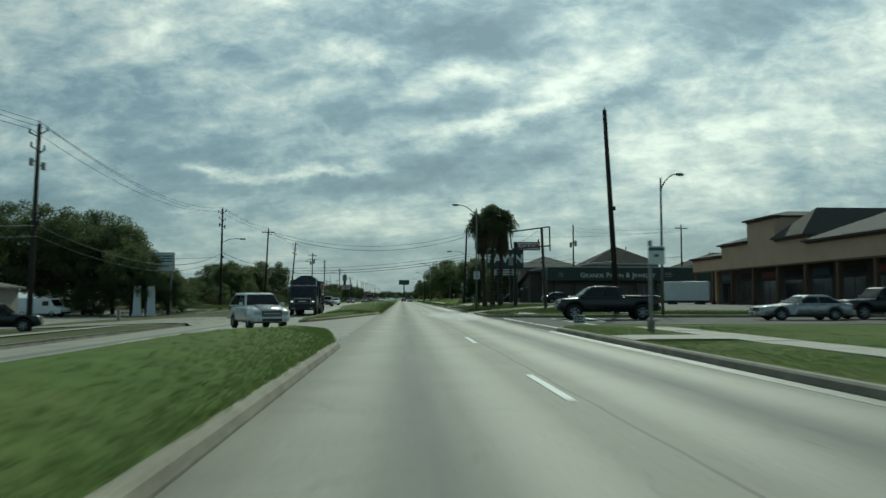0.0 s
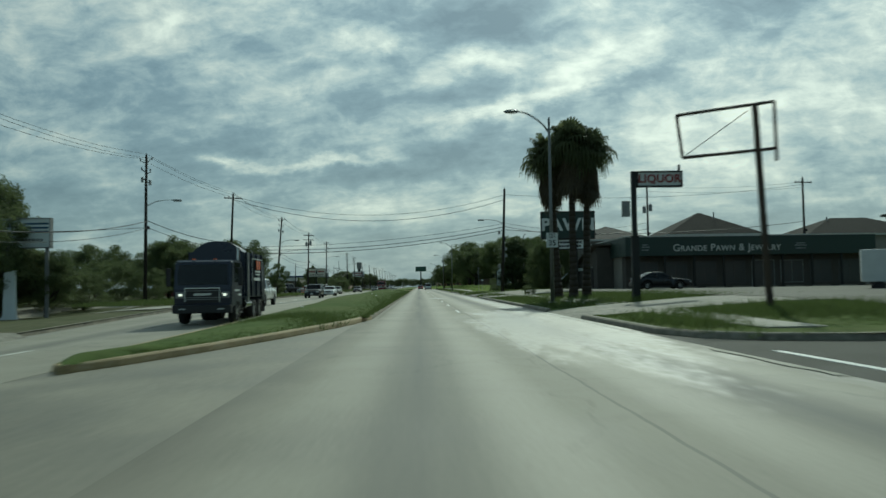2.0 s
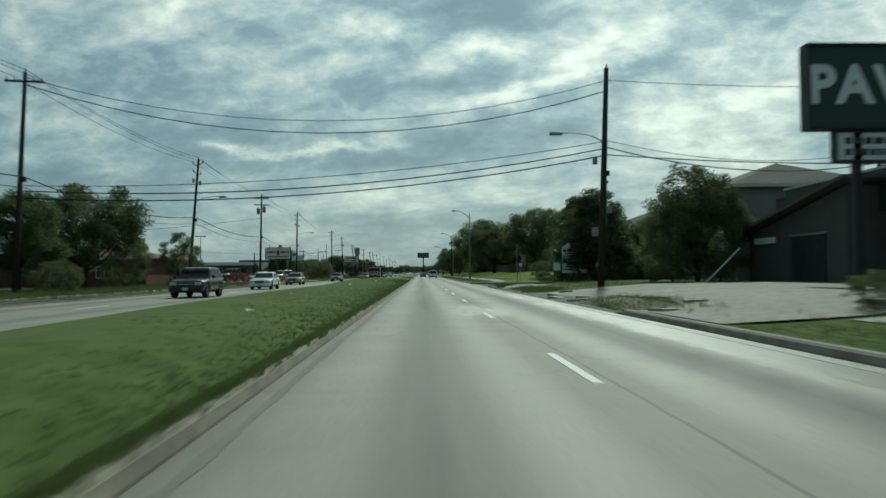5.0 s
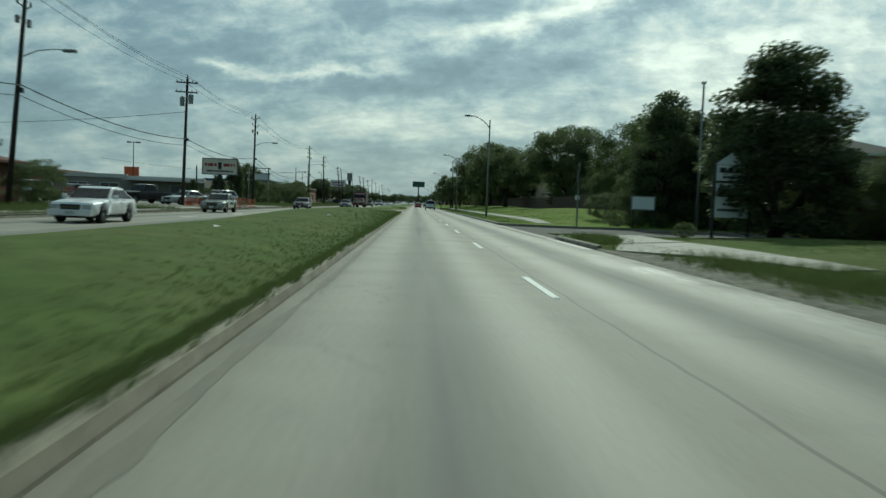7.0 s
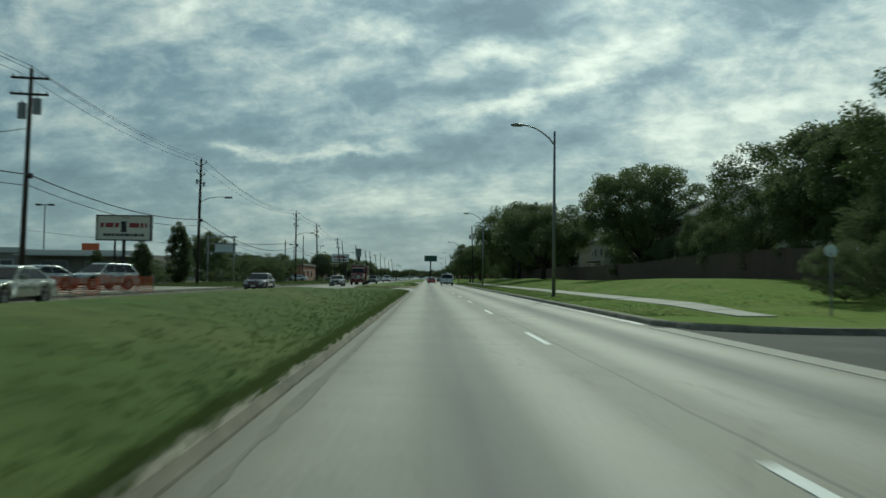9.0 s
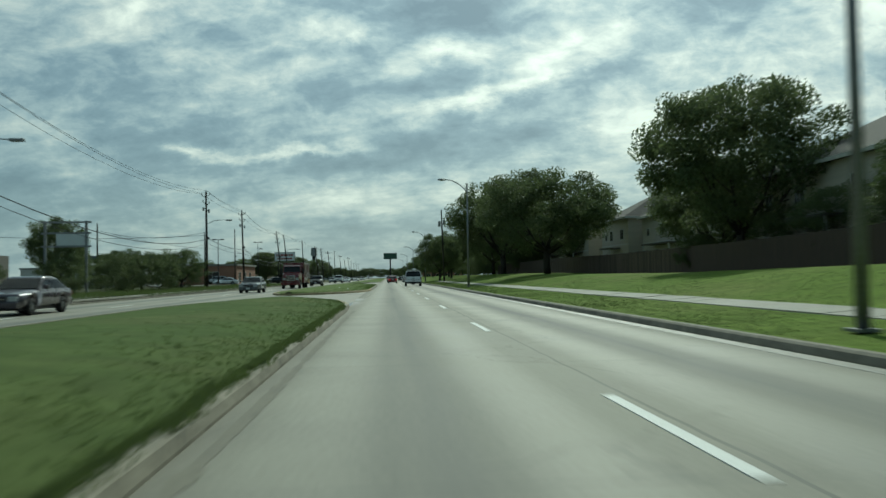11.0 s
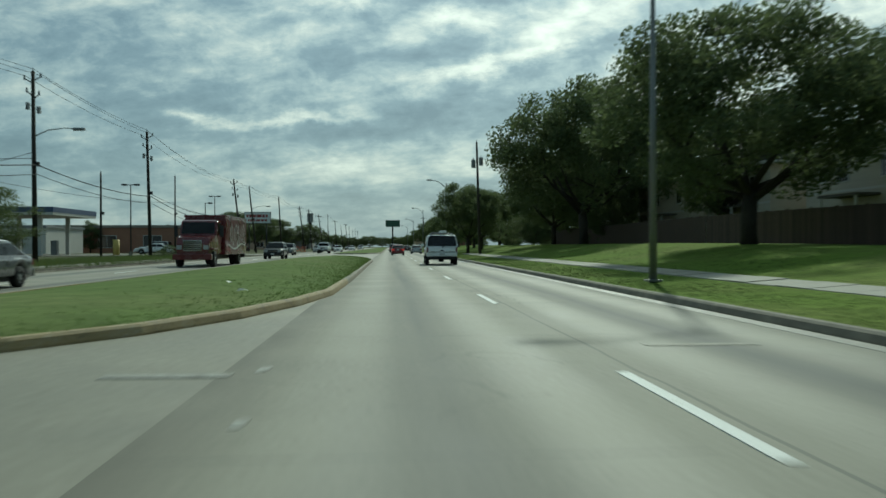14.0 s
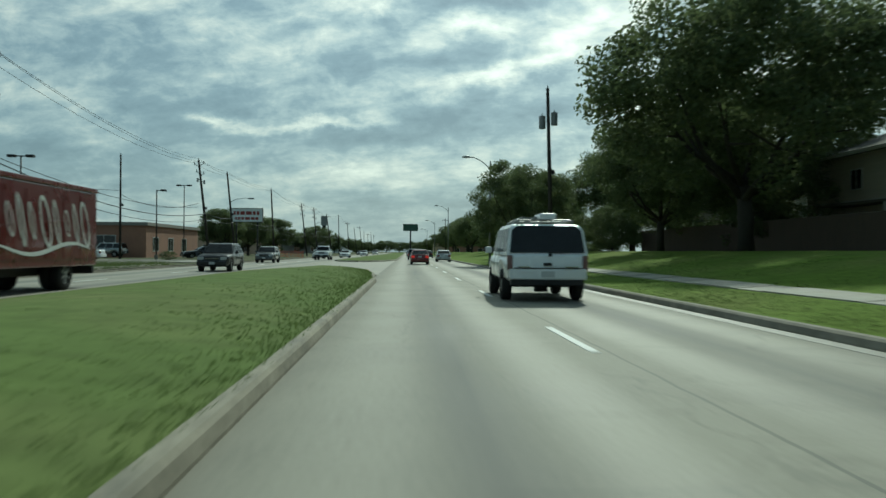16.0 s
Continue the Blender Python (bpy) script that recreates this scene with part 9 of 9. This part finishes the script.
def beverage_truck(m):
    v = thing("delivery_truck", "red beverage delivery truck with a low bay body, oncoming", "delivery truck", m)
    bm = prism(bmesh.new(), [(5.2, 0.75), (5.25, 1.35), (5.05, 1.75), (3.9, 1.95), (3.55, 2.75), (3.3, 2.85), (2.3, 2.85), (2.25, 0.75)], -1.08, 1.08)
    for vt in bm.verts:
        if vt.co.y > 4:
            vt.co.x *= 0.86
    bmesh.ops.bevel(bm, geom=bm.edges[:], offset=0.06, segments=2, affect="EDGES")
    cab = part("cab", bm, P_RED, v)
    bm = bmesh.new()
    fc = bm.faces.new([bm.verts.new(p) for p in ((-0.98, 3.91, 2.02), (0.98, 3.91, 2.02), (0.95, 3.60, 2.7), (-0.95, 3.60, 2.7))])
    bmesh.ops.solidify(bm, geom=[fc], thickness=0.03)
    part("windscreen", bm, M_CARGLASS, cab)
    part("grille", boxes((-0.55, 0.55, 5.2, 5.285, 0.95, 1.6), bevel=0.02), M_CHROME, cab)
    for k in range(5):
        part("grille_slat", boxes((-0.5, 0.5, 5.285, 5.297, 1.03 + 0.11 * k, 1.08 + 0.11 * k)), M_PLASTIC, cab)
    part("bumper", boxes((-1.12, 1.12, 5.1, 5.42, 0.45, 0.8), bevel=0.04), P_RED, v)
    for s in (-1, 1):
        part("headlight", boxes((s * 0.77 - 0.15, s * 0.77 + 0.15, 5.12, 5.25, 1.05, 1.3), bevel=0.02), M_HEAD, cab)
        part("side_window", boxes((s * 1.085 - 0.006, s * 1.085 + 0.006, 2.5, 3.4, 1.95, 2.65)), M_CARGLASS, cab)
        part("mirror", boxes((s * 1.36 - 0.1, s * 1.36 + 0.1, 3.6, 3.7, 1.8, 2.5), bevel=0.03), M_PLASTIC, cab)
        part("mirror_arm", tube(bmesh.new(), (s * 1.05, 3.6, 2.3), (s * 1.36, 3.65, 2.3), 0.02, n=6), M_PLASTIC, cab)
        part("front_wing", boxes((s * 1.0 - 0.16, s * 1.0 + 0.16, 3.7, 4.9, 1.02, 1.12), bevel=0.03), P_RED, cab)
    bm = boxes((-1.24, 1.24, -5.2, 2.1, 0.72, 3.05), bevel=0.04)
    bd = part("bay_body", bm, P_RED, v)
    part("roof_edge", boxes((-1.27, 1.27, -5.23, 2.13, 3.05, 3.2), bevel=0.03), P_RED, bd)
    for s in (-1, 1):
        for k in range(6):
            y = -4.95 + 1.16 * k
            part("bay_door", boxes((s * 1.25 - 0.012, s * 1.25 + 0.012, y, y + 1.08, 0.95, 2.85)), P_RED, bd)
        # plain white ovals and a ribbon along the side
        def ribbon(fn, n_, w_):
            bm_ = bmesh.new()
            last = None
            for i in range(n_ + 1):
                yy, zz = fn(i / n_)
                cur = (bm_.verts.new((s * 1.278, yy, zz - w_ * (0.5 + 0.5 * math.sin(math.pi * i / n_)))), bm_.verts.new((s * 1.278, yy + 0.06, zz + w_ * (0.5 + 0.5 * math.sin(math.pi * i / n_)))))
                if last:
                    bm_.faces.new((last[0], cur[0], cur[1], last[1]))
                last = cur
            return part("white_ribbon", bm_, M_WHITE, bd, "white flowing ribbon mark")
        ribbon(lambda a: (-4.6 + 5.8 * a, 1.25 + 0.16 * math.sin(a * 7)), 40, 0.06)
        for c_, r_, fat, a0, a1 in ((-4.2, 0.72, 0.40, 0, 360), (-3.5, 0.62, 0.26, 0, 360), (-2.9, 0.40, 0.40, 0, 360), (-2.2, 0.66, 0.24, 0, 360), (-1.5, 0.74, 0.42, 0, 360), (-0.7, 0.52, 0.28, 0, 360), (-0.1, 0.72, 0.22, 0, 360), (0.5, 0.46, 0.36, 0, 360)):
            bm = bmesh.new()
            ring = []
            for i in range(25):
                a = radians(a0 + (a1 - a0) * i / 24)
                w_ = 0.13 + 0.05 * math.sin(a) ** 2
                zz = math.sin(a)
                lean_ = -0.34 * r_ * zz * s
                ring.append((bm.verts.new((s * 1.277, c_ + r_ * fat * math.cos(a) * -s + lean_, 2.0 + r_ * zz)), bm.verts.new((s * 1.277, c_ + r_ * (fat - w_ * 0.8) * math.cos(a) * -s + lean_ * 0.86, 2.0 + r_ * 0.84 * zz))))
            for a, b in zip(ring, ring[1:]):
                bm.faces.new((a[0], b[0], b[1], a[1]))
            part("white_loop", bm, M_WHITE, bd, "white slanting oval mark")
    part("chassis", boxes((-0.5, 0.5, -5.0, 4.9, 0.45, 0.75)), M_PLASTIC, v)
    part("rear_bumper", boxes((-1.1, 1.1, -5.35, -5.2, 0.45, 0.7)), M_PLASTIC, v)
    for s in (-1, 1):
        part("tail_light", boxes((s * 1.05 - 0.12, s * 1.05 + 0.12, -5.23, -5.2, 0.9, 1.1)), M_TAIL, bd)
    heavy_wheels(v, (4.25, -3.2), 1.14, 0.48, (-3.2,))
    return v


beverage_truck(pose(-12.3, 285.4, 0, 0, 0, BACK))

# ---- pavement slabs ----
for a, b, x0, x1 in ((-6.0, 26.2, 8.0, 9.4), (49.8, 59.2, 7.2, 8.6), (67.2, 98.0, 7.6, 8.9), (132.0, 152.0, walk_near, walk_far), (173.0, 330.0, 8.1, 9.25)):
    walk_slabs(a, b, x0, x1, 0.045 if callable(x0) else 0.030)
